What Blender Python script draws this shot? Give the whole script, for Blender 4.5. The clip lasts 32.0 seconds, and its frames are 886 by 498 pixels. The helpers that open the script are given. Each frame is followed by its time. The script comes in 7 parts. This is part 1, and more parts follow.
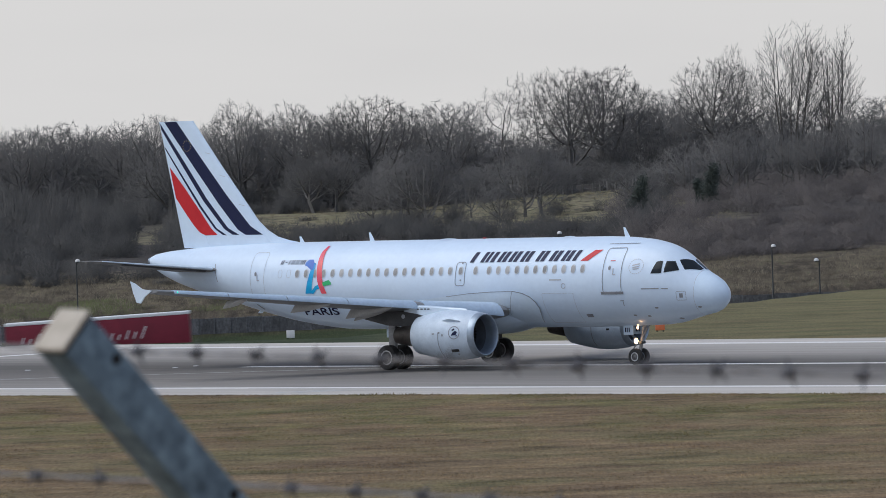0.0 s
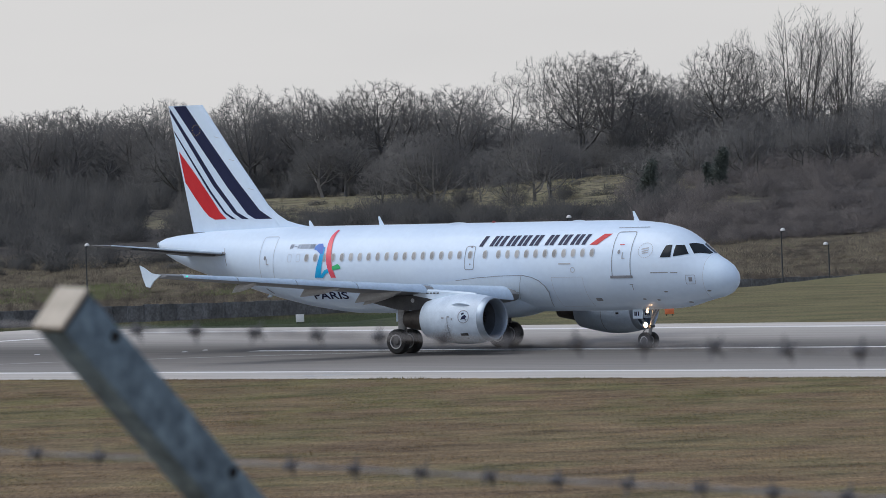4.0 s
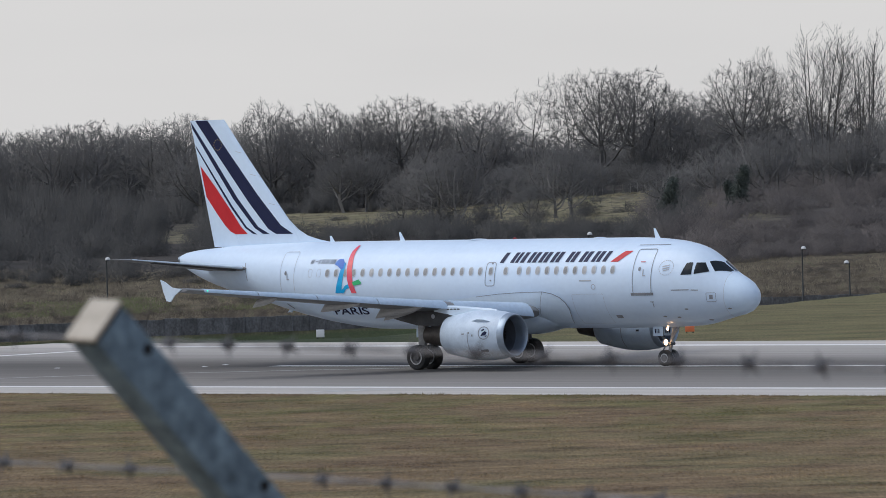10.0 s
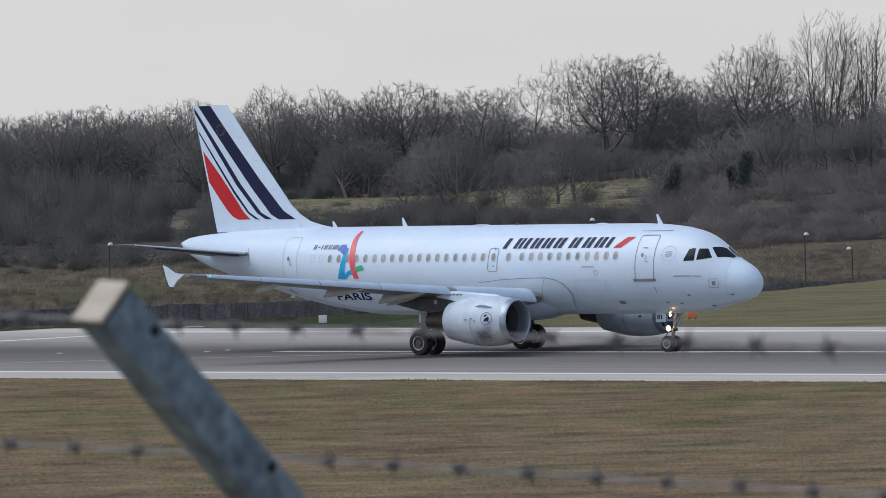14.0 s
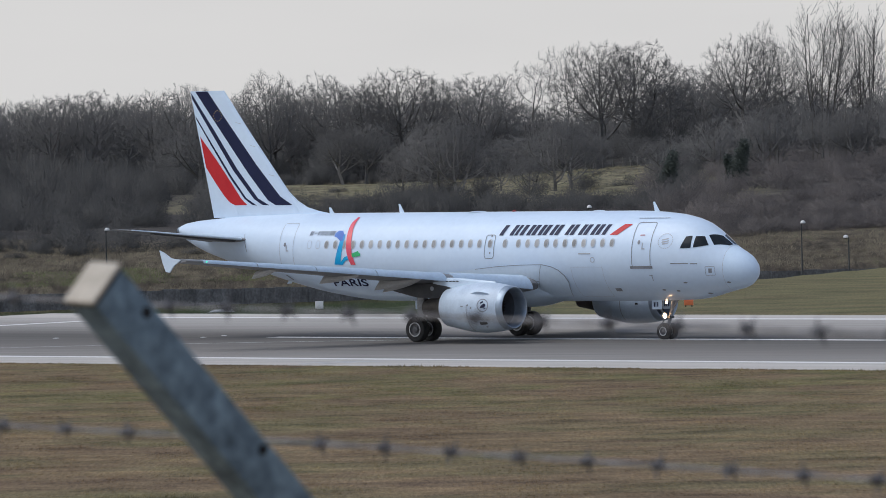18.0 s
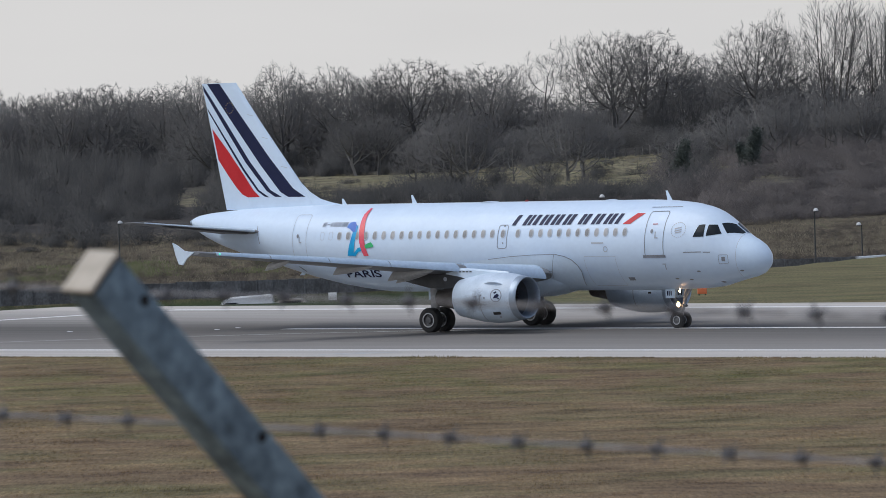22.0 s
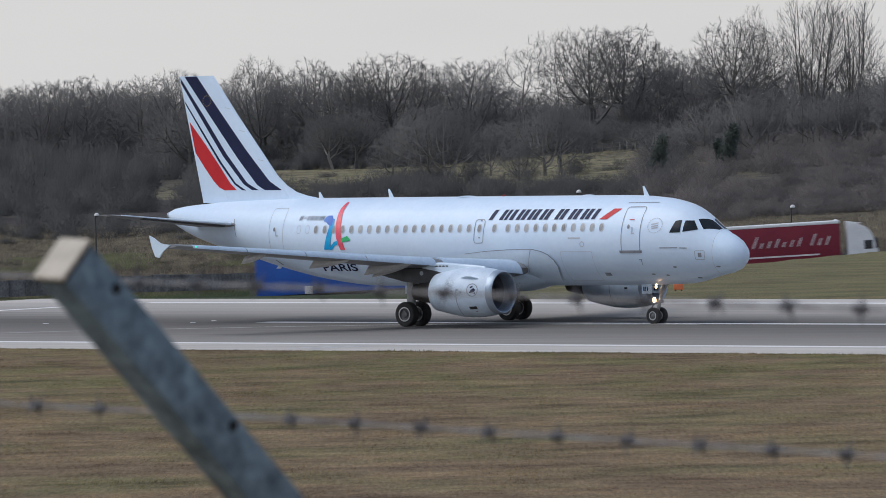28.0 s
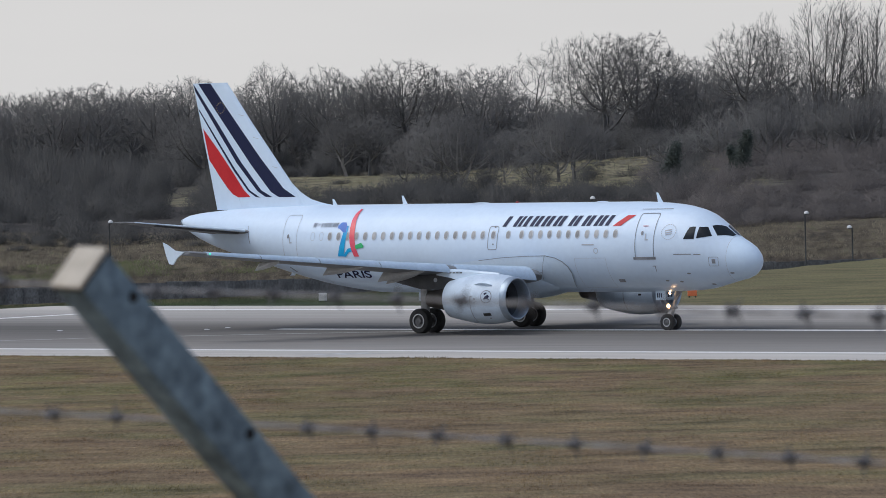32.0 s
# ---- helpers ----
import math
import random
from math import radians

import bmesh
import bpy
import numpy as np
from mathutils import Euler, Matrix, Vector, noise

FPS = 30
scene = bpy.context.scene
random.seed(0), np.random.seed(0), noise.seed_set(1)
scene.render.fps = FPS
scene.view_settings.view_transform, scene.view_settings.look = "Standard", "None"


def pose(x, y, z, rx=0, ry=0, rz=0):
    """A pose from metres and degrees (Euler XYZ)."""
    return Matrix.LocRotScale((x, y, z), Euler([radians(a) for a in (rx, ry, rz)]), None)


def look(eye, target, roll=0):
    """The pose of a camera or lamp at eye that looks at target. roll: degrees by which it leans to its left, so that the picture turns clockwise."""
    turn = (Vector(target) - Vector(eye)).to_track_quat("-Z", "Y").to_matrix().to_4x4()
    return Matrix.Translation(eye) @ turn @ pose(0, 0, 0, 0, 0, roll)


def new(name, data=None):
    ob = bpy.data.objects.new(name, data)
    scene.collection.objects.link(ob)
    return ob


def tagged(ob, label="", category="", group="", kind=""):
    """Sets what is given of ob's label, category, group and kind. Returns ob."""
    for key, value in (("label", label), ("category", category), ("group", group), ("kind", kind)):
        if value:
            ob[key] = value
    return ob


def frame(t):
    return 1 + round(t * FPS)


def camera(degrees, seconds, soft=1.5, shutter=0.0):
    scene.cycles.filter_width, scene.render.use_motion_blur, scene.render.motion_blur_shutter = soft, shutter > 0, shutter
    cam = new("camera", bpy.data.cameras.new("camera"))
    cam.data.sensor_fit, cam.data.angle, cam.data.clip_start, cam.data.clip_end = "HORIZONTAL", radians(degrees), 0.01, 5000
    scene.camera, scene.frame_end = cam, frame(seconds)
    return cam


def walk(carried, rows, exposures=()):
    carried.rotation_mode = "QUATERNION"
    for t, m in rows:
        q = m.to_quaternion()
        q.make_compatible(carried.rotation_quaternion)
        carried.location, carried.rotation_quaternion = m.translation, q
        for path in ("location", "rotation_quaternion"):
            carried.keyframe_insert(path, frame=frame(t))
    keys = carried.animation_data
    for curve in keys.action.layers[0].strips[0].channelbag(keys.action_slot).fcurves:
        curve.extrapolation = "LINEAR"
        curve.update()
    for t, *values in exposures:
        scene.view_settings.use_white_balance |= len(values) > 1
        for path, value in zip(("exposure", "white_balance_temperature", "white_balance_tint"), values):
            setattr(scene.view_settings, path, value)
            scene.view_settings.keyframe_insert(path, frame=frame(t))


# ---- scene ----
cam = camera(7.806, 32.0, soft=0.85, shutter=0.5)
cam.data.dof.use_dof = True
cam.data.dof.focus_distance = 300.0
cam.data.dof.aperture_fstop = 25.0
walk(cam, [
    (0.0, look((0.0003, 0, 9.5988), (-0.017, 300, 5.415), -1.791)),
    (0.5, look((-0.0007, 0, 9.5963), (-0.230, 300, 5.170), -1.926)),
    (1.0, look((0.0029, 0, 9.5945), (-0.462, 300, 4.836), -2.084)),
    (1.5, look((-0.0093, 0, 9.5967), (-0.718, 300, 4.627), -2.052)),
    (2.0, look((-0.0173, 0, 9.5980), (-0.879, 300, 4.644), -1.948)),
    (2.5, look((-0.0074, 0, 9.5963), (-0.639, 300, 4.772), -1.787)),
    (4.5, look((0.0139, 0, 9.5899), (-0.489, 300, 4.588), -1.847)),
    (5.0, look((0.0121, 0, 9.5915), (-0.651, 300, 4.189), -1.846)),
    (5.5, look((0.0148, 0, 9.5908), (-0.620, 300, 4.137), -1.839)),
    (6.0, look((0.0125, 0, 9.5902), (-0.644, 300, 4.313), -1.674)),
    (6.5, look((0.0113, 0, 9.5884), (-0.797, 300, 4.442), -1.619)),
    (7.0, look((0.0072, 0, 9.5900), (-1.113, 300, 4.493), -1.489)),
    (7.5, look((0.0044, 0, 9.5899), (-1.298, 300, 4.439), -1.399)),
    (8.0, look((0.0049, 0, 9.5881), (-1.241, 300, 4.479), -1.345)),
    (8.5, look((0.0009, 0, 9.5897), (-1.198, 300, 4.526), -1.391)),
    (9.0, look((-0.0000, 0, 9.5900), (-1.266, 300, 4.777), -1.490)),
    (9.5, look((0.0053, 0, 9.5898), (-1.374, 300, 5.154), -1.552)),
    (10.0, look((-0.0020, 0, 9.5891), (-1.410, 300, 5.459), -1.478)),
    (10.5, look((-0.0018, 0, 9.5866), (-1.502, 300, 5.511), -1.304)),
    (11.0, look((0.0058, 0, 9.5867), (-1.535, 300, 5.340), -1.344)),
    (11.5, look((0.0099, 0, 9.5881), (-1.492, 300, 5.194), -1.406)),
    (12.0, look((0.0144, 0, 9.5859), (-1.535, 300, 5.183), -1.491)),
    (12.5, look((0.0093, 0, 9.5847), (-1.758, 300, 5.103), -1.338)),
    (13.0, look((0.0038, 0, 9.5858), (-1.940, 300, 4.930), -1.411)),
    (13.5, look((-0.0034, 0, 9.5856), (-1.812, 300, 4.831), -1.331)),
    (14.0, look((-0.0079, 0, 9.5844), (-1.549, 300, 4.800), -1.398)),
    (14.5, look((-0.0061, 0, 9.5841), (-1.459, 300, 4.995), -1.360)),
    (16.5, look((0.0141, 0, 9.5817), (-1.563, 300, 4.425), -1.497)),
    (17.0, look((0.0110, 0, 9.5815), (-1.192, 300, 4.400), -1.417)),
    (17.5, look((0.0043, 0, 9.5811), (-1.148, 300, 4.300), -1.289)),
    (18.0, look((-0.0023, 0, 9.5800), (-1.408, 300, 4.173), -1.159)),
    (18.5, look((-0.0065, 0, 9.5811), (-1.894, 300, 3.950), -1.104)),
    (19.0, look((-0.0041, 0, 9.5801), (-2.229, 300, 3.961), -1.089)),
    (19.5, look((0.0034, 0, 9.5772), (-2.434, 300, 3.903), -1.161)),
    (20.0, look((0.0137, 0, 9.5754), (-2.386, 300, 3.959), -1.239)),
    (20.5, look((0.0214, 0, 9.5748), (-2.089, 300, 3.989), -1.385)),
    (21.0, look((0.0221, 0, 9.5724), (-1.848, 300, 3.990), -1.638)),
    (21.5, look((0.0153, 0, 9.5714), (-1.839, 300, 3.869), -1.528)),
    (22.0, look((0.0163, 0, 9.5738), (-2.017, 300, 3.748), -1.597)),
    (22.5, look((0.0131, 0, 9.5746), (-2.185, 300, 3.641), -1.488)),
    (23.0, look((0.0188, 0, 9.5728), (-2.389, 300, 3.602), -1.470)),
    (23.5, look((0.0196, 0, 9.5723), (-2.365, 300, 3.580), -1.242)),
    (24.0, look((0.0186, 0, 9.5725), (-2.267, 300, 3.761), -1.187)),
    (24.5, look((0.0260, 0, 9.5711), (-2.125, 300, 3.854), -1.277)),
    (25.0, look((0.0309, 0, 9.5707), (-1.958, 300, 3.807), -1.269)),
    (25.5, look((0.0347, 0, 9.5687), (-1.698, 300, 3.619), -1.379)),
    (26.0, look((0.0327, 0, 9.5691), (-1.383, 300, 3.556), -1.387)),
    (26.5, look((0.0332, 0, 9.5688), (-1.125, 300, 3.569), -1.351)),
    (28.5, look((0.0196, 0, 9.5680), (-0.951, 300, 3.436), -1.232)),
    (29.0, look((0.0212, 0, 9.5665), (-1.012, 300, 3.897), -1.337)),
    (29.5, look((0.0176, 0, 9.5655), (-1.118, 300, 4.460), -1.334)),
    (30.0, look((0.0219, 0, 9.5636), (-1.261, 300, 4.745), -1.493)),
    (30.5, look((0.0294, 0, 9.5629), (-1.306, 300, 4.475), -1.581)),
    (31.0, look((0.0274, 0, 9.5637), (-1.367, 300, 4.063), -1.509)),
    (31.5, look((0.0263, 0, 9.5631), (-1.412, 300, 3.799), -1.533)),
    (32.0, look((0.0180, 0, 9.5699), (-1.571, 300, 3.781), -1.317)),
], exposures=[(0.0, 0.0, 5850, 6.5), (32.0, 0.0, 5850, 6.5)])

# ---- light ----
SUN_AZIMUTH, SUN_HEIGHT = 258.0, 56.0
world = bpy.data.worlds.new("overcast_sky")
scene.world = world
world.use_nodes = True
wn, wl = world.node_tree.nodes, world.node_tree.links
wn.clear()
w_out = wn.new("ShaderNodeOutputWorld")
w_bg = wn.new("ShaderNodeBackground")
w_sky = wn.new("ShaderNodeTexSky")
w_sky.sky_type = "NISHITA"
w_sky.sun_disc = False
w_sky.sun_elevation = radians(SUN_HEIGHT)
w_sky.sun_rotation = radians(SUN_AZIMUTH)
w_sky.dust_density = 3.0
w_hsv = wn.new("ShaderNodeHueSaturation")
w_hsv.inputs["Saturation"].default_value = 1.2
w_tc = wn.new("ShaderNodeTexCoord")
w_map = wn.new("ShaderNodeMapping")
w_map.inputs["Scale"].default_value = (2.0, 2.0, 9.0)
w_noise = wn.new("ShaderNodeTexNoise")
w_noise.inputs["Scale"].default_value = 2.2
w_noise.inputs["Detail"].default_value = 5.0
w_ramp = wn.new("ShaderNodeValToRGB")
w_ramp.color_ramp.elements[0].position = 0.3
w_ramp.color_ramp.elements[0].color = (6.7, 6.1, 5.6, 1)
w_ramp.color_ramp.elements[1].position = 0.75
w_ramp.color_ramp.elements[1].color = (7.85, 7.1, 6.45, 1)
w_mix = wn.new("ShaderNodeMix")
w_mix.data_type = "RGBA"
w_sep = wn.new("ShaderNodeSeparateXYZ")
w_cover = wn.new("ShaderNodeMapRange")   # cloud cover: closed towards the hazy horizon, thinner overhead
w_cover.interpolation_type = "SMOOTHSTEP"
w_cover.inputs["From Min"].default_value, w_cover.inputs["From Max"].default_value = 0.06, 0.36
w_cover.inputs["To Min"].default_value, w_cover.inputs["To Max"].default_value = 0.97, 0.15
wl.new(w_tc.outputs["Generated"], w_sep.inputs[0])
wl.new(w_sep.outputs["Z"], w_cover.inputs["Value"])
wl.new(w_cover.outputs["Result"], w_mix.inputs[0])
wl.new(w_tc.outputs["Generated"], w_map.inputs["Vector"])
wl.new(w_map.outputs["Vector"], w_noise.inputs["Vector"])
wl.new(w_noise.outputs["Fac"], w_ramp.inputs["Fac"])
wl.new(w_sky.outputs["Color"], w_hsv.inputs["Color"])
wl.new(w_hsv.outputs["Color"], w_mix.inputs[6])
wl.new(w_ramp.outputs["Color"], w_mix.inputs[7])
wl.new(w_mix.outputs[2], w_bg.inputs["Color"])
w_bg.inputs["Strength"].default_value = 0.105
wl.new(w_bg.outputs["Background"], w_out.inputs["Surface"])
sun = new("sun", bpy.data.lights.new("sun", "SUN"))
sun.data.energy = 1.38
sun.data.angle = radians(55)
sun.data.color = (1.0, 0.96, 0.9)
_az, _el = radians(SUN_AZIMUTH), radians(SUN_HEIGHT)
sun.matrix_world = look((0, 0, 120), Vector((0, 0, 120)) - Vector((math.sin(_az) * math.cos(_el), math.cos(_az) * math.cos(_el), math.sin(_el))))

# ---- materials ----
def surface(name, c1, c2, scale=4.0, rough=0.6, metal=0.0, bump=0.0, stretch=(1, 1, 1), fine=0.0, rand=0.0, spec=0.5, coat=0.0, turn=0.0):
    """A two-scale noise material: c1 to c2 by broad noise, darkened and lightened by fine noise."""
    m = bpy.data.materials.new(name)
    m.use_nodes = True
    n, l = m.node_tree.nodes, m.node_tree.links
    b = n["Principled BSDF"]
    b.inputs["Roughness"].default_value = rough
    b.inputs["Metallic"].default_value = metal
    b.inputs["Specular IOR Level"].default_value = spec
    b.inputs["Coat Weight"].default_value = coat
    tc = n.new("ShaderNodeTexCoord")
    mp = n.new("ShaderNodeMapping")
    mp.inputs["Scale"].default_value = stretch
    mp.inputs["Rotation"].default_value = (0, 0, turn)
    l.new(tc.outputs["Object"], mp.inputs["Vector"])
    n1 = n.new("ShaderNodeTexNoise")
    n1.inputs["Scale"].default_value = scale
    n1.inputs["Detail"].default_value = 6
    n1.inputs["Roughness"].default_value = 0.6
    l.new(mp.outputs["Vector"], n1.inputs["Vector"])
    ramp = n.new("ShaderNodeValToRGB")
    ramp.color_ramp.elements[0].position, ramp.color_ramp.elements[1].position = 0.32, 0.68
    ramp.color_ramp.elements[0].color, ramp.color_ramp.elements[1].color = (*c1, 1), (*c2, 1)
    l.new(n1.outputs["Fac"], ramp.inputs["Fac"])
    col = ramp.outputs["Color"]
    if fine or rand:
        n2 = n.new("ShaderNodeTexNoise")
        n2.inputs["Scale"].default_value = scale * 9
        n2.inputs["Detail"].default_value = 4
        l.new(mp.outputs["Vector"], n2.inputs["Vector"])
        mr = n.new("ShaderNodeMapRange")
        mr.inputs["From Min"].default_value, mr.inputs["From Max"].default_value = 0.3, 0.7
        mr.inputs["To Min"].default_value, mr.inputs["To Max"].default_value = 1 - fine, 1 + fine
        l.new(n2.outputs["Fac"], mr.inputs["Value"])
        val = mr.outputs["Result"]
        if rand:
            oi = n.new("ShaderNodeObjectInfo")
            mr2 = n.new("ShaderNodeMapRange")
            mr2.inputs["To Min"].default_value, mr2.inputs["To Max"].default_value = 1 - rand, 1 + rand
            l.new(oi.outputs["Random"], mr2.inputs["Value"])
            mm = n.new("ShaderNodeMath")
            mm.operation = "MULTIPLY"
            l.new(val, mm.inputs[0])
            l.new(mr2.outputs["Result"], mm.inputs[1])
            val = mm.outputs[0]
        mx = n.new("ShaderNodeVectorMath")
        mx.operation = "SCALE"
        l.new(col, mx.inputs[0])
        l.new(val, mx.inputs["Scale"])
        col = mx.outputs[0]
    l.new(col, b.inputs["Base Color"])
    if bump:
        bp = n.new("ShaderNodeBump")
        bp.inputs["Strength"].default_value = bump
        bp.inputs["Distance"].default_value = 0.05
        l.new(n1.outputs["Fac"], bp.inputs["Height"])
        l.new(bp.outputs["Normal"], b.inputs["Normal"])
    return m


def glow(name, colour, strength):
    m = bpy.data.materials.new(name)
    m.use_nodes = True
    b = m.node_tree.nodes["Principled BSDF"]
    b.inputs["Base Color"].default_value = (*colour, 1)
    b.inputs["Emission Color"].default_value = (*colour, 1)
    b.inputs["Emission Strength"].default_value = strength
    return m


RUNWAY_TURN = -0.665
M = {}
M["white"] = surface("aircraft_white_paint", (0.64, 0.755, 0.905), (0.69, 0.805, 0.945), 0.5, 0.3, fine=0.02, coat=0.15, spec=0.35)
M["nacelle"] = surface("worn_nacelle_paint", (0.5, 0.585, 0.69), (0.62, 0.71, 0.82), 1.6, 0.35, fine=0.05, spec=0.4)
M["fairing"] = surface("fairing_white_paint", (0.64, 0.75, 0.875), (0.71, 0.81, 0.91), 0.7, 0.35, fine=0.03, coat=0.2)
M["wing_grey"] = surface("wing_grey_paint", (0.2, 0.21, 0.225), (0.26, 0.27, 0.285), 0.8, 0.4, fine=0.05)
M["slat"] = surface("leading_edge_metal_paint", (0.44, 0.55, 0.69), (0.52, 0.63, 0.77), 0.8, 0.28, fine=0.06)
M["bare"] = surface("bare_aluminium", (0.3, 0.36, 0.44), (0.4, 0.46, 0.54), 2.0, 0.4, metal=0.55, fine=0.06)
M["pylon_dark"] = surface("dark_grey_pylon_paint", (0.045, 0.047, 0.052), (0.075, 0.078, 0.085), 2.0, 0.5, fine=0.1)
M["core"] = surface("heat_stained_metal", (0.07, 0.06, 0.055), (0.13, 0.115, 0.1), 2.0, 0.5, metal=0.6, fine=0.15)
M["dark"] = surface("dark_recess", (0.02, 0.02, 0.022), (0.04, 0.04, 0.045), 3.0, 0.6, fine=0.1)
M["navy"] = surface("navy_livery_paint", (0.009, 0.013, 0.05), (0.013, 0.018, 0.062), 1.0, 0.45, fine=0.05, spec=0.25)
M["red"] = surface("red_livery_paint", (0.5, 0.018, 0.026), (0.57, 0.026, 0.033), 1.0, 0.4, fine=0.04, spec=0.3)
M["blue"] = surface("blue_emblem_paint", (0.02, 0.1, 0.5), (0.025, 0.18, 0.6), 1.2, 0.3, fine=0.04)
M["cyan"] = surface("cyan_emblem_paint", (0.015, 0.26, 0.66), (0.025, 0.46, 0.76), 1.2, 0.3, fine=0.04)
M["pink"] = surface("pink_emblem_paint", (0.72, 0.07, 0.16), (0.8, 0.12, 0.12), 0.9, 0.3, fine=0.04)
M["green"] = surface("green_emblem_paint", (0.04, 0.42, 0.12), (0.06, 0.5, 0.2), 1.2, 0.3, fine=0.04)
M["gold"] = surface("gold_star_paint", (0.6, 0.45, 0.12), (0.7, 0.52, 0.18), 1.0, 0.4)
M["seam"] = surface("grey_door_seam", (0.2, 0.21, 0.24), (0.3, 0.31, 0.34), 3.0, 0.5)
M["lightgrey"] = surface("pale_grey_marking", (0.42, 0.44, 0.48), (0.5, 0.52, 0.56), 3.0, 0.45)
M["glass"] = surface("dark_cockpit_glass", (0.012, 0.015, 0.02), (0.02, 0.025, 0.03), 1.0, 0.15, spec=0.2)
M["pane"] = surface("cabin_window_pane", (0.27, 0.265, 0.26), (0.42, 0.41, 0.4), 1.5, 0.15, rand=0.25, fine=0.05)
M["blind"] = surface("window_surround", (0.46, 0.49, 0.53), (0.55, 0.58, 0.62), 2.0, 0.4)
M["tyre"] = surface("tyre_rubber", (0.018, 0.018, 0.019), (0.035, 0.034, 0.033), 6.0, 0.8, fine=0.15)
M["rim"] = surface("wheel_rim_paint", (0.1, 0.1, 0.105), (0.17, 0.17, 0.175), 6.0, 0.45, metal=0.3, fine=0.1)
M["duct"] = surface("inlet_lining", (0.1, 0.11, 0.13), (0.16, 0.175, 0.2), 2.0, 0.45, fine=0.1)
M["rim_ring"] = surface("polished_rim_edge", (0.5, 0.51, 0.53), (0.62, 0.63, 0.65), 6.0, 0.35, metal=0.4, fine=0.05)
M["track"] = surface("flap_fairing_grey", (0.42, 0.425, 0.43), (0.54, 0.545, 0.55), 1.0, 0.45, fine=0.08)
M["tail_grey"] = surface("tailplane_grey", (0.2, 0.203, 0.21), (0.27, 0.273, 0.28), 1.0, 0.5, fine=0.08)
M["gear"] = surface("gear_leg_grey", (0.24, 0.245, 0.25), (0.36, 0.365, 0.37), 4.0, 0.45, metal=0.2, fine=0.1)
M["lamp_on"] = glow("lit_taxi_lamp", (1.0, 0.56, 0.27), 18.0)
M["nav_green"] = glow("lit_green_nav_lamp", (0.05, 1.0, 0.45), 1.2)
M["beacon"] = glow("red_beacon_lens", (0.25, 0.03, 0.025), 0.05)
M["asphalt"] = None
M["paint_white"] = surface("runway_marking_white", (0.7, 0.68, 0.65), (0.82, 0.8, 0.77), 1.2, 0.6, fine=0.12)
M["paint_faded"] = surface("faded_marking", (0.36, 0.36, 0.355), (0.55, 0.55, 0.54), 0.8, 0.7, fine=0.15)
M["bark"] = surface("bare_bark", (0.1, 0.096, 0.092), (0.155, 0.147, 0.14), 1.5, 0.9, fine=0.2, rand=0.2)
M["twig"] = surface("bare_twigs", (0.102, 0.098, 0.096), (0.153, 0.145, 0.139), 0.6, 0.9, fine=0.15, rand=0.25)
M["scrub"] = surface("bare_scrub_twigs", (0.072, 0.064, 0.062), (0.14, 0.122, 0.116), 0.2, 0.9, fine=0.25)
M["old_wood"] = surface("grey_weathered_wood", (0.16, 0.15, 0.14), (0.26, 0.245, 0.23), 3.0, 0.9, fine=0.2)
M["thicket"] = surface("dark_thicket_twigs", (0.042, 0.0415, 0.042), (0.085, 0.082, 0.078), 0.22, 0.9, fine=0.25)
M["pale_bark"] = surface("pale_birch_bark", (0.075, 0.069, 0.061), (0.125, 0.115, 0.101), 1.0, 0.85, fine=0.2)
M["evergreen"] = surface("evergreen_leaves", (0.045, 0.056, 0.048), (0.072, 0.086, 0.07), 0.8, 0.8, fine=0.25)
M["galv"] = surface("galvanised_steel", (0.088, 0.122, 0.158), (0.285, 0.385, 0.465), 30.0, 0.55, metal=0.1, bump=0.1, fine=0.18, spec=0.3)
M["cap"] = surface("weathered_cream_cap", (0.4, 0.35, 0.28), (0.55, 0.49, 0.41), 30.0, 0.7, fine=0.08)
M["wire"] = surface("dull_wire", (0.22, 0.21, 0.21), (0.34, 0.33, 0.33), 40.0, 0.6, metal=0.4, fine=0.1)
M["barb"] = surface("dark_rusted_barb", (0.085, 0.083, 0.092), (0.15, 0.147, 0.155), 40.0, 0.7, metal=0.3, fine=0.1)
# near-black for the bolt holes and the painted shade line under the post's cap
M["hole"] = surface("hole_and_cap_shade", (0.01, 0.01, 0.012), (0.02, 0.02, 0.022), 20.0, 0.8)
M["barrier"] = surface("weathered_barrier_panel", (0.065, 0.066, 0.069), (0.14, 0.142, 0.15), 0.8, 0.9, fine=0.3, rand=0.18, stretch=(1, 1, 0.7))
# hull white made bluer and lighter: sky light on the nose put into colour
M["radome"] = surface("radome_sky_tint", (0.64, 0.77, 0.93), (0.69, 0.82, 0.96), 0.7, 0.38, fine=0.02, coat=0.1, spec=0.35)
M["post_dark"] = surface("dark_painted_steel", (0.02, 0.022, 0.022), (0.04, 0.042, 0.042), 5.0, 0.6, fine=0.1)
M["lamp_shell"] = surface("pale_lamp_shell", (0.6, 0.6, 0.6), (0.72, 0.72, 0.72), 5.0, 0.35, fine=0.05)
M["road"] = surface("road_asphalt", (0.045, 0.045, 0.046), (0.065, 0.065, 0.065), 0.2, 0.85, fine=0.15)
M["truck_red"] = surface("dark_red_curtain", (0.15, 0.008, 0.024), (0.21, 0.013, 0.034), 0.5, 0.55, fine=0.06)
M["truck_blue"] = surface("blue_trailer_panel", (0.015, 0.07, 0.33), (0.02, 0.1, 0.42), 0.5, 0.5, fine=0.06)
M["truck_white"] = surface("white_cab_paint", (0.68, 0.7, 0.72), (0.78, 0.79, 0.8), 0.7, 0.35, fine=0.04)
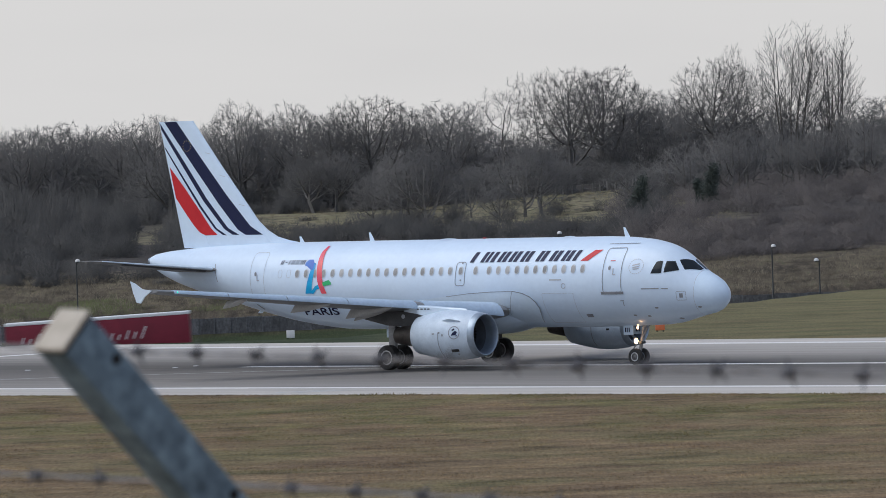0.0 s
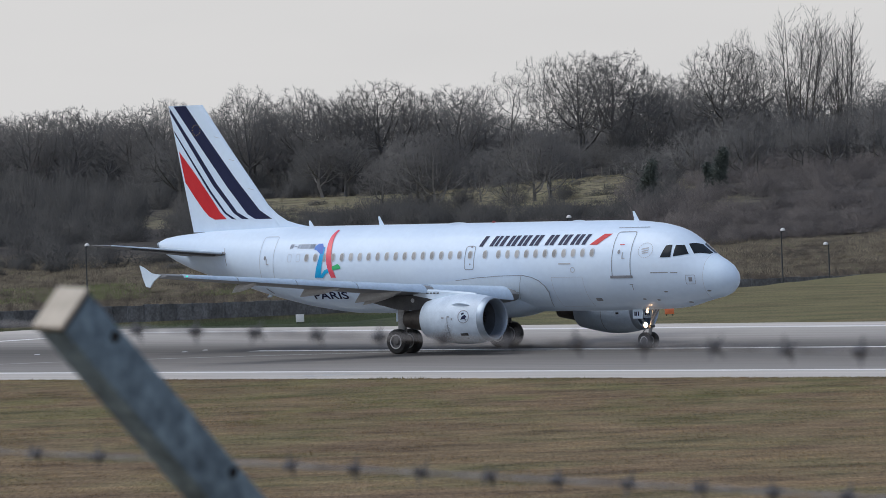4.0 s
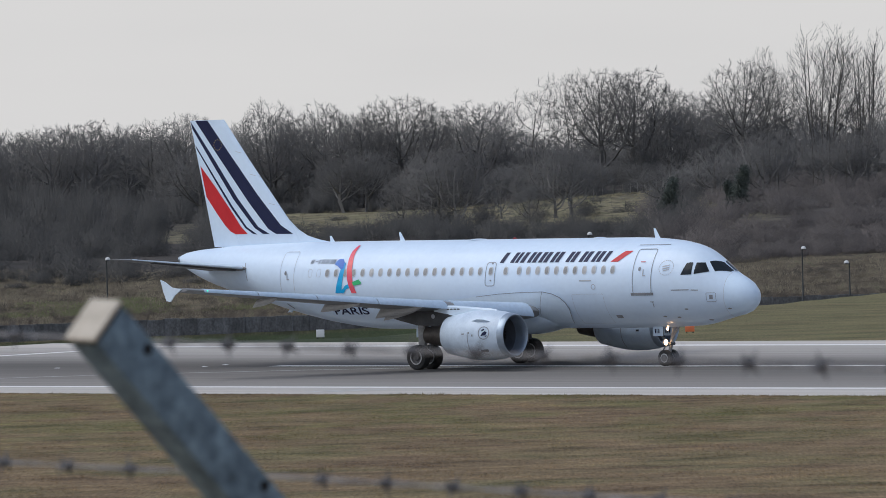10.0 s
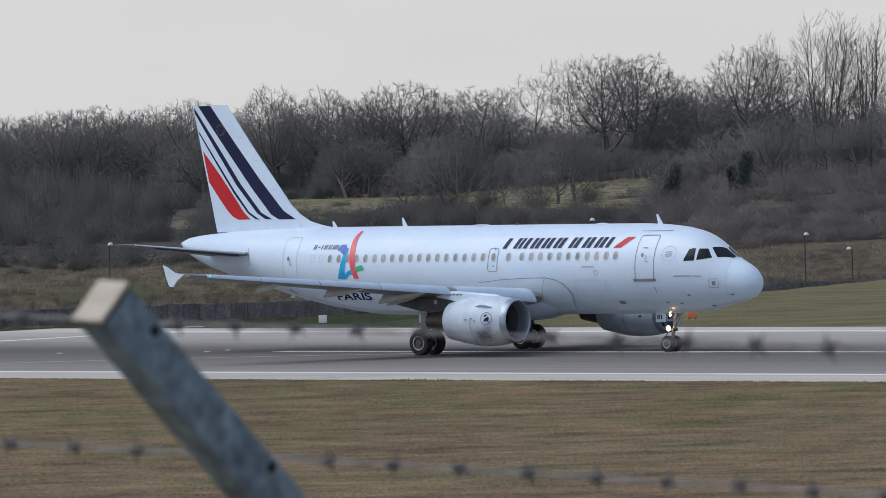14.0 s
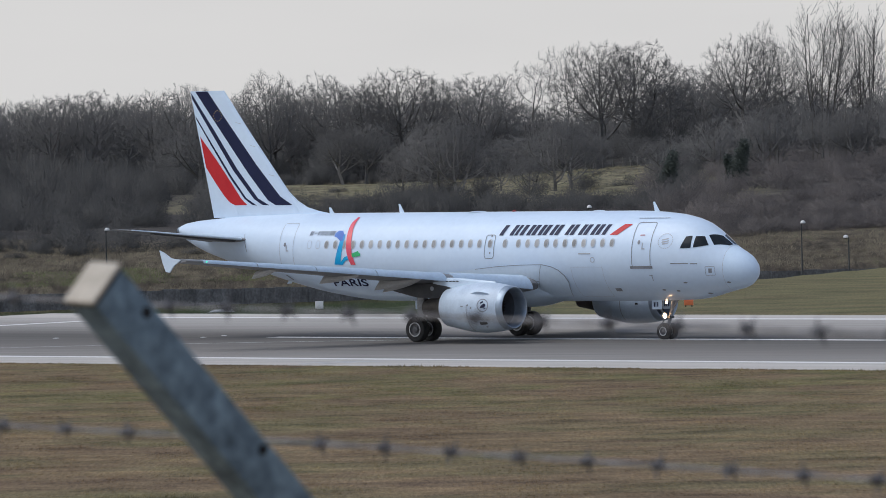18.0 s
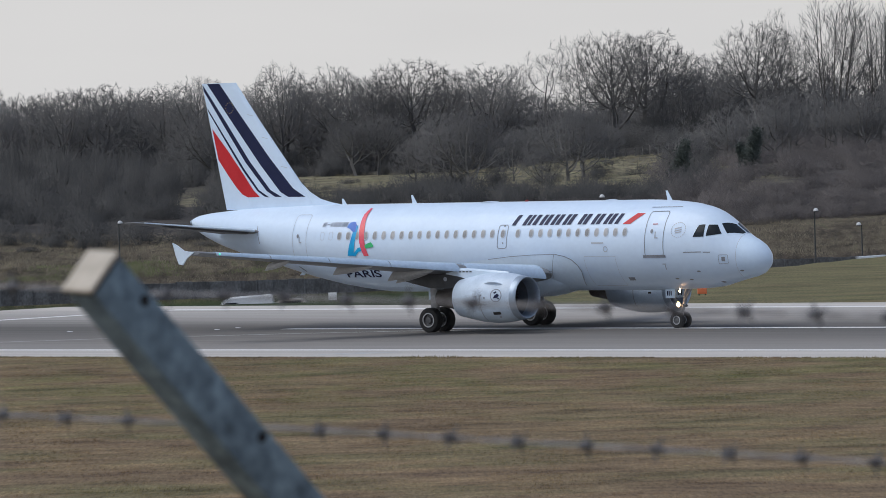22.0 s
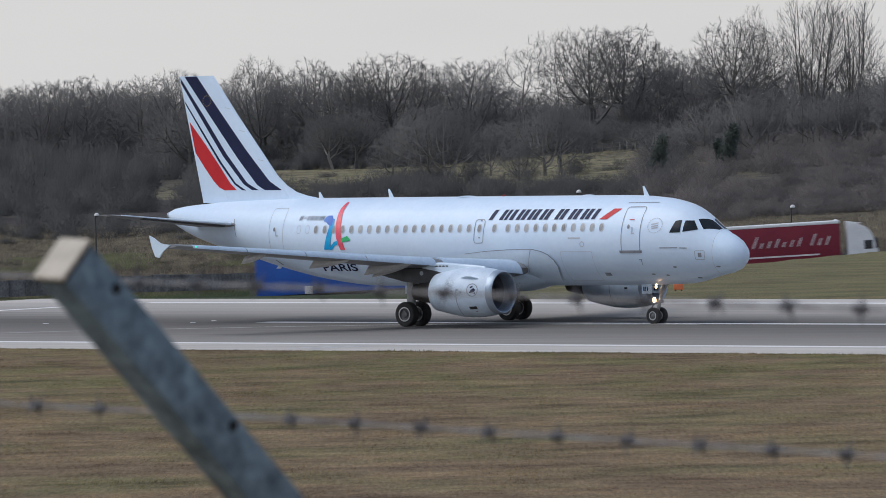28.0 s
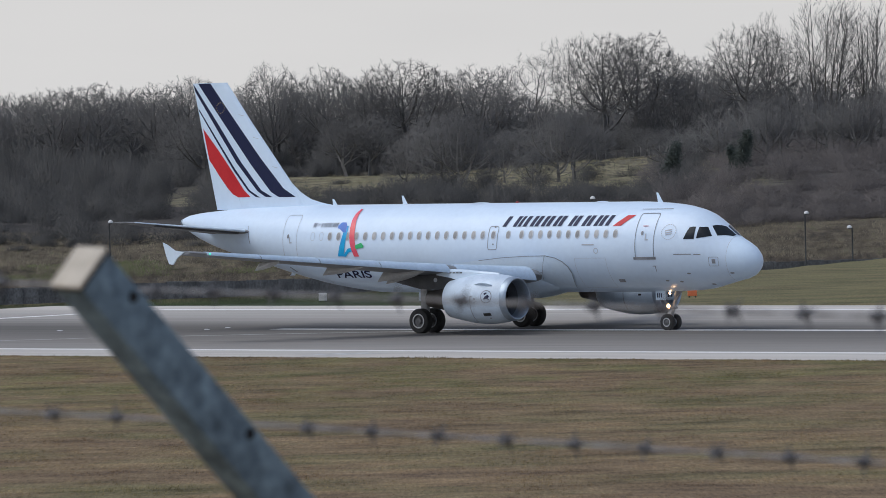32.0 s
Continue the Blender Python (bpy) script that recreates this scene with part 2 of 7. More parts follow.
M["roof_white"] = surface("translucent_white_roof", (0.74, 0.75, 0.76), (0.82, 0.82, 0.82), 0.7, 0.5, fine=0.04)
M["car_silver"] = surface("silver_car_paint", (0.5, 0.52, 0.55), (0.58, 0.6, 0.62), 0.7, 0.3, metal=0.4, fine=0.03)
M["car_beige"] = surface("car_beige_paint", (0.3, 0.27, 0.22), (0.36, 0.33, 0.27), 1.0, 0.35, coat=0.3)
M["car_orange"] = surface("orange_car_paint", (0.15, 0.075, 0.026), (0.19, 0.095, 0.032), 0.7, 0.35, fine=0.04)
M["car_brown"] = surface("car_brown_paint", (0.2, 0.15, 0.125), (0.25, 0.19, 0.16), 1.0, 0.4)
M["script"] = surface("white_script_paint", (0.62, 0.58, 0.58), (0.72, 0.68, 0.68), 2.0, 0.5)
M["orange"] = surface("orange_marker_paint", (0.65, 0.16, 0.06), (0.75, 0.22, 0.09), 3.0, 0.5, fine=0.05)
M["board"] = surface("white_marker_board", (0.72, 0.72, 0.72), (0.8, 0.8, 0.8), 3.0, 0.5, fine=0.04)


def ground_material(blades=False):
    """Winter grass: mown, olive and straw bands along the runway on the field, rough straw on the bank, leaf litter in the wood."""
    m = bpy.data.materials.new("winter_grass_blades" if blades else "winter_grass")
    m.use_nodes = True
    n, l = m.node_tree.nodes, m.node_tree.links
    b = n["Principled BSDF"]
    b.inputs["Roughness"].default_value = 0.95
    b.inputs["Specular IOR Level"].default_value = 0.15
    tc = n.new("ShaderNodeTexCoord")

    def noise_at(scale, stretch=(1, 1, 1), turn=0.0, detail=5, rough=0.6):
        mp = n.new("ShaderNodeMapping")
        mp.vector_type = "TEXTURE"
        mp.inputs["Rotation"].default_value = (0, 0, turn)
        mp.inputs["Scale"].default_value = stretch
        l.new(tc.outputs["Object"], mp.inputs["Vector"])
        t = n.new("ShaderNodeTexNoise")
        t.inputs["Scale"].default_value, t.inputs["Detail"].default_value, t.inputs["Roughness"].default_value = scale, detail, rough
        l.new(mp.outputs["Vector"], t.inputs["Vector"])
        return t.outputs["Fac"]

    def ramp(fac, stops):
        r = n.new("ShaderNodeValToRGB")
        while len(r.color_ramp.elements) < len(stops):
            r.color_ramp.elements.new(0.5)
        for e, (p, c) in zip(r.color_ramp.elements, stops):
            e.position, e.color = p, (*c, 1)
        l.new(fac, r.inputs["Fac"])
        return r.outputs["Color"]

    def mix(fac, a, c, mode="MIX"):
        x = n.new("ShaderNodeMix")
        x.data_type, x.blend_type = "RGBA", mode
        if isinstance(fac, float):
            x.inputs[0].default_value = fac
        else:
            l.new(fac, x.inputs[0])
        l.new(a, x.inputs[6])
        l.new(c, x.inputs[7])
        return x.outputs[2]

    bands = noise_at(1.0, (9, 7, 1), RUNWAY_TURN + 0.6, 5)
    patch = noise_at(1.0, (2.2, 2.2, 1), 0, 6, 0.7)
    fine = noise_at(1.0, (0.12, 1.1, 1), 0, 6, 0.8)
    field = ramp(bands, [(0.38, (0.155, 0.106, 0.07)), (0.48, (0.24, 0.172, 0.1)), (0.56, (0.19, 0.165, 0.085)), (0.64, (0.13, 0.142, 0.058))])
    spots = ramp(patch, [(0.36, (0.12, 0.083, 0.053)), (0.5, (0.215, 0.155, 0.09)), (0.66, (0.3, 0.228, 0.135))])
    near = mix(0.55, field, spots)
    sward = ramp(noise_at(1.0, (5, 9, 1), 0.1, 5, 0.65), [(0.46, (0, 0, 0)), (0.68, (0.85, 0.85, 0.85))])
    rough = ramp(noise_at(1.0, (1.0, 6.0, 1), 0, 7, 0.7), [(0.34, (0.05, 0.042, 0.032)), (0.46, (0.085, 0.07, 0.05)), (0.56, (0.14, 0.116, 0.08)), (0.68, (0.085, 0.09, 0.045))])
    litter = ramp(noise_at(0.15, (1, 1, 1), 0, 6), [(0.3, (0.055, 0.05, 0.046)), (0.7, (0.09, 0.08, 0.073))])
    far_field = ramp(noise_at(0.3, (1.2, 2.5, 1), 0, 7, 0.8), [(0.4, (0.075, 0.064, 0.043)), (0.5, (0.25, 0.22, 0.14)), (0.6, (0.19, 0.18, 0.095))])
    green = ramp(noise_at(0.25, (2, 1, 1), 0.6, 5), [(0.3, (0.18, 0.152, 0.082)), (0.7, (0.145, 0.14, 0.066))])
    sp = n.new("ShaderNodeSeparateXYZ")
    l.new(tc.outputs["Object"], sp.inputs[0])
    wob = noise_at(0.06, (1, 1, 1), 0, 3)

    def step(y0, y1, spread=18.0):
        a = n.new("ShaderNodeMath")
        a.operation = "MULTIPLY_ADD"
        l.new(wob, a.inputs[0])
        a.inputs[1].default_value = spread
        l.new(sp.outputs["Y"], a.inputs[2])
        r = n.new("ShaderNodeMapRange")
        r.inputs["From Min"].default_value, r.inputs["From Max"].default_value = y0 + spread / 2, y1 + spread / 2
        l.new(a.outputs[0], r.inputs["Value"])
        return r.outputs["Result"]

    lush = n.new("ShaderNodeMapRange")
    lush.inputs["From Min"].default_value, lush.inputs["From Max"].default_value = -5.0, 6.0
    l.new(sp.outputs["X"], lush.inputs["Value"])
    deep_green = ramp(noise_at(0.3, (2, 1, 1), 0.2, 5), [(0.3, (0.036, 0.05, 0.024)), (0.7, (0.056, 0.072, 0.034))])
    green = mix(lush.outputs["Result"], deep_green, green)
    turf = ramp(patch, [(0.36, (0.115, 0.112, 0.042)), (0.64, (0.19, 0.185, 0.074))])
    mown = n.new("ShaderNodeMath")
    mown.operation = "MULTIPLY"
    l.new(sward, mown.inputs[0])
    l.new(step(200, 232, 30.0), mown.inputs[1])
    near = mix(mown.outputs[0], near, turf)
    c = mix(step(318, 330), near, green)
    c = mix(step(504, 507, 2.0), c, rough)
    c = mix(step(546, 556), c, litter)
    off = n.new("ShaderNodeMath")
    off.operation = "ADD"
    l.new(sp.outputs["X"], off.inputs[0])
    off.inputs[1].default_value = 2.0
    side = n.new("ShaderNodeMath")
    side.operation = "ABSOLUTE"
    l.new(off.outputs[0], side.inputs[0])
    width = n.new("ShaderNodeMapRange")
    width.inputs["From Min"].default_value, width.inputs["From Max"].default_value = 26.0, 36.0
    width.inputs["To Min"].default_value, width.inputs["To Max"].default_value = 1.0, 0.0
    l.new(side.outputs[0], width.inputs["Value"])
    both = n.new("ShaderNodeMath")
    both.operation = "MULTIPLY"
    l.new(width.outputs["Result"], both.inputs[0])
    l.new(step(640, 652), both.inputs[1])
    c = mix(both.outputs[0], c, far_field)
    c = mix(step(872, 890), c, litter)
    f = ramp(fine, [(0.32, (0.58, 0.57, 0.56)), (0.5, (1.0, 1.0, 1.0)), (0.68, (1.42, 1.42, 1.42))])
    streak = ramp(noise_at(1.0, (6.0, 4.0, 1), 0.03, 7, 0.75), [(0.34, (0.66, 0.64, 0.62)), (0.5, (1.0, 1.0, 1.0)), (0.66, (1.28, 1.25, 1.17))])
    c = mix(1.0, c, streak, "MULTIPLY")
    c = mix(1.0, c, f, "MULTIPLY")
    if blades:
        geo = n.new("ShaderNodeNewGeometry")
        c = mix(1.0, c, ramp(geo.outputs["Random Per Island"], [(0.0, (0.76, 0.76, 0.76)), (0.5, (0.95, 0.95, 0.95)), (0.9, (1.12, 1.11, 1.05)), (1.0, (1.35, 1.31, 1.15))]), "MULTIPLY")
    else:
        c = mix(1.0, c, ramp(fine, [(0.0, (0.89, 0.89, 0.89)), (1.0, (0.89, 0.89, 0.89))]), "MULTIPLY")
    l.new(c, b.inputs["Base Color"])
    bp = n.new("ShaderNodeBump")
    bp.inputs["Strength"].default_value, bp.inputs["Distance"].default_value = 0.4, 0.08
    l.new(fine, bp.inputs["Height"])
    l.new(bp.outputs["Normal"], b.inputs["Normal"])
    return m


def runway_material():
    """Grooved asphalt, dark along the rubbered middle and paler towards the edges, streaked lengthwise (local x is along)."""
    m = bpy.data.materials.new("runway_asphalt")
    m.use_nodes = True
    n, l = m.node_tree.nodes, m.node_tree.links
    b = n["Principled BSDF"]
    b.inputs["Roughness"].default_value = 0.9
    b.inputs["Specular IOR Level"].default_value = 0.12
    tc = n.new("ShaderNodeTexCoord")
    sp = n.new("ShaderNodeSeparateXYZ")
    l.new(tc.outputs["Object"], sp.inputs[0])
    mp = n.new("ShaderNodeMapping")
    mp.inputs["Scale"].default_value = (0.007, 0.5, 1)
    l.new(tc.outputs["Object"], mp.inputs["Vector"])
    t1 = n.new("ShaderNodeTexNoise")
    t1.inputs["Scale"].default_value, t1.inputs["Detail"].default_value = 1.0, 6
    l.new(mp.outputs["Vector"], t1.inputs["Vector"])
    t2 = n.new("ShaderNodeTexNoise")
    t2.inputs["Scale"].default_value, t2.inputs["Detail"].default_value = 1.0, 8
    t2.inputs["Roughness"].default_value = 0.72
    mp2 = n.new("ShaderNodeMapping")
    mp2.inputs["Scale"].default_value = (0.03, 2.6, 1)
    mp2.inputs["Rotation"].default_value = (0, 0, 0.02)
    l.new(tc.outputs["Object"], mp2.inputs["Vector"])
    l.new(mp2.outputs["Vector"], t2.inputs["Vector"])
    ad = n.new("ShaderNodeMath")
    ad.operation = "MULTIPLY_ADD"
    ad.inputs[1].default_value = 3.5
    l.new(t1.outputs["Fac"], ad.inputs[0])
    l.new(sp.outputs["Y"], ad.inputs[2])
    mr = n.new("ShaderNodeMapRange")
    mr.inputs["From Min"].default_value, mr.inputs["From Max"].default_value = -26.85, 32.75
    l.new(ad.outputs[0], mr.inputs["Value"])
    r = n.new("ShaderNodeValToRGB")
    stops = ((0.0, 0.58), (0.09, 0.54), (0.125, 0.32), (0.3, 0.22), (0.44, 0.15), (0.52, 0.15), (0.6, 0.24), (0.7, 0.38), (0.885, 0.47), (0.915, 0.58), (1.0, 0.6))
    while len(r.color_ramp.elements) < len(stops):
        r.color_ramp.elements.new(0.5)
    for e, (place, grey) in zip(r.color_ramp.elements, stops):
        e.position, e.color = place, (grey * 0.905, grey * 0.84, grey * 0.77, 1)
    l.new(mr.outputs["Result"], r.inputs["Fac"])
    mr2 = n.new("ShaderNodeMapRange")
    mr2.inputs["From Min"].default_value, mr2.inputs["From Max"].default_value = 0.3, 0.7
    mr2.inputs["To Min"].default_value, mr2.inputs["To Max"].default_value = 0.68, 1.3
    l.new(t2.outputs["Fac"], mr2.inputs["Value"])
    sc = n.new("ShaderNodeVectorMath")
    sc.operation = "SCALE"
    l.new(r.outputs["Color"], sc.inputs[0])
    l.new(mr2.outputs["Result"], sc.inputs["Scale"])
    l.new(sc.outputs[0], b.inputs["Base Color"])
    return m


M["ground"] = ground_material()
M["blades"] = ground_material(True)
M["asphalt"] = runway_material()


# ---- mesh helpers ----
def part(name, bm, material, parent=None, label="", smooth=True):
    me = bpy.data.meshes.new(name)
    if smooth:
        for fc in bm.faces:
            fc.smooth = True
    bm.to_mesh(me)
    bm.free()
    me.materials.append(material)
    ob = new(name, me)
    if parent is not None:
        ob.parent = parent
    if smooth:
        me.set_sharp_from_angle(angle=radians(38))
    if label:
        ob["label"] = label
    return ob


def twin(ob, parent, m=None):
    """Another object on the same mesh."""
    o = new(ob.name.split(".")[0], ob.data)
    o.parent = parent
    if m is not None:
        o.matrix_basis = m
    if "label" in ob:
        o["label"] = ob["label"]
    return o


def loft(rings, cap=True, bm=None, closed=True):
    bm = bm or bmesh.new()
    rows = [[bm.verts.new(p) for p in ring] for ring in rings]
    k = len(rows[0])
    for a, b in zip(rows, rows[1:]):
        for i in range(k if closed else k - 1):
            j = (i + 1) % k
            bm.faces.new((a[i], a[j], b[j], b[i]))
    if cap:
        bm.faces.new(rows[0][::-1])
        bm.faces.new(rows[-1])
    bmesh.ops.recalc_face_normals(bm, faces=bm.faces[:])
    return bm


def box(x0, x1, y0, y1, z0, z1, bevel=0.0, bm=None, m=None):
    own = bmesh.new()
    bmesh.ops.create_cube(own, size=1.0, matrix=Matrix.Translation(((x0 + x1) / 2, (y0 + y1) / 2, (z0 + z1) / 2)) @ Matrix.Diagonal((abs(x1 - x0), abs(y1 - y0), abs(z1 - z0), 1)))
    if bevel:
        bmesh.ops.bevel(own, geom=own.edges[:], offset=bevel, segments=2, affect="EDGES", profile=0.6)
    if m is not None:
        bmesh.ops.transform(own, matrix=m, verts=own.verts[:])
    return join(bm, own)


def join(bm, other):
    if bm is None:
        return other
    tmp = bpy.data.meshes.new("tmp")
    other.to_mesh(tmp)
    other.free()
    bm.from_mesh(tmp)
    bpy.data.meshes.remove(tmp)
    return bm


def circle(c, axis, rad, k=20, squash=1.0):
    axis = Vector(axis).normalized()
    u = axis.orthogonal().normalized() if abs(axis.z) > 0.9 else Vector((0, 0, 1)).cross(axis).normalized()
    v = axis.cross(u)
    return [Vector(c) + rad * (math.cos(2 * math.pi * i / k) * u + squash * math.sin(2 * math.pi * i / k) * v) for i in range(k)]


def tube(points, radii, k=10, bm=None):
    pts = [Vector(p) for p in points]
    rings = []
    for i, p in enumerate(pts):
        d = pts[min(i + 1, len(pts) - 1)] - pts[max(i - 1, 0)]
        r = radii[i] if isinstance(radii, (list, tuple)) else radii
        rings.append(circle(p, d, r, k))
    return join(bm, loft(rings)) if bm else loft(rings)


def lathe(profile, origin, axis=(1, 0, 0), k=40, bm=None, cap=True):
    """profile: (distance along axis, radius)."""
    axis = Vector(axis).normalized()
    rings = [circle(Vector(origin) + axis * d, axis, max(r, 0.002), k) for d, r in profile]
    return join(bm, loft(rings, cap)) if bm else loft(rings, cap)


def smoothstep(a, b, x):
    t = min(1.0, max(0.0, (x - a) / (b - a)))
    return t * t * (3 - 2 * t)


def curve_of(rows, x):
    """Linear look-up in rows of (x, values...)."""
    if x <= rows[0][0]:
        return rows[0][1:]
    for p, q in zip(rows, rows[1:]):
        if x <= q[0]:
            t = (x - p[0]) / (q[0] - p[0])
            return tuple(u + (v - u) * t for u, v in zip(p[1:], q[1:]))
    return rows[-1][1:]


# ---- the ground ----
def road_base(x):
    return -4.26 + 0.04 * max(-90.0, min(90.0, x))


def camber(x, y):
    """Cross fall of the road, steeper towards +x."""
    return (y - 490) * (0.02 + 0.0016 * max(0.0, min(60.0, x)))


def bank_dip(x):
    """How far the foot of the bank and its barrier lie lower, falling towards -x."""
    return -0.5 + 0.0128 * max(-60.0, min(40.0, x))


def terrain(x, y):
    crest = curve_of([(-60, 352), (-5, 354), (4, 388), (18, 404), (28, 434), (60, 440)], x)[0]
    if y < 150:
        return 6.9 * (1 - smoothstep(11, 125, y))
    if y <= crest:
        return 0.0
    road = road_base(x)
    if y <= 458:
        low = road + camber(x, 458)
        return low * smoothstep(crest, min(crest + 44, 458), y)
    if y <= 498:
        return road + camber(x, y)
    dip = bank_dip(x)
    verge = -2.95 + dip + 0.06 * noise.noise((x * 0.2, y * 0.2, 0))
    if y <= 505:
        edge = road + camber(x, 498)
        return edge + (verge - edge) * (y - 498) / 7
    z = curve_of([(505, -2.95), (508, -2.0), (530, 0.2), (565, 1.5), (640, 2.0), (880, 3.2), (1000, 5.0), (1150, 9.8), (1400, 10.2), (2600, 8.0)], y)[0]
    z += dip * (1 - smoothstep(508, 530, y))
    z += smoothstep(600, 800, y) * (1 - smoothstep(900, 1100, y)) * max(-30.0, min(40.0, x)) * (0.06 if x > 0 else 0.02)
    z += 0.9 * smoothstep(960, 1100, y) * noise.noise((x * 0.05, y * 0.01, 8))
    return z + smoothstep(508, 540, y) * (0.35 * noise.noise((x * 0.06, y * 0.06, 3)) + 0.12 * noise.noise((x * 0.3, y * 0.3, 5)))


def build_ground():
    xs = [-1500, -1000, -700, -500, -350, -250, -180, -130, -100, -80] + list(range(-66, 67, 3)) + [80, 100, 130, 180, 250, 350, 500, 700, 1000, 1500]
    ys = [-200, -100, -40, 0, 11] + list(range(20, 150, 15)) + [160, 200, 260, 320, 340] + list(range(346, 446, 4)) + [450, 454, 458, 458.2, 470, 485, 498, 500, 502, 505, 506.5, 508] + list(range(511, 660, 4)) + list(range(660, 900, 12)) + [920, 950, 980, 1020, 1060, 1100, 1150, 1250, 1400, 1800, 2600, 4500]
    vs = [(x, y, terrain(x, y)) for y in ys for x in xs]
    k = len(xs)
    fs = [(j * k + i, j * k + i + 1, (j + 1) * k + i + 1, (j + 1) * k + i) for j in range(len(ys) - 1) for i in range(k - 1)]
    me = bpy.data.meshes.new("ground")
    me.from_pydata(vs, [], fs)
    me.materials.append(M["ground"])
    for p in me.polygons:
        p.use_smooth = True
    ob = new("ground", me)
    return tagged(ob, "winter grassland with mown olive and straw bands", "ground", kind="structure")


RUN = Matrix.Translation((0, 300, 0)) @ Matrix.Rotation(RUNWAY_TURN, 4, "Z")   # x along the runway, y across it


def strip(name, pts, width, z, material, label):
    """A flat painted band along points given in the runway's space."""
    bm = bmesh.new()
    L, Rr = [], []
    for i, p in enumerate(pts):
        a, c = Vector((*pts[max(i - 1, 0)], 0)), Vector((*pts[min(i + 1, len(pts) - 1)], 0))
        d = (c - a).normalized()
        nrm = Vector((-d.y, d.x, 0)) * width / 2
        L.append(bm.verts.new((p[0] + nrm.x, p[1] + nrm.y, z)))
        Rr.append(bm.verts.new((p[0] - nrm.x, p[1] - nrm.y, z)))
    for i in range(len(pts) - 1):
        bm.faces.new((L[i], L[i + 1], Rr[i + 1], Rr[i]))
    bmesh.ops.recalc_face_normals(bm, faces=bm.faces[:])
    ob = part(name, bm, material, None, smooth=False)
    ob.matrix_basis = RUN
    return tagged(ob, label, "marking", kind="structure")


def build_runway():
    bm = box(-54, 420, -28.6, 31.0, -0.3, 0.02)
    ob = part("runway", bm, M["asphalt"], None, smooth=False)
    ob.matrix_basis = RUN
    tagged(ob, "grey asphalt runway with rubber streaks down its middle", "runway", kind="structure")
    z = 0.026
    strip("runway_edge_line", [(-41.5, -22.4), (420, -22.4)], 1.05, z, M["paint_white"], "long white painted runway edge line")
    strip("runway_edge_line", [(-41.5, 25.3), (420, 25.3)], 1.6, z, M["paint_white"], "long white painted runway edge line")
    strip("runway_end_line", [(-41.5, -22.4), (-41.5, 25.3)], 0.9, z, M["paint_white"], "white painted line across the runway's start")
    strip("centre_line", [(-12.2, 0), (32, 0)], 1.05, z, M["paint_white"], "white painted runway centre line stripe")
    strip("centre_line", [(62, 0), (92, 0)], 1.05, z, M["paint_white"], "white painted runway centre line stripe")
    strip("lead_line", [(-26, -22), (-20.5, -17), (-16.9, -13.8), (-14.4, -10.8), (-10.7, -8.0), (-6.9, -5.2), (-2.2, -2.6), (4, -1.4), (14, -0.9)], 0.3, z, M["paint_faded"], "faded painted lead-on line curving onto the centre line")
    for a in (0, 1.1):   # ends of an old turning line
        strip("worn_mark", [(12.1 + a, -27.3), (12.2 + a, -26.2), (12.5 + a, -25.2), (13.2 + a, -24.4)], 0.55, z, M["paint_faded"], "faded stroke of old paint beside the edge line")
    for a, r in [(-23.7, -2.5), (-16.0, -0.6), (-16.4, 1.4)]:
        lm = part("inset_light", lathe([(0, 0.15), (0.012, 0.13), (0.02, 0.07), (0.023, 0.02)], (0, 0, 0), (0, 0, 1), 12), M["lamp_shell"])
        lm.matrix_basis = RUN @ pose(a, r, 0.02)
        tagged(lm, "small pale inset light in the runway surface", "runway light", group="inset runway lights")


build_ground()
build_runway()


# ---- the airliner ----
# Stations: s metres aft of the nose, r metres to starboard, z above the ground.
GEAR = 16.11
FUS = [  # s, centre height, half height, half width
    (0.0, 3.10, 0.03, 0.03), (0.06, 3.10, 0.26, 0.26), (0.2, 3.11, 0.46, 0.46), (0.45, 3.13, 0.69, 0.68), (0.8, 3.17, 0.86, 0.85),
    (1.23, 3.23, 1.0, 1.02), (1.5, 3.29, 1.13, 1.11), (2.0, 3.43, 1.39, 1.29), (2.5, 3.55, 1.65, 1.45), (3.1, 3.65, 1.82, 1.6),
    (4.0, 3.735, 1.94, 1.77), (5.2, 3.775, 2.02, 1.9), (6.4, 3.795, 2.05, 1.96), (21.5, 3.81, 2.06, 1.975), (23.0, 3.89, 1.98, 1.96),
    (24.5, 4.0, 1.87, 1.9), (26.0, 4.155, 1.71, 1.78), (27.5, 4.325, 1.52, 1.6), (29.0, 4.52, 1.29, 1.37), (30.5, 4.65, 1.09, 1.12),
    (31.8, 4.79, 0.85, 0.86), (32.8, 4.94, 0.62, 0.61), (33.5, 5.06, 0.38, 0.38), (33.84, 5.12, 0.2, 0.2)]


def L(s, r, z):
    return Vector((GEAR - s, -r, z))


def hull(s):
    """Smoothed section at station s."""
    a = [curve_of(FUS, s + d) for d in ((0,) if s < 1.0 or s > 33.2 else (-0.25, 0, 0.25))]
    return tuple(sum(v) / len(a) for v in zip(*a))


def on_hull(s, z, off=0.012, side=1):
    zc, hz, hy = hull(s)
    q = max(-0.995, min(0.995, (z - zc) / hz))
    c = math.sqrt(1 - q * q)
    nrm = Vector((0, c / hy, q / hz)).normalized()
    return L(s, side * (hy * c + off * nrm.y), z + off * nrm.z)


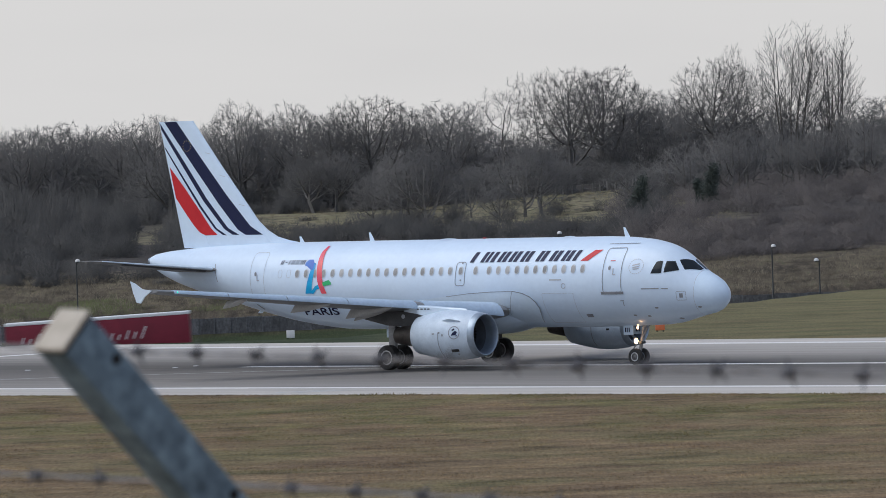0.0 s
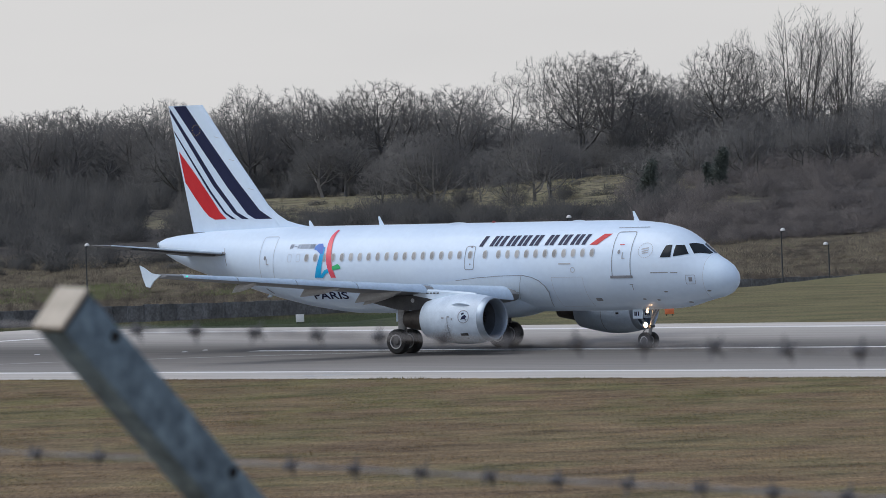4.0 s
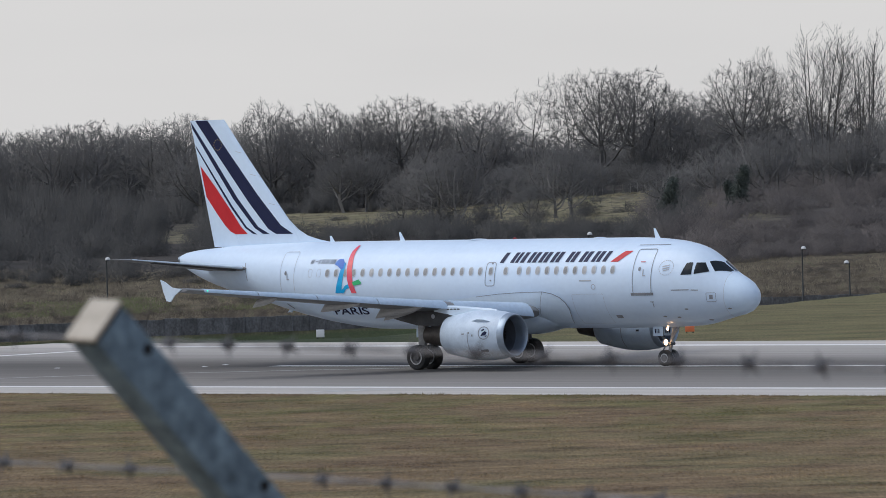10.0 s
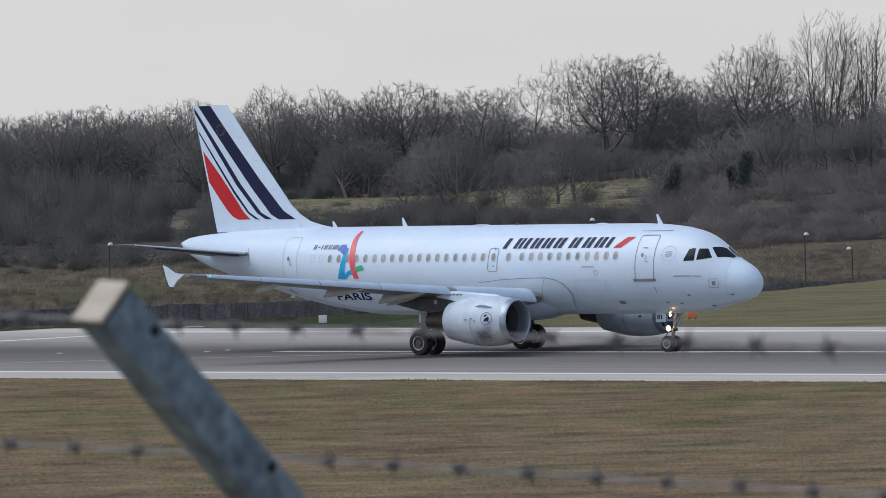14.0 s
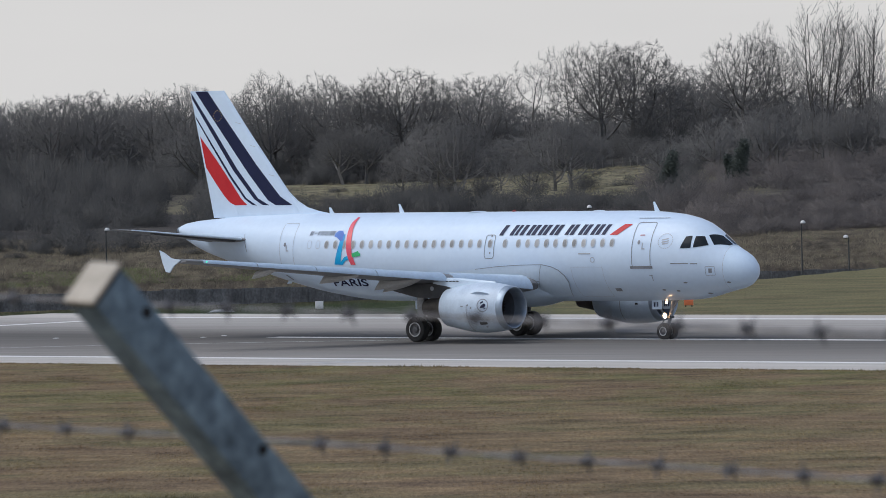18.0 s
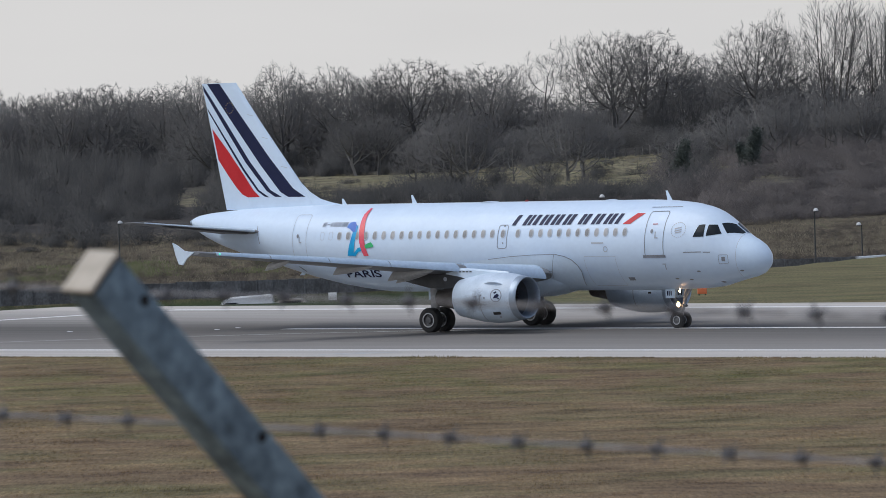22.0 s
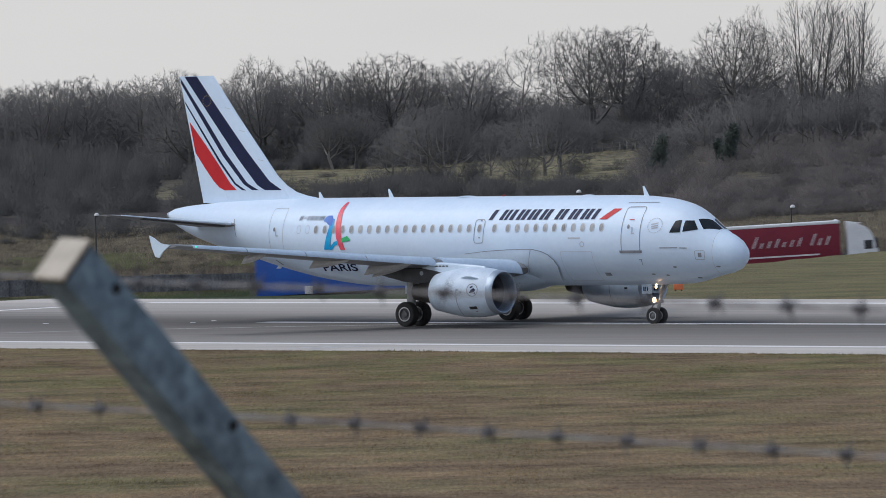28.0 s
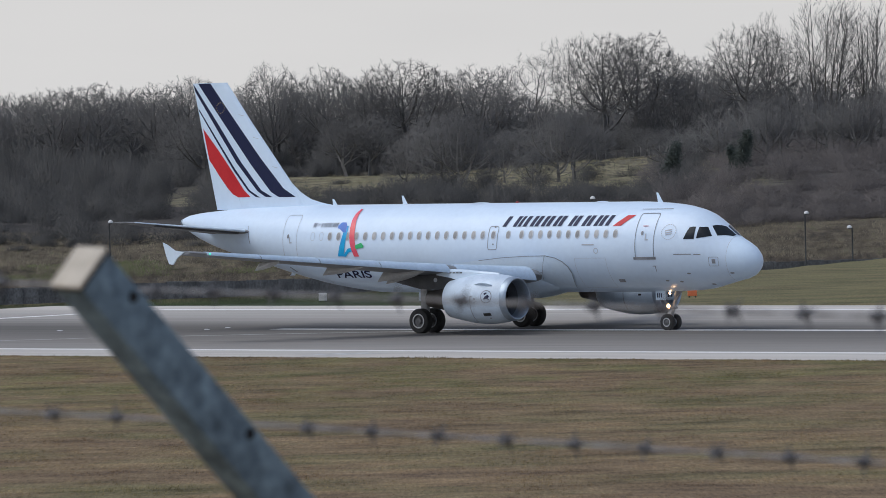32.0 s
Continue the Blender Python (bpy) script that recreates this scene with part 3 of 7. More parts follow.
def on_belly(s, z, side):
    """On the outer of hull and belly fairing."""
    t = (s - 9.4) / 9.2
    w = (min(1, t / 0.32) ** 0.9) * (min(1, (1 - t) / 0.35) ** 0.6)
    hy, top, low = 0.6 + 1.22 * w, 2.5 + 0.75 * w, 2.2 - 0.72 * w
    q = max(-1, min(1, (z - (top + low) / 2) / ((top - low) / 2)))
    e = math.asin(abs(q) ** 1.25)
    p = on_hull(s, z, 0.045, side)
    return Vector((p.x, -side * max(abs(p.y), hy * math.cos(e) ** 0.72 + 0.02), p.z))


def on_fin(s, z, off=0.008):
    return L(s, fin_half(s, z) + off, z)


def sheet(polys, place, cell=0.22):
    """Flat outlines in (s, z) laid on a surface by place(s, z), cut finely enough to follow it."""
    bm = bmesh.new()
    for poly in polys:
        bm.faces.new([bm.verts.new((p[0], p[1], 0)) for p in poly])
    bmesh.ops.triangulate(bm, faces=bm.faces[:])
    for _ in range(5):
        es = [e for e in bm.edges if e.calc_length() > cell]
        if not es:
            break
        bmesh.ops.subdivide_edges(bm, edges=es, cuts=1)
        bmesh.ops.triangulate(bm, faces=[fc for fc in bm.faces if len(fc.verts) > 3])
    for v in bm.verts:
        v.co = place(v.co.x, v.co.y)
    bmesh.ops.recalc_face_normals(bm, faces=bm.faces[:])
    return bm


def frame_poly(s0, s1, z0, z1, w, rad=0.12, k=5):
    """Quads of a rounded rectangular line."""
    def rr(inset):
        out = []
        r = max(0.01, rad - inset)
        for cx, cz, a0 in ((s1 - rad, z1 - rad, 0), (s0 + rad, z1 - rad, 90), (s0 + rad, z0 + rad, 180), (s1 - rad, z0 + rad, 270)):
            for i in range(k + 1):
                a = radians(a0 + 90 * i / k)
                out.append((cx + r * math.cos(a), cz + r * math.sin(a)))
        return out
    o, i = rr(0), rr(w)
    m = len(o)
    return [[o[j], o[(j + 1) % m], i[(j + 1) % m], i[j]] for j in range(m)]


def oval(cs, cz, a, b, k=12, power=2.0):
    out = []
    for i in range(k):
        t = 2 * math.pi * i / k
        c, q = math.cos(t), math.sin(t)
        out.append((cs + a * math.copysign(abs(c) ** (2 / power), c), cz + b * math.copysign(abs(q) ** (2 / power), q)))
    return out


def airfoil(le, te, thick, k=9, up=(0, 0, 1)):
    """Closed section ring from leading to trailing edge; thick is the greatest thickness."""
    le, te, up = Vector(le), Vector(te), Vector(up)
    ring = []
    for i in range(k):
        t = (i / (k - 1)) ** 1.6
        h = thick / 0.2 * (0.2969 * math.sqrt(t) - 0.126 * t - 0.3516 * t * t + 0.2843 * t ** 3 - 0.1015 * t ** 4)
        ring.append((le.lerp(te, t), h))
    top = [p + up * h * 1.05 for p, h in ring]
    low = [p - up * h * 0.9 for p, h in ring][1:-1]
    return top + low[::-1]


FIN = [(5.3, 25.8, 31.7), (5.95, 26.35, 31.84), (6.3, 26.65, 31.92), (6.95, 27.15, 32.06), (9.8, 29.48, 32.69), (11.76, 31.0, 33.12)]


def fin_half(s, z):
    le, te = curve_of(FIN, z)
    t = min(0.999, max(0.001, (s - le) / (te - le)))
    return 0.11 * (te - le) / 0.2 * 0.5 * (0.2969 * math.sqrt(t) - 0.126 * t - 0.3516 * t * t + 0.2843 * t ** 3 - 0.1015 * t ** 4) * 1.9


def wing_at(r):
    """Leading edge s, trailing edge s, height, thickness of the wing r metres out."""
    le = 10.95 + (max(r, 2.3) - 1.98) * 0.534
    te = curve_of([(1.0, 17.0), (1.98, 17.0), (6.4, 17.2), (17.0, 20.45)], r)[0]
    z = 2.62 + (r - 1.98) * 0.0985
    return le, te, z, curve_of([(1.0, 0.95), (1.98, 0.85), (6.4, 0.48), (17.0, 0.19)], r)[0]


def wing_ring(r, side, f0=0.0, f1=1.0, grow=0.0, k=11):
    """A section of the wing at r, or only its strip between chord fractions f0 and f1."""
    le, te, z, th = wing_at(r)
    c = te - le
    top, low = [], []
    for i in range(k):
        t = f0 + (f1 - f0) * ((i / (k - 1)) ** (1.7 if f0 == 0 else 1.0))
        h = th / 0.2 * (0.2969 * math.sqrt(t) - 0.126 * t - 0.3516 * t * t + 0.2843 * t ** 3 - 0.1015 * t ** 4) + grow
        zz = z - 0.035 * c * t * (1.0 - 0.3 * t)
        top.append(L(le + c * t - (grow if t == 0 else 0), side * r, zz + 0.95 * h))
        low.append(L(le + c * t - (grow if t == 0 else 0), side * r, zz - 0.9 * h))
    return top + low[::-1]


def slat_ring(r, side):
    """Section of an extended slat: a curved face looking up and forward, a sharp lower lip, a hollow back."""
    le, te, z, th = wing_at(r)
    c = te - le
    h = th * 0.5
    rows = [(0.13, 0.93), (0.085, 0.9), (0.045, 0.72), (0.012, 0.38), (-0.012, -0.1), (-0.024, -0.55), (-0.022, -0.72), (-0.008, -0.68), (0.01, -0.2), (0.03, 0.3), (0.07, 0.62), (0.13, 0.8)]
    return [L(le + c * t, side * r, z - 0.035 * c * max(0, t) + h * q) for t, q in rows]


def build_airliner():
    plane = new("airliner")
    plane.matrix_basis = RUN
    tagged(plane, "white twin-engined airliner standing on the runway, striped tail fin", "airplane")
    W = M["white"]

    # fuselage
    ss = [0.0, 0.03, 0.06, 0.12, 0.2, 0.32, 0.45, 0.62, 0.8] + [0.8 + 0.2 * i for i in range(1, 28)] + [6.6 + 1.0 * i for i in range(16)] + [22 + 0.4 * i for i in range(29)] + [33.5, 33.84]
    K = 56

    def ring(s):
        zc, hz, hy = hull(s)
        return [L(s, hy * math.cos(2 * math.pi * i / K), zc + hz * math.sin(2 * math.pi * i / K)) for i in range(K)]
    nose_ss = [s for s in ss if s <= 1.21]
    part("radome", loft([ring(s) for s in nose_ss] + [ring(1.21)]), M["radome"], plane, "smooth white radome")
    part("fuselage", loft([ring(1.215)] + [ring(s) for s in ss if s > 1.22]), W, plane)
    seam = [[p + (p - L(s, 0, hull(s)[0])).normalized() * 0.004 for p in ring(s)] for s in (1.206, 1.218)]
    part("radome_seam", loft(seam, cap=False), M["lightgrey"], plane)
    bm = lathe([(0, 0.13), (0.02, 0.15), (0.16, 0.14), (0.17, 0.1), (0.05, 0.09)], L(33.84, 0, 5.12), (-1, 0, 0.12), 20)
    part("exhaust_pipe", bm, M["bare"], plane, "bare metal tail exhaust")

    # belly fairing
    rings = []
    for i in range(25):
        s = 9.4 + (18.6 - 9.4) * i / 24
        t = i / 24
        w = (min(1, t / 0.32) ** 0.9) * (min(1, (1 - t) / 0.35) ** 0.6)
        hy, top, low = 0.6 + 1.22 * w, 2.5 + 0.75 * w, 2.2 - 0.72 * w
        zc, hz = (top + low) / 2, (top - low) / 2
        rr = []
        for j in range(36):
            a = 2 * math.pi * j / 36
            c, q = math.cos(a), math.sin(a)
            rr.append(L(s, hy * math.copysign(abs(c) ** 0.72, c), zc + hz * math.copysign(abs(q) ** 0.8, q)))
        rings.append(rr)
    part("belly_fairing", loft(rings), M["fairing"], plane, "bulged white wing-root fairing")
    for side in (1, -1):
        pts = [(9.56, 2.03), (9.4, 2.4), (9.33, 2.69), (9.45, 2.98), (9.72, 3.22), (10.1, 3.38), (10.64, 3.48), (11.95, 3.46), (13.2, 3.4), (14.5, 3.28)]
        quads = [[p, q, (q[0] + 0.035, q[1] - 0.025), (p[0] + 0.035, p[1] - 0.025)] for p, q in zip(pts, pts[1:])]
        part("fairing_seam", sheet(quads, lambda s, z, sd=side: on_hull(s, z, 0.042, sd)), M["seam"], plane)
        skin = [[(9.56, 2.03), (9.4, 2.4), (9.33, 2.69), (9.45, 2.98), (9.72, 3.22), (10.1, 3.38), (10.64, 3.48), (11.95, 3.46), (13.2, 3.4), (17.5, 3.0), (17.5, 2.2)]]
        part("skin_joint", sheet([[(10.7, 3.46), (10.68, 3.46), (11.13, 2.4), (11.15, 2.4)]], lambda s, z, sd=side: on_belly(s, z, sd)), M["seam"], plane)
        part("lower_joint", sheet([[(11.0, 2.72), (12.2, 2.7), (12.2, 2.68), (11.0, 2.7)]], lambda s, z, sd=side: on_belly(s, z, sd)), M["seam"], plane)
        part("fairing_skin", sheet(skin, lambda s, z, sd=side: on_hull(s, z, 0.03, sd)), M["fairing"], plane)

    # wings, slats, flaps and what hangs from them
    for side, word in ((1, "starboard"), (-1, "port")):
        rs = [1.2, 2.0, 2.8, 3.8, 5.0, 6.4, 8, 10, 12, 14, 16, 16.8, 17.0]
        wing = part("wing", loft([wing_ring(r, side) for r in rs]), M["wing_grey"], plane, "pale grey swept wing")
        for r0, r1 in ((2.2, 5.6), (5.95, 8.9), (8.95, 11.5), (11.55, 14.0), (14.05, 16.3)):
            n = 4
            part("slat", loft([slat_ring(r0 + (r1 - r0) * i / n, side) for i in range(n + 1)]), M["slat"], wing, "blue-grey leading edge slat")
        for r0, r1, f0 in ((2.3, 6.35, 0.76), (6.45, 13.2, 0.74)):
            part("flap", loft([wing_ring(r0 + (r1 - r0) * i / 3, side, f0, 0.995, 0.008) for i in range(4)]), M["wing_grey"], wing)
        part("aileron", loft([wing_ring(13.3 + 3.2 * i / 3, side, 0.74, 0.995, 0.008) for i in range(4)]), M["wing_grey"], wing)
        for r, st, zt, ln, dp in ((7.0, 16.4, 2.46, 2.7, 0.22), (6.7, 16.15, 2.36, 2.2, 0.13), (9.5, 17.55, 2.84, 2.3, 0.18), (13.0, 18.6, 3.17, 1.4, 0.15)):
            zf = wing_at(r)[2] - 0.08
            rings = []
            for t, w in ((0, 0.3), (0.1, 0.6), (0.25, 0.9), (0.45, 1.1), (0.65, 1.1), (0.82, 0.85), (0.94, 0.5), (1.0, 0.16)):   # a wedge whose keel runs down to a sharp tail
                low = zf - 0.12 + (zt - zf + 0.1) * t ** 0.85 - 0.05 * math.sin(math.pi * t)
                high = zf + 0.1 + (zt + 2.1 * dp - zf - 0.1) * t
                s0, shear = st - ln * (1 - t), 1.7 * dp * t
                side_ = [(0.45, 1.0), (1.0, 0.62), (0.95, 0.3), (0.4, 0.03)]
                rings.append([L(s0 - shear * f, side * (r + 0.17 * w * q), low + (high - low) * f) for q, f in side_ + [(-q, f) for q, f in side_[::-1]]])
            bm = loft(rings)
            part("flap_track_fairing", bm, M["track"], wing, "pale canoe-shaped flap track fairing")
        # wingtip fence: an upright arrow-shaped plate
        outline = [(19.3, 4.12), (19.85, 4.2), (20.25, 4.45), (20.5, 4.55), (20.42, 4.25), (20.36, 4.0), (20.2, 3.6), (19.98, 3.56), (19.72, 3.85), (19.45, 4.02)]
        bm = loft([[L(s, side * (17.0 + o + (z - 4.1) * 0.06), z) for s, z in outline] for o in (0.0, 0.06)])
        part("wingtip_fence", bm, M["fairing"], wing, "white arrow-shaped wingtip fence")
        bm = lathe([(0, 0.008), (0.015, 0.028), (0.06, 0.03), (0.1, 0.01)], L(18.35, side * 16.35, 4.02), (-1, side * 0.6, 0), 10)
        part("nav_light", bm, M["nav_green"] if side == 1 else M["beacon"], wing, "lit green navigation light" if side == 1 else "red navigation light")

        # engine: nacelle of separate skins, fan, core and plug
        o = L(9.35, side * 5.75, 1.64)
        eng = part("nacelle", lathe([(-0.3, 0.985), (-0.6, 1.06), (-1.1, 1.12), (-1.7, 1.14), (-2.3, 1.1), (-3.0, 0.98), (-3.65, 0.85), (-3.68, 0.82), (-3.2, 0.8)], o, (1, 0, 0), 48, cap=False), M["nacelle"], plane, "white turbofan engine nacelle")
        part("inlet_lip", lathe([(-0.62, 0.83), (-0.3, 0.82), (-0.1, 0.835), (0.0, 0.88), (0.02, 0.92), (-0.05, 0.965), (-0.15, 0.985), (-0.3, 1.0), (-0.31, 0.98)], o, (1, 0, 0), 48, cap=False), M["bare"], eng, "polished metal inlet lip")
        part("inlet_duct", lathe([(-0.5, 0.83), (-0.7, 0.84), (-1.3, 0.86), (-1.32, 0.2)], o, (1, 0, 0), 48, cap=False), M["duct"], eng, "grey inlet lining")
        part("spinner", lathe([(-0.75, 0.01), (-0.82, 0.08), (-1.05, 0.2), (-1.28, 0.28)], o, (1, 0, 0), 24), M["dark"], eng, "dark fan spinner")
        blade = bmesh.new()
        for i in range(36):
            a = 2 * math.pi * i / 36
            u, v = Vector((0, math.cos(a), math.sin(a))), Vector((0, -math.sin(a), math.cos(a)))
            q = [o + Vector((-1.15, 0, 0)) + u * 0.26 - v * 0.03, o + Vector((-1.25, 0, 0)) + u * 0.26 + v * 0.04, o + Vector((-1.28, 0, 0)) + u * 0.84 + v * 0.1, o + Vector((-1.13, 0, 0)) + u * 0.84 - v * 0.06]
            blade.faces.new([blade.verts.new(p) for p in q])
        part("fan", blade, M["core"], eng, "dark fan blades")
        part("core_cowl", lathe([(-3.1, 0.62), (-3.7, 0.58), (-4.3, 0.49), (-5.0, 0.37), (-5.02, 0.34), (-4.8, 0.3)], o, (1, 0, 0), 36), M["core"], eng, "dark heat-stained exhaust cowl")
        part("exhaust_plug", lathe([(-4.6, 0.22), (-4.95, 0.18), (-5.2, 0.08), (-5.24, 0.01)], o, (1, 0, 0), 20), M["core"], eng)
        for a0 in (1.0,):   # strake, door seam and vents on the cowl
            bm = loft([[o + Vector((-0.75 - 1.0 * t, -side * (1.06 + 0.08 * t + h) * math.cos(0.62), (1.06 + 0.08 * t + h) * math.sin(0.62) + w)) for h, w in ((0.0, 0.012), (0.2 * math.sin(math.pi * min(1, t * 0.9 + 0.1)), 0.012), (0.2 * math.sin(math.pi * min(1, t * 0.9 + 0.1)), -0.012), (0.0, -0.012))] for t in (0.0, 0.3, 0.6, 1.0)])
            part("strake", bm, M["fairing"], eng)
        bm = bmesh.new()
        for i in range(12):
            a, b2 = radians(-64 + 6.0 * i), radians(-64 + 6.0 * (i + 1))
            q = [(x, ang) for x, ang in ((-1.86, a), (-1.83, a), (-1.83, b2), (-1.86, b2))]
            bm.faces.new([bm.verts.new(o + Vector((x, -side * 1.15 * math.cos(g), 1.15 * math.sin(g)))) for x, g in q])
        part("cowl_seam", bm, M["seam"], eng)

        def on_cowl(x, g, sd=side, oo=o):
            rad = curve_of([(-2.3, 1.1), (-1.7, 1.14), (-1.1, 1.12), (-0.6, 1.06), (-0.3, 1.0)], x)[0] + 0.012
            return oo + Vector((x, -sd * rad * math.cos(g), rad * math.sin(g)))
        for mark in (oval(-1.78, 0.12, 0.05, 0.04, 8), [(-2.2, 0.05), (-2.05, 0.05), (-2.05, 0.1), (-2.2, 0.1)], [(-1.62, -0.02), (-1.55, -0.02), (-1.55, 0.06), (-1.62, 0.06)], oval(-0.97, -0.86, 0.06, 0.04, 8)):
            part("cowl_mark", sheet([mark], on_cowl, 0.2), M["seam"], eng)
        for x0, x1, g0, g1 in ((-1.2, -0.92, 0.02, 0.12), (-1.0, -0.84, -0.2, -0.12)):
            part("cowl_vent", sheet([[(x0, g0), (x1, g0), (x1, g1), (x0, g1)]], lambda x, g: on_cowl(x, g, -side), 0.2), M["dark"], eng, "dark cowl vent")
        part("cowl_seam", sheet([[(-1.86 + 0.05 * math.sin(g0 * 2), g0), (-1.83 + 0.05 * math.sin(g0 * 2), g0), (-1.83 + 0.05 * math.sin(g1 * 2), g1), (-1.86 + 0.05 * math.sin(g1 * 2), g1)] for g0, g1 in [(-1.0 + 0.15 * j, -0.85 + 0.15 * j) for j in range(11)]], lambda x, g: on_cowl(x, g, -side), 0.3), M["seam"], eng)
        part("cowl_vent", sheet([[(-1.25, -0.72), (-0.85, -0.72), (-0.85, -0.58), (-1.25, -0.58)]], on_cowl, 0.2), M["dark"], eng, "dark cowl vent")
        part("emblem_ring", sheet([[(-0.95 + 0.3 * ra * math.cos(t), 0.12 + 0.27 * ra * math.sin(t)) for ra, t in ((1, t0), (1, t1), (0.88, t1), (0.88, t0))] for t0, t1 in [(2 * math.pi * j / 20, 2 * math.pi * (j + 1) / 20) for j in range(20)]], on_cowl, 0.2), M["seam"], eng)
        part("emblem", sheet([[(-1.1, 0.0), (-0.85, 0.03), (-0.78, 0.14), (-0.88, 0.2), (-1.02, 0.12)], [(-1.05, 0.18), (-0.92, 0.24), (-0.95, 0.3), (-1.08, 0.24)], [(-0.82, -0.04), (-0.76, 0.02), (-0.9, 0.0)]], on_cowl, 0.2), M["navy"], eng, "small dark winged emblem")
        # pylon
        def pylon_rings(rows):
            return [[L(s, side * (5.75 + a * w), z) for a, z in ((-1, zb), (1, zb), (1, zt), (0.5, zt + 0.06), (-0.5, zt + 0.06), (-1, zt))] for s, zt, zb, w in rows]
        pyl = part("pylon", loft(pylon_rings(((10.35, 2.74, 2.68, 0.03), (10.9, 2.79, 2.6, 0.1), (11.6, 2.84, 2.5, 0.18), (12.4, 2.9, 2.45, 0.23), (13.0, 2.93, 2.6, 0.24), (13.8, 2.93, 2.72, 0.22)))), M["fairing"], plane, "pale engine pylon")
        part("pylon_aft", loft(pylon_rings(((12.7, 2.6, 2.35, 0.2), (13.1, 2.7, 2.1, 0.22), (13.7, 2.71, 2.05, 0.22), (14.8, 2.72, 2.1, 0.21), (16.0, 2.7, 2.35, 0.14), (16.9, 2.65, 2.55, 0.04)))), M["pylon_dark"], pyl, "dark grey rear pylon fairing")
        part("pylon_cap", lathe([(0, 0.1), (0.012, 0.1), (0.014, 0.02)], L(13.85, side * 5.98, 2.5), (0, -side, 0), 16), M["lightgrey"], pyl, "pale round cap")
        for k in range(4):
            part("pylon_vent", sheet([[(12.3 + 0.2 * k, 2.8), (12.44 + 0.2 * k, 2.8), (12.44 + 0.2 * k, 2.85), (12.3 + 0.2 * k, 2.85)]], lambda s, z, sd=side: L(s, sd * 5.997, z), 0.3), M["dark"], pyl)

        # main gear
        gx = side * 3.795
        leg = part("main_gear", tube([L(16.0, gx * 0.98, 2.55), L(16.11, gx, 1.3), L(16.11, gx, 0.58)], [0.17, 0.13, 0.12], 14), M["gear"], plane, "grey main landing gear leg")
        part("axle", tube([L(16.11, gx - 0.5, 0.58), L(16.11, gx + 0.5, 0.58)], 0.09), M["gear"], leg)
        part("side_stay", tube([L(16.0, gx * 0.6, 2.3), L(16.11, gx * 0.97, 1.35)], 0.06, 8), M["gear"], leg)
        part("torque_link", tube([L(16.25, gx, 1.35), L(16.55, gx, 1.0), L(16.25, gx, 0.68)], 0.045, 8), M["gear"], leg)
        part("gear_door", box(GEAR - 16.3, GEAR - 15.92, -gx - side * 0.2 - 0.02, -gx - side * 0.2 + 0.02, 1.1, 2.35, 0.015), M["gear"], leg, "grey gear leg door")
        part("gear_bay", loft([[L(s, side * r, wing_at(r)[2] - d) for s, d in ((14.9, 0.42), (16.9, 0.5), (16.9, 0.62), (14.9, 0.56))] for r in (2.2, 3.2, 4.6)]), M["dark"], plane, "dark open wheel bay")
        for dr in (-0.465, 0.465):
            c = L(16.11, gx + dr, 0.58)
            wheel = part("wheel", lathe([(-0.2, 0.33), (-0.215, 0.44), (-0.2, 0.53), (-0.14, 0.57), (0.14, 0.57), (0.2, 0.53), (0.215, 0.44), (0.2, 0.33)], c, (0, 1, 0), 36, cap=False), M["tyre"], leg, "black rubber tyre")
            for sg in (-1, 1):
                part("rim", lathe([(0.12, 0.335), (0.2, 0.325), (0.21, 0.29), (0.13, 0.26), (0.12, 0.16), (0.19, 0.13), (0.2, 0.02)], c, (0, sg, 0), 28), M["rim"], wheel, "dark grey wheel rim")
                part("rim_edge", lathe([(0.2, 0.335), (0.215, 0.33), (0.216, 0.285), (0.2, 0.28)], c, (0, sg, 0), 28, cap=False), M["rim_ring"], wheel, "bright rim edge")

        # tailplane
        rings = []
        for r, le, te, z, th in ((0.5, 28.0, 31.3, 4.62, 0.28), (1.2, 28.5, 31.6, 4.66, 0.25), (3.5, 30.2, 32.3, 4.93, 0.17), (5.9, 31.95, 33.0, 5.24, 0.1), (6.2, 32.35, 33.05, 5.28, 0.04)):
            rings.append(airfoil(L(le, side * r, z), L(te, side * r, z), th))
        stab = part("tailplane", loft(rings), M["tail_grey"], plane, "grey tailplane with a pale leading edge")
        rings = []
        for r, le, te, z, th in ((1.6, 28.72, 31.72, 4.705, 0.285), (3.5, 30.12, 32.33, 4.93, 0.205), (5.85, 31.85, 32.98, 5.232, 0.112)):
            rings.append(airfoil(L(le, side * r, z + 0.02), L(le + (te - le) * 0.12, side * r, z + 0.02), th * 0.5, 6))
        part("leading_edge", loft(rings), M["fairing"], stab, "white leading edge")
        rings = []
        for r, le, te, z, th in ((1.7, 28.8, 31.75, 4.71, 0.28), (3.5, 30.12, 32.33, 4.92, 0.2), (5.0, 31.2, 32.7, 5.11, 0.14)):
            rings.append(airfoil(L(le + (te - le) * 0.07, side * r, z - 0.03), L(le + (te - le) * 0.26, side * r, z - 0.03), th * 0.8, 6))
        part("dark_under_strip", loft(rings), M["pylon_dark"], stab, "dark strip behind the leading edge")
        part("elevator", loft([airfoil(L(le + (te - le) * 0.7, side * r, z), L(te + 0.01, side * r, z), th * 0.62, 6) for r, le, te, z, th in ((1.3, 28.55, 31.6, 4.67, 0.3), (5.8, 31.9, 32.97, 5.23, 0.11))]), M["tail_grey"], stab)

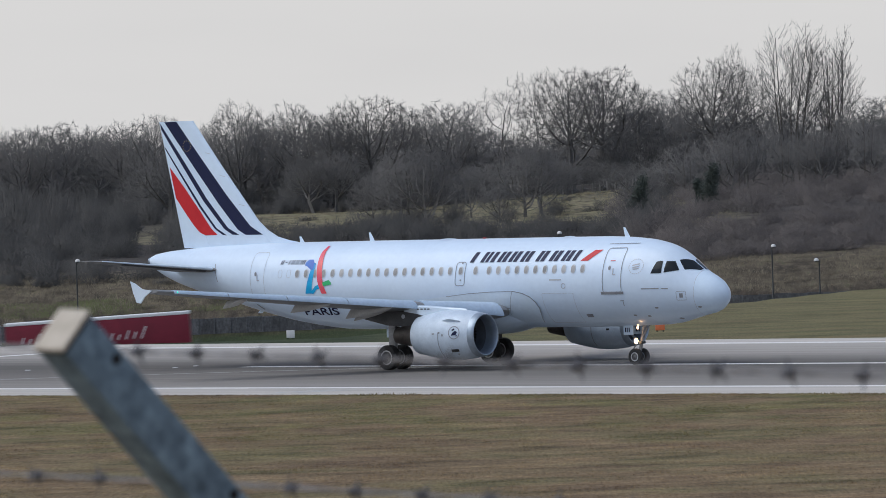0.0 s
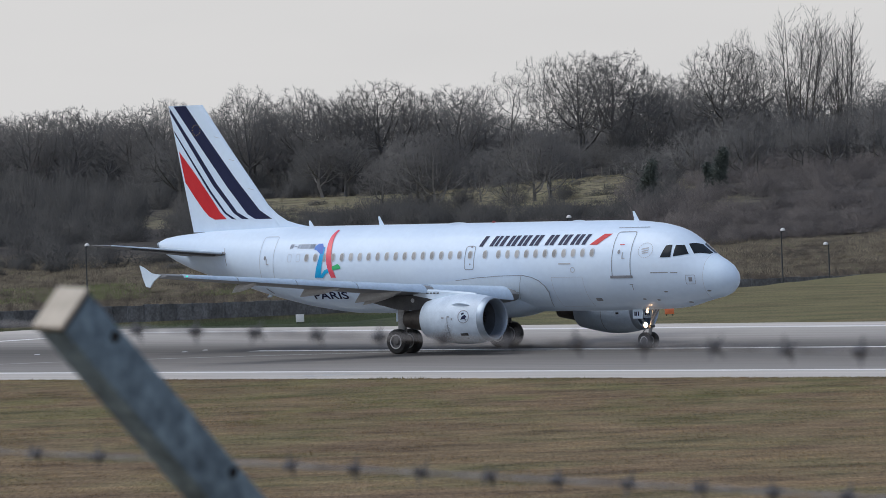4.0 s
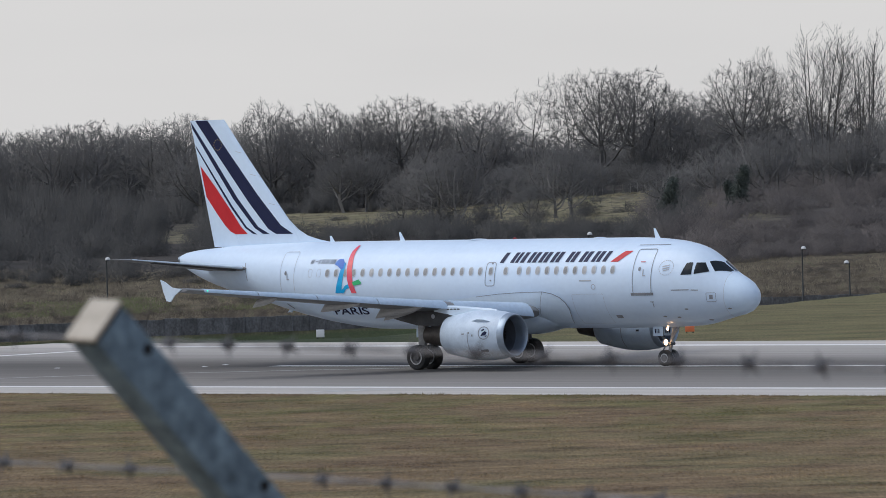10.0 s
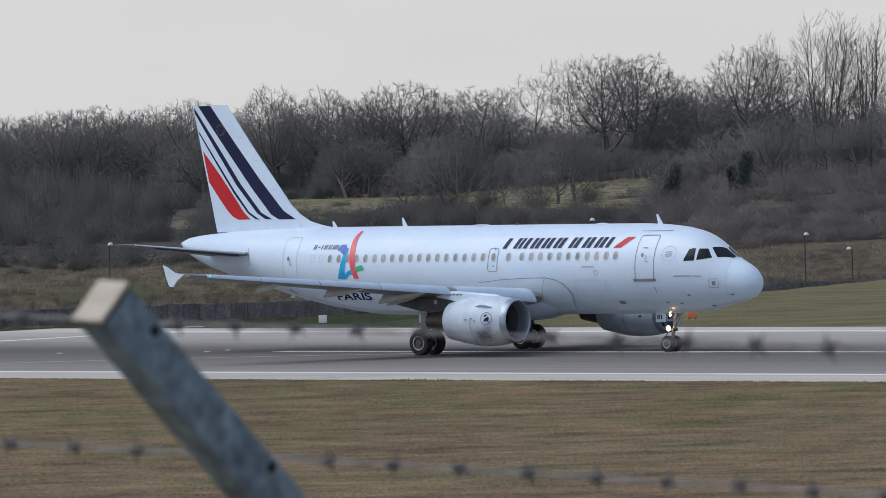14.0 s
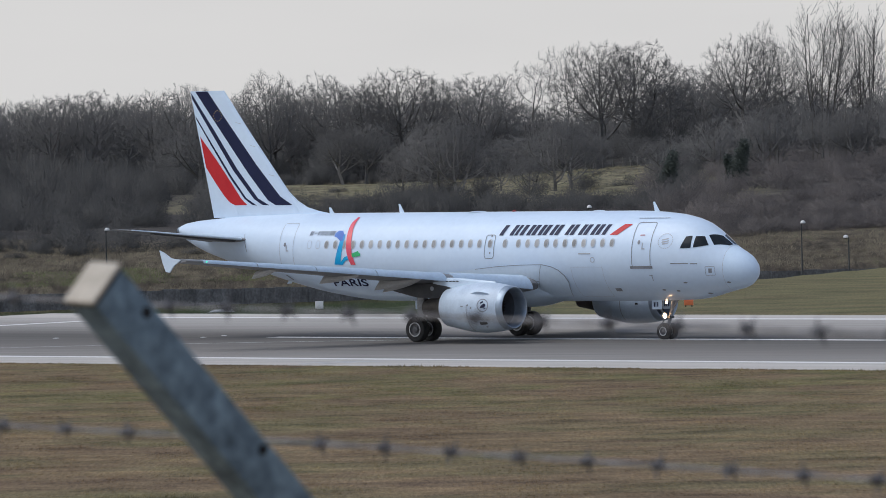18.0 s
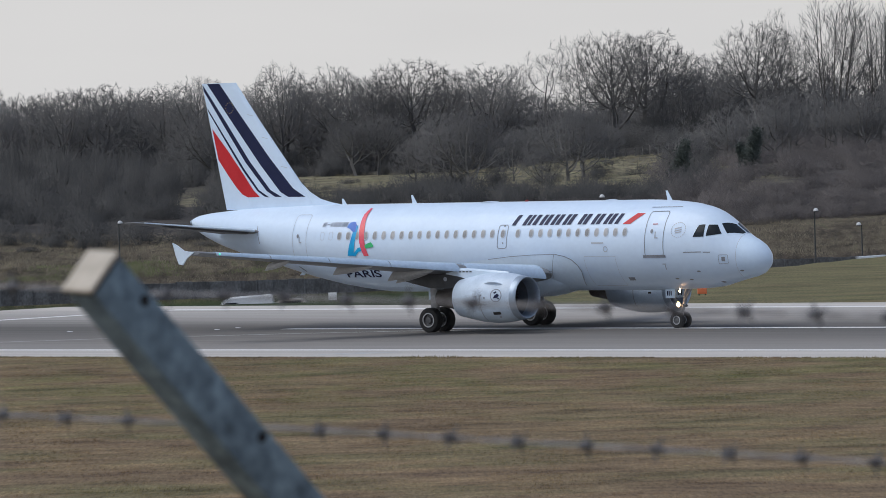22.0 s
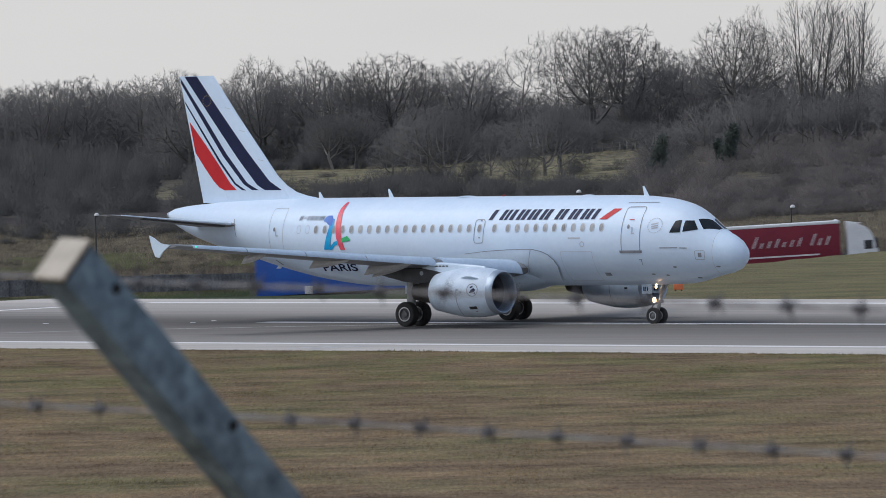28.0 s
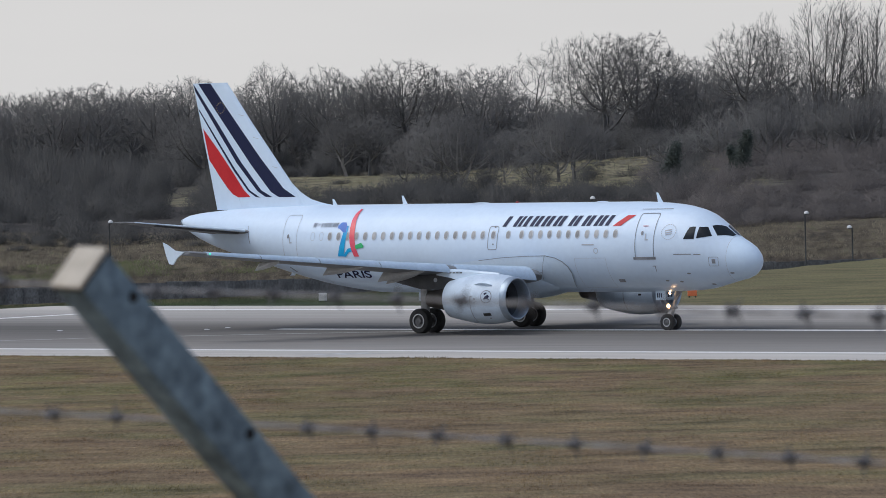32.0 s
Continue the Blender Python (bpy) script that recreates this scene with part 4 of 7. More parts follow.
    # fin and rudder
    def fin_ring(z, f0=0.0, f1=1.0, k=12):
        le, te = curve_of(FIN, z)
        pts = []
        for i in range(k):
            s = le + (te - le) * (f0 + (f1 - f0) * (i / (k - 1)) ** (1.6 if f0 == 0 else 1))
            pts.append((s, fin_half(s, z)))
        return [L(s, h, z) for s, h in pts] + [L(s, -h, z) for s, h in pts[::-1]][1 if f0 == 0 else 0:]
    zs = [5.45, 5.7, 5.95, 6.3, 6.95, 8.0, 9.8, 11.0, 11.7, 11.76]
    fin = part("fin", loft([fin_ring(z, 0, 0.69) for z in zs]), W, plane, "white tail fin with navy and red stripes")
    part("rudder", loft([fin_ring(z, 0.692, 1.0, 5) for z in zs[1:]]), W, plane)
    rings = []
    for s, z, w in ((24.6, 5.86, 0.02), (25.3, 5.98, 0.05), (26.0, 6.16, 0.09), (26.6, 6.48, 0.12), (27.2, 6.98, 0.1)):
        rings.append([L(s, w, 5.5), L(s, w * 0.9, (5.5 + z) / 2), L(s, 0.3 * w, z), L(s, -0.3 * w, z), L(s, -w * 0.9, (5.5 + z) / 2), L(s, -w, 5.5)])
    part("dorsal_fillet", loft(rings), W, fin)

    def stripe(name, lead, trail, mat, label):
        poly = lead + trail[::-1]
        n = len(lead)
        quads = [[lead[i], lead[i + 1], trail[i + 1], trail[i]] for i in range(n - 1)]
        part(name, sheet(quads, on_fin, 0.4), mat, fin, label)
        part(name, sheet(quads, lambda s, z: L(s, -fin_half(s, z) - 0.008, z), 0.4), mat, fin, label)
    stripe("red_stripe", [(32.54, 9.59), (31.55, 8.55), (30.62, 7.48), (29.92, 6.63), (29.51, 6.3)], [(32.2, 8.1), (31.53, 7.3), (31.02, 6.74), (30.67, 6.44), (30.3, 6.29)], M["red"], "broad red stripe")
    stripe("navy_stripe", [(32.8, 10.57), (31.57, 9.02), (30.49, 7.66), (29.56, 6.63), (28.89, 6.27)], [(32.78, 10.44), (31.67, 8.98), (30.57, 7.57), (29.67, 6.59), (29.19, 6.31)], M["navy"], "thin navy stripe")
    stripe("navy_stripe", [(33.06, 11.69), (31.55, 9.85), (30.12, 8.02), (28.82, 6.62), (28.11, 6.28)], [(33.02, 11.41), (31.79, 9.79), (30.36, 7.93), (29.06, 6.58), (28.55, 6.3)], M["navy"], "navy stripe")
    stripe("navy_stripe", [(31.95, 11.74), (30.56, 10.11), (28.9, 8.19), (27.48, 6.69), (26.79, 6.27)], [(32.77, 11.74), (31.07, 9.75), (29.39, 7.78), (28.2, 6.52), (27.73, 6.28)], M["navy"], "broad navy stripe")
    for zj in (7.6, 9.0, 10.1):
        le = curve_of(FIN, zj)[0]
        part("panel_joint", sheet([[(le + 0.02, zj), (le + 0.5, zj + 0.12), (le + 0.5, zj + 0.14), (le + 0.02, zj + 0.02)]], on_fin, 0.3), M["lightgrey"], fin)
    for i in range(12):
        a = 2 * math.pi * i / 12
        part("star", sheet([oval(31.32 + 0.25 * math.cos(a), 10.56 + 0.25 * math.sin(a), 0.022, 0.022, 6)], lambda s, z: on_fin(s, z, 0.014), 0.2), M["gold"], fin, "small gold star")

    # cabin windows, doors and titles on both sides
    for side in (1, -1):
        def at(s, z, off=0.014, sd=side):
            return on_hull(s, z, off, sd)
        first = None
        spots = [23.34 - 0.533 * i for i in range(18)] + [12.8] + [23.34 - 0.533 * (21.219 + i) for i in range(11)] + [13.66]
        for i, s in enumerate(spots):
            rim_ob = part("cabin_window", sheet([oval(s, 4.425, 0.138, 0.2, 14, 2.6)], at, 0.12), M["blind"], plane)
            part("pane", sheet([oval(s + 0.012, 4.425, 0.098, 0.155, 12, 2.6)], lambda a, b2, f=at: f(a, b2, 0.02), 0.12), M["pane"], rim_ob)
        for s0, s1, z0, z1, w, nm in ((4.6, 5.6, 3.31, 5.33, 0.03, "passenger_door"), (25.42, 26.33, 3.2, 5.43, 0.02, "passenger_door"), (13.4, 13.96, 3.74, 4.83, 0.03, "overwing_exit"), (7.25, 9.03, 2.0, 3.35, 0.012, "cargo_door")):
            door = part(nm, sheet(frame_poly(s0, s1, z0, z1, w, 0.05 if nm == "cargo_door" else 0.14), lambda a, b2, f=at: f(a, b2, 0.016), 0.25), M["seam"] if nm != "cargo_door" and s0 < 20 else M["lightgrey"], plane, "white door outlined by a grey seam")
            if nm == "passenger_door":
                part("porthole", sheet([oval(s1 - 0.36, 4.44, 0.07, 0.1, 12)], lambda a, b2, f=at: f(a, b2, 0.02), 0.1), M["seam"], door)
                part("door_handle", sheet([[(s0 + 0.42, 4.12), (s0 + 0.47, 4.12), (s0 + 0.47, 4.42), (s0 + 0.42, 4.42)], [(s0 + 0.3, 4.12), (s0 + 0.42, 4.12), (s0 + 0.42, 4.17), (s0 + 0.3, 4.17)]], lambda a, b2, f=at: f(a, b2, 0.02), 0.1), M["lightgrey"], door)
                if s0 < 20:
                    part("notice", sheet([[(s0 + 0.4, 4.74), (s0 + 0.66, 4.74), (s0 + 0.66, 4.77), (s0 + 0.4, 4.77)]], lambda a, b2, f=at: f(a, b2, 0.02), 0.1), M["red"], door, "small red bar of unreadable writing")
                if s0 < 10:
                    part("door_sill", sheet([[(s0 - 0.08, 3.26), (s1 + 0.1, 3.26), (s1 + 0.1, 3.38), (s0 - 0.08, 3.38)]], lambda a, b2, f=at: f(a, b2, 0.022), 0.2), M["seam"], door, "dark scuffed sill strip")
                    part("rain_gutter", sheet([[(s0 - 0.4, 5.49), (s1 + 0.15, 5.49), (s1 + 0.15, 5.51), (s0 - 0.4, 5.51)]], lambda a, b2, f=at: f(a, b2, 0.02), 0.2), M["seam"], door)
            if nm == "overwing_exit":
                for lz in (4.77, 4.0):
                    part("exit_latch", sheet([oval(13.63, lz, 0.05, 0.04, 8)], lambda a, b2, f=at: f(a, b2, 0.02), 0.1), M["seam"], door)
        for s in (24.4, 23.87):
            part("blanked_window", sheet(frame_poly(s - 0.12, s + 0.12, 4.24, 4.62, 0.015, 0.1), lambda a, b2, f=at: f(a, b2, 0.016), 0.2), M["lightgrey"], plane)
        part("root_seam", sheet([[(28.62, 4.1), (28.65, 4.1), (28.78, 4.95), (28.75, 4.95)]], lambda a, b2, f=at: f(a, b2, 0.014), 0.25), M["seam"], plane)
        # title: slanted plain strokes in place of lettering
        widths = [0.98, 0.26, 0.74, 0.7, 0.74, 0.98, 0.84, 0.76, 0.7]
        unit = (13.25 - 7.2) / (sum(widths) + 0.09 * 8)
        sA, lo, hi, lean = 13.25, 4.79, 5.25, 0.2
        for wd in widths:
            ends = [(0.0, 0.17)] if wd < 0.3 else [(0.0, 0.22), (wd * unit - 0.21, wd * unit)]
            for e0, e1 in ends:
                part("title_stroke", sheet([[(sA - e0, lo), (sA - e1, lo), (sA - e1 - lean, hi), (sA - e0 - lean, hi)]], lambda a, b2, f=at: f(a, b2, 0.016), 0.25), M["navy"], plane, "dark navy slanted title stroke")
            sA -= (wd + 0.09) * unit
        part("title_flash", sheet([[(6.93, 4.78), (6.5, 4.78), (5.87, 5.25), (6.3, 5.25)]], lambda a, b2, f=at: f(a, b2, 0.016), 0.2), M["red"], plane, "red slanted flash")
        for b0, b1 in ((24.5, 24.34), (24.24, 24.12), (24.02, 23.8), (23.74, 23.54), (23.48, 23.26), (23.2, 23.04)):
            zz = (4.85, 5.06) if b0 - b1 > 0.15 else (4.94, 4.98)
            cuts = ((b0, b0 - 0.05), (b1 + 0.05, b1)) if b0 - b1 > 0.15 else ((b0, b1),)
            for c0, c1 in cuts:
                part("registration_bar", sheet([[(c0, zz[0]), (c1, zz[0]), (c1 - 0.06, zz[1]), (c0 - 0.06, zz[1])]], lambda a, b2, f=at: f(a, b2, 0.016), 0.15), M["navy"], plane, "dark bar of a small character")
        part("small_title_bar", sheet([[(3.61, 3.46), (2.75, 3.46), (2.75, 3.5), (3.61, 3.5)], [(2.65, 3.45), (2.32, 3.44), (2.32, 3.48), (2.65, 3.49)]], lambda a, b2, f=at: f(a, b2, 0.016), 0.15), M["seam"], plane)
        part("small_note_bar", sheet([[(8.55, 3.92), (7.87, 3.92), (7.87, 3.98), (8.55, 3.98)]], lambda a, b2, f=at: f(a, b2, 0.016), 0.15), M["lightgrey"], plane)
        ringq = [[(3.9 + 0.36 * ra * math.cos(t), 4.48 + 0.34 * ra * math.sin(t)) for ra, t in ((1, t0), (1, t1), (0.93, t1), (0.93, t0))] for t0, t1 in [(2 * math.pi * j / 20, 2 * math.pi * (j + 0.7) / 20) for j in range(20)]]
        part("alliance_emblem", sheet(ringq + [[(4.08, 4.4), (3.76, 4.46), (3.72, 4.52), (4.06, 4.46)], [(4.1, 4.5), (3.78, 4.56), (3.74, 4.62), (4.08, 4.56)], [(4.05, 4.32), (3.76, 4.37), (3.72, 4.42), (4.03, 4.38)]], lambda a, b2, f=at: f(a, b2, 0.016), 0.15), M["lightgrey"], plane, "round grey emblem of strokes")
        # two-part bid emblem: a tall curved stroke and a hooked stroke
        def sweep(pts, ws):
            q = []
            for i in range(len(pts) - 1):
                q.append([(pts[i][0] + ws[i], pts[i][1]), (pts[i + 1][0] + ws[i + 1], pts[i + 1][1]), (pts[i + 1][0] - ws[i + 1], pts[i + 1][1]), (pts[i][0] - ws[i], pts[i][1])])
            return q
        part("emblem_stroke", sheet(sweep([(22.15, 5.66), (22.17, 5.4), (22.13, 5.14), (22.06, 4.8), (22.01, 4.49), (21.93, 4.1), (21.83, 3.8), (21.69, 3.49)], [0.06, 0.11, 0.13, 0.15, 0.155, 0.155, 0.15, 0.15]), lambda a, b2, f=at: f(a, b2, 0.026), 0.2), M["pink"], plane, "tall curved pink stroke")
        part("emblem_hook", sheet(sweep([(22.64, 3.5), (22.56, 3.9), (22.48, 4.3), (22.43, 4.65), (22.44, 4.9)], [0.19, 0.16, 0.13, 0.115, 0.11]), lambda a, b2, f=at: f(a, b2, 0.022), 0.2), M["cyan"], plane, "cyan leaning stroke")
        part("emblem_top", sheet([[(22.95, 4.78), (22.97, 4.92), (22.8, 5.06), (22.55, 5.06), (22.42, 4.9), (22.4, 4.6), (22.56, 4.6), (22.62, 4.86), (22.74, 4.9), (22.84, 4.78)]], lambda a, b2, f=at: f(a, b2, 0.024), 0.2), M["blue"], plane, "blue hooked stroke")
        part("emblem_bar", sheet([[(22.55, 3.5), (22.2, 3.85), (21.85, 3.95), (21.85, 3.75), (22.15, 3.68), (22.35, 3.48)]], lambda a, b2, f=at: f(a, b2, 0.023), 0.2), M["cyan"], plane)
        part("emblem_tip", sheet([[(21.78, 4.0), (21.4, 4.12), (21.24, 3.98), (21.26, 3.9), (21.72, 3.84)]], lambda a, b2, f=at: f(a, b2, 0.03), 0.2), M["green"], plane, "green stroke tip")
        # small plates and ports
        part("hatch", sheet([[(6.9, 2.24), (6.56, 2.24), (6.56, 2.38), (6.9, 2.38)]], lambda a, b2, f=at: f(a, b2, 0.02), 0.2), M["seam"], plane)
        part("static_port", sheet(frame_poly(1.54, 1.98, 2.93, 3.34, 0.016, 0.05) + [[(1.68, 3.05), (1.84, 3.05), (1.84, 3.24), (1.68, 3.24)]], lambda a, b2, f=at: f(a, b2, 0.014), 0.15), M["seam"], plane)
        part("ring_mark", sheet([[(7.76 + 0.13 * ra * math.cos(t), 3.67 + 0.13 * ra * math.sin(t)) for ra, t in ((1, t0), (1, t1), (0.75, t1), (0.75, t0))] for t0, t1 in [(2 * math.pi * j / 12, 2 * math.pi * (j + 1) / 12) for j in range(12)]], lambda a, b2, f=at: f(a, b2, 0.018), 0.2), M["lightgrey"], plane)
        for ps, pz in ((3.04, 2.62), (4.3, 2.3), (3.6, 2.25), (2.2, 2.12), (1.05, 2.62)):
            part("probe", sheet([oval(ps, pz, 0.1, 0.035, 8)], lambda a, b2, f=at: f(a, b2, 0.02), 0.15), M["seam"], plane)
        part("access_line", sheet([[(4.76, 2.95), (4.58, 2.95), (4.58, 2.98), (4.76, 2.98)], [(4.65, 2.72), (4.62, 2.72), (4.62, 2.95), (4.65, 2.95)]], lambda a, b2, f=at: f(a, b2, 0.018), 0.2), M["seam"], plane)
        # flight deck panes
        for nm, quad in (("side_window", [(3.16, 4.15), (2.67, 4.16), (2.71, 4.69), (2.82, 4.7), (2.98, 4.67)]), ("sliding_window", [(2.57, 4.18), (1.95, 4.27), (2.24, 4.67), (2.57, 4.68)])):
            part(nm, sheet([quad], lambda a, b2, f=at: f(a, b2, 0.016), 0.12), M["glass"], plane, "dark flight deck window")
    # windscreens wrap the front of the hull
    for side in (1, -1):
        def wrap(u, v, sd=side):
            a = radians(u)   # u: degrees round from the top, v: station
            zc, hz, hy = hull(v)
            return L(v, sd * (hy + 0.014) * math.sin(a), zc + (hz + 0.014) * math.cos(a))
        part("windscreen", sheet([[(3, 1.27), (17, 1.27), (44, 1.76), (31, 2.14), (3, 1.8)]], wrap, 6.0), M["glass"], plane, "dark wrap-round windscreen")

    # aerials, beacon and dish cover along the crown
    for s, hgt, lean in ((24.5, 0.3, 0.16), (20.28, 0.42, 0.2), (5.5, 0.46, 0.22)):
        z0 = sum(hull(s)[:2]) - 0.03
        rows = []
        for t, w in ((0, 0.03), (0.5, 0.022), (0.92, 0.014), (1, 0.008)):
            f, a, z = s - 0.15 + (lean + 0.06) * t, s + 0.15 + (lean - 0.13) * t, z0 + hgt * t
            rows.append([L(f, 0, z), L(f * 0.6 + a * 0.4, w, z), L(a, 0, z), L(f * 0.6 + a * 0.4, -w, z)])
        bm = loft(rows)
        part("aerial", bm, M["fairing"], plane, "white blade aerial")
    for s, rad, hgt, mt in ((15.8, 0.42, 0.05, "fairing"), (13.68, 0.1, 0.09, "beacon"), (8.8, 0.3, 0.05, "fairing")):
        part("crown_fitting", lathe([(0, rad), (hgt * 0.6, rad * 0.85), (hgt, rad * 0.3)], L(s, 0, sum(hull(s)[:2]) - 0.012), (0, 0, 1), 16), M[mt], plane)
    part("drain_mast", loft([[L(s, r, z) for s, z in ((26.92, 2.76), (27.16, 2.76), (27.34, 2.56), (27.1, 2.56))] for r in (-0.03, 0.03)]), M["fairing"], plane, "white swept drain mast")
    for side in (1, -1):
        part("stain", sheet([[(26.3, 3.02), (26.4, 3.02), (26.12, 2.76), (26.02, 2.78)]], lambda s, z, sd=side: on_hull(s, z, 0.015, sd), 0.1), M["seam"], plane, "dark streak below the rear door")
    part("belly_aerial", box(GEAR - 19.6, GEAR - 19.3, -0.02, 0.02, 1.35, 1.85, 0.01), M["fairing"], plane)

    # nose gear
    leg = part("nose_gear", tube([L(4.62, 0, 2.0), L(4.9, 0, 1.0), L(5.07, 0, 0.38)], [0.1, 0.085, 0.07], 12), M["gear"], plane, "grey nose landing gear leg with lit lamps")
    part("axle", tube([L(5.07, -0.3, 0.38), L(5.07, 0.3, 0.38)], 0.05), M["gear"], leg)
    part("retraction_strut", tube([L(4.2, 0.12, 1.95), L(4.83, 0.1, 1.2)], 0.035, 8), M["gear"], leg)
    part("steering_unit", tube([L(4.86, -0.17, 1.02), L(4.86, 0.17, 1.02)], 0.07, 10), M["pylon_dark"], leg)
    part("drag_stay", tube([L(5.9, 0, 1.9), L(5.05, 0, 0.95)], 0.05, 8), M["gear"], leg)
    part("torque_link", tube([L(5.2, 0, 0.95), L(5.4, 0, 0.68), L(5.18, 0, 0.45)], 0.035, 8), M["gear"], leg)
    for r in (-0.25, 0.25):
        c = L(5.07, r, 0.38)
        wheel = part("wheel", lathe([(-0.1, 0.2), (-0.11, 0.28), (-0.1, 0.34), (-0.06, 0.375), (0.06, 0.375), (0.1, 0.34), (0.11, 0.28), (0.1, 0.2)], c, (0, 1, 0), 30, cap=False), M["tyre"], leg, "black rubber tyre")
        for sg in (-1, 1):
            part("rim", lathe([(0.06, 0.205), (0.1, 0.2), (0.1, 0.17), (0.05, 0.15), (0.09, 0.06), (0.1, 0.02)], c, (0, sg, 0), 24), M["rim"], wheel, "dark grey wheel rim")
            part("rim_edge", lathe([(0.1, 0.205), (0.108, 0.2), (0.109, 0.165), (0.1, 0.16)], c, (0, sg, 0), 24, cap=False), M["rim_ring"], wheel, "bright rim edge")
        door = part("gear_door", box(GEAR - 5.6, GEAR - 5.05, -r * 1.6 - 0.015, -r * 1.6 + 0.015, 1.38, 1.82, 0.012), M["fairing"], leg, "white nose gear door")
        for b0, b1 in ((5.5, 5.44), (5.4, 5.36), (5.3, 5.25)):
            part("door_bar", box(GEAR - b0, GEAR - b1, -r * 1.6 - 0.026, -r * 1.6 + 0.026, 1.5, 1.7), M["navy"], door, "dark bar of a character")
    for s, z, rad, rr in ((5.0, 1.69, 0.07, 0.15), (5.0, 1.09, 0.125, 0.3), (4.86, 1.92, 0.03, 0.15)):
        can = part("taxi_lamp", lathe([(0, rad), (0.02, rad * 1.1), (-0.1, rad * 0.9), (-0.14, rad * 0.4)], L(s, rr, z), (1, -0.15, 0), 18), M["gear"], leg)
        part("lens", lathe([(0.021, rad * 0.95), (0.04, rad * 0.6), (0.045, 0.01)], L(s, rr, z), (1, -0.15, 0), 18), M["lamp_on"], can, "lit warm white lens")
    # words on the lower rear hull
    txt = bpy.data.curves.new("words", "FONT")
    txt.body = "PARIS"
    txt.size = 0.78
    txt.offset = 0.014
    tmp = new("words_source", txt)
    dg = bpy.context.evaluated_depsgraph_get()
    me0 = bpy.data.meshes.new_from_object(tmp.evaluated_get(dg))
    bm = bmesh.new()
    bm.from_mesh(me0)
    bpy.data.objects.remove(tmp)
    bmesh.ops.triangulate(bm, faces=bm.faces[:])
    wide = max(v.co.x for v in bm.verts)
    for v in bm.verts:
        v.co = on_hull(23.32 - v.co.x * 2.22 / wide, 2.5 + v.co.y * 0.6, 0.02, 1)
    part("lettering", bm, M["navy"], plane, "dark PARIS lettering low on the rear hull", smooth=False)
    return plane


airliner = build_airliner()


# ---- bare trees and scrub ----
class Wood:
    """Collects tapered three-sided limbs."""

    def __init__(self):
        self.v, self.f = [], []

    def ring(self, c, d, r):
        """Three corners round c, square to d; gives the number of the first."""
        u = d.cross(Vector((0.31, 0.95, 0.05))).normalized()
        w = d.cross(u)
        b = len(self.v)
        for k in range(3):
            a = 2.0944 * k
            e = c + r * (math.cos(a) * u + math.sin(a) * w)
            self.v.append((e.x, e.y, e.z))
        return b

    def span(self, a, b):
        for k in range(3):
            self.f.append((a + k, a + (k + 1) % 3, b + (k + 1) % 3, b + k))

    def mesh(self, name, material):
        me = bpy.data.meshes.new(name)
        me.from_pydata(self.v, [], self.f)
        me.materials.append(material)
        return me


def unit(a):
    return a / np.maximum(np.linalg.norm(a, axis=1, keepdims=True), 1e-9)


def slivers(gen, P, D, length, half):
    """Twigs as long thin triangles: from points P along D. Gives the corners, n x 3 x 3."""
    U = unit(np.cross(D, gen.normal(size=D.shape)))
    Q = P + D * length[:, None]
    return np.stack([P - U * half[:, None], P + U * half[:, None], Q], 1)


def bands(gen, P, Q, r0, r1):
    """Thin branches as tapered flat strips from P to Q, two triangles each."""
    U = unit(np.cross(Q - P, gen.normal(size=P.shape)))
    a, b, c, d = P - U * r0[:, None], P + U * r0[:, None], Q + U * r1[:, None], Q - U * r1[:, None]
    return np.concatenate([np.stack([a, b, c], 1), np.stack([a, c, d], 1)])


def sprays(gen, P, D, many, spread, lmin, lmax, half, lift=0.15):
    """From each point a spray of twigs, each with two side twigs of its own."""
    P, D = np.repeat(P, many, 0), np.repeat(D, many, 0)
    E = unit(D + gen.normal(size=D.shape) * spread + np.array([0, 0, lift]))
    ln = lmin + (lmax - lmin) * gen.random(len(P))
    out = [slivers(gen, P, E, ln, np.full(len(P), half))]
    for _ in range(2):
        t = 0.25 + 0.55 * gen.random(len(P))
        S = unit(E + gen.normal(size=E.shape) * 0.55 + np.array([0, 0, lift]))
        out.append(slivers(gen, P + E * (ln * t)[:, None], S, ln * (0.35 + 0.35 * gen.random(len(P))), np.full(len(P), half * 0.8)))
    return np.concatenate(out)


def facing(T, centre, squash):
    """Wind the triangles towards -y and give each a normal that follows the round of the crown."""
    g = np.cross(T[:, 1] - T[:, 0], T[:, 2] - T[:, 0])
    back = g[:, 1] > 0
    T[back] = T[back][:, ::-1]
    N = unit((T.mean(1) - centre) * squash) * 0.6 + np.array([0, -0.6, 0.55])
    return T, unit(N)


def twig_mesh(name, T, N, material):
    me = bpy.data.meshes.new(name)
    V = T.reshape(-1, 3)
    me.vertices.add(len(V))
    me.vertices.foreach_set("co", V.ravel())
    me.loops.add(len(V))
    me.loops.foreach_set("vertex_index", np.arange(len(V)))
    me.polygons.add(len(T))
    me.polygons.foreach_set("loop_start", np.arange(0, len(V), 3))
    me.update(calc_edges=True)
    me.normals_split_custom_set_from_vertices(np.repeat(N, 3, 0).tolist())
    me.materials.append(material)
    return me


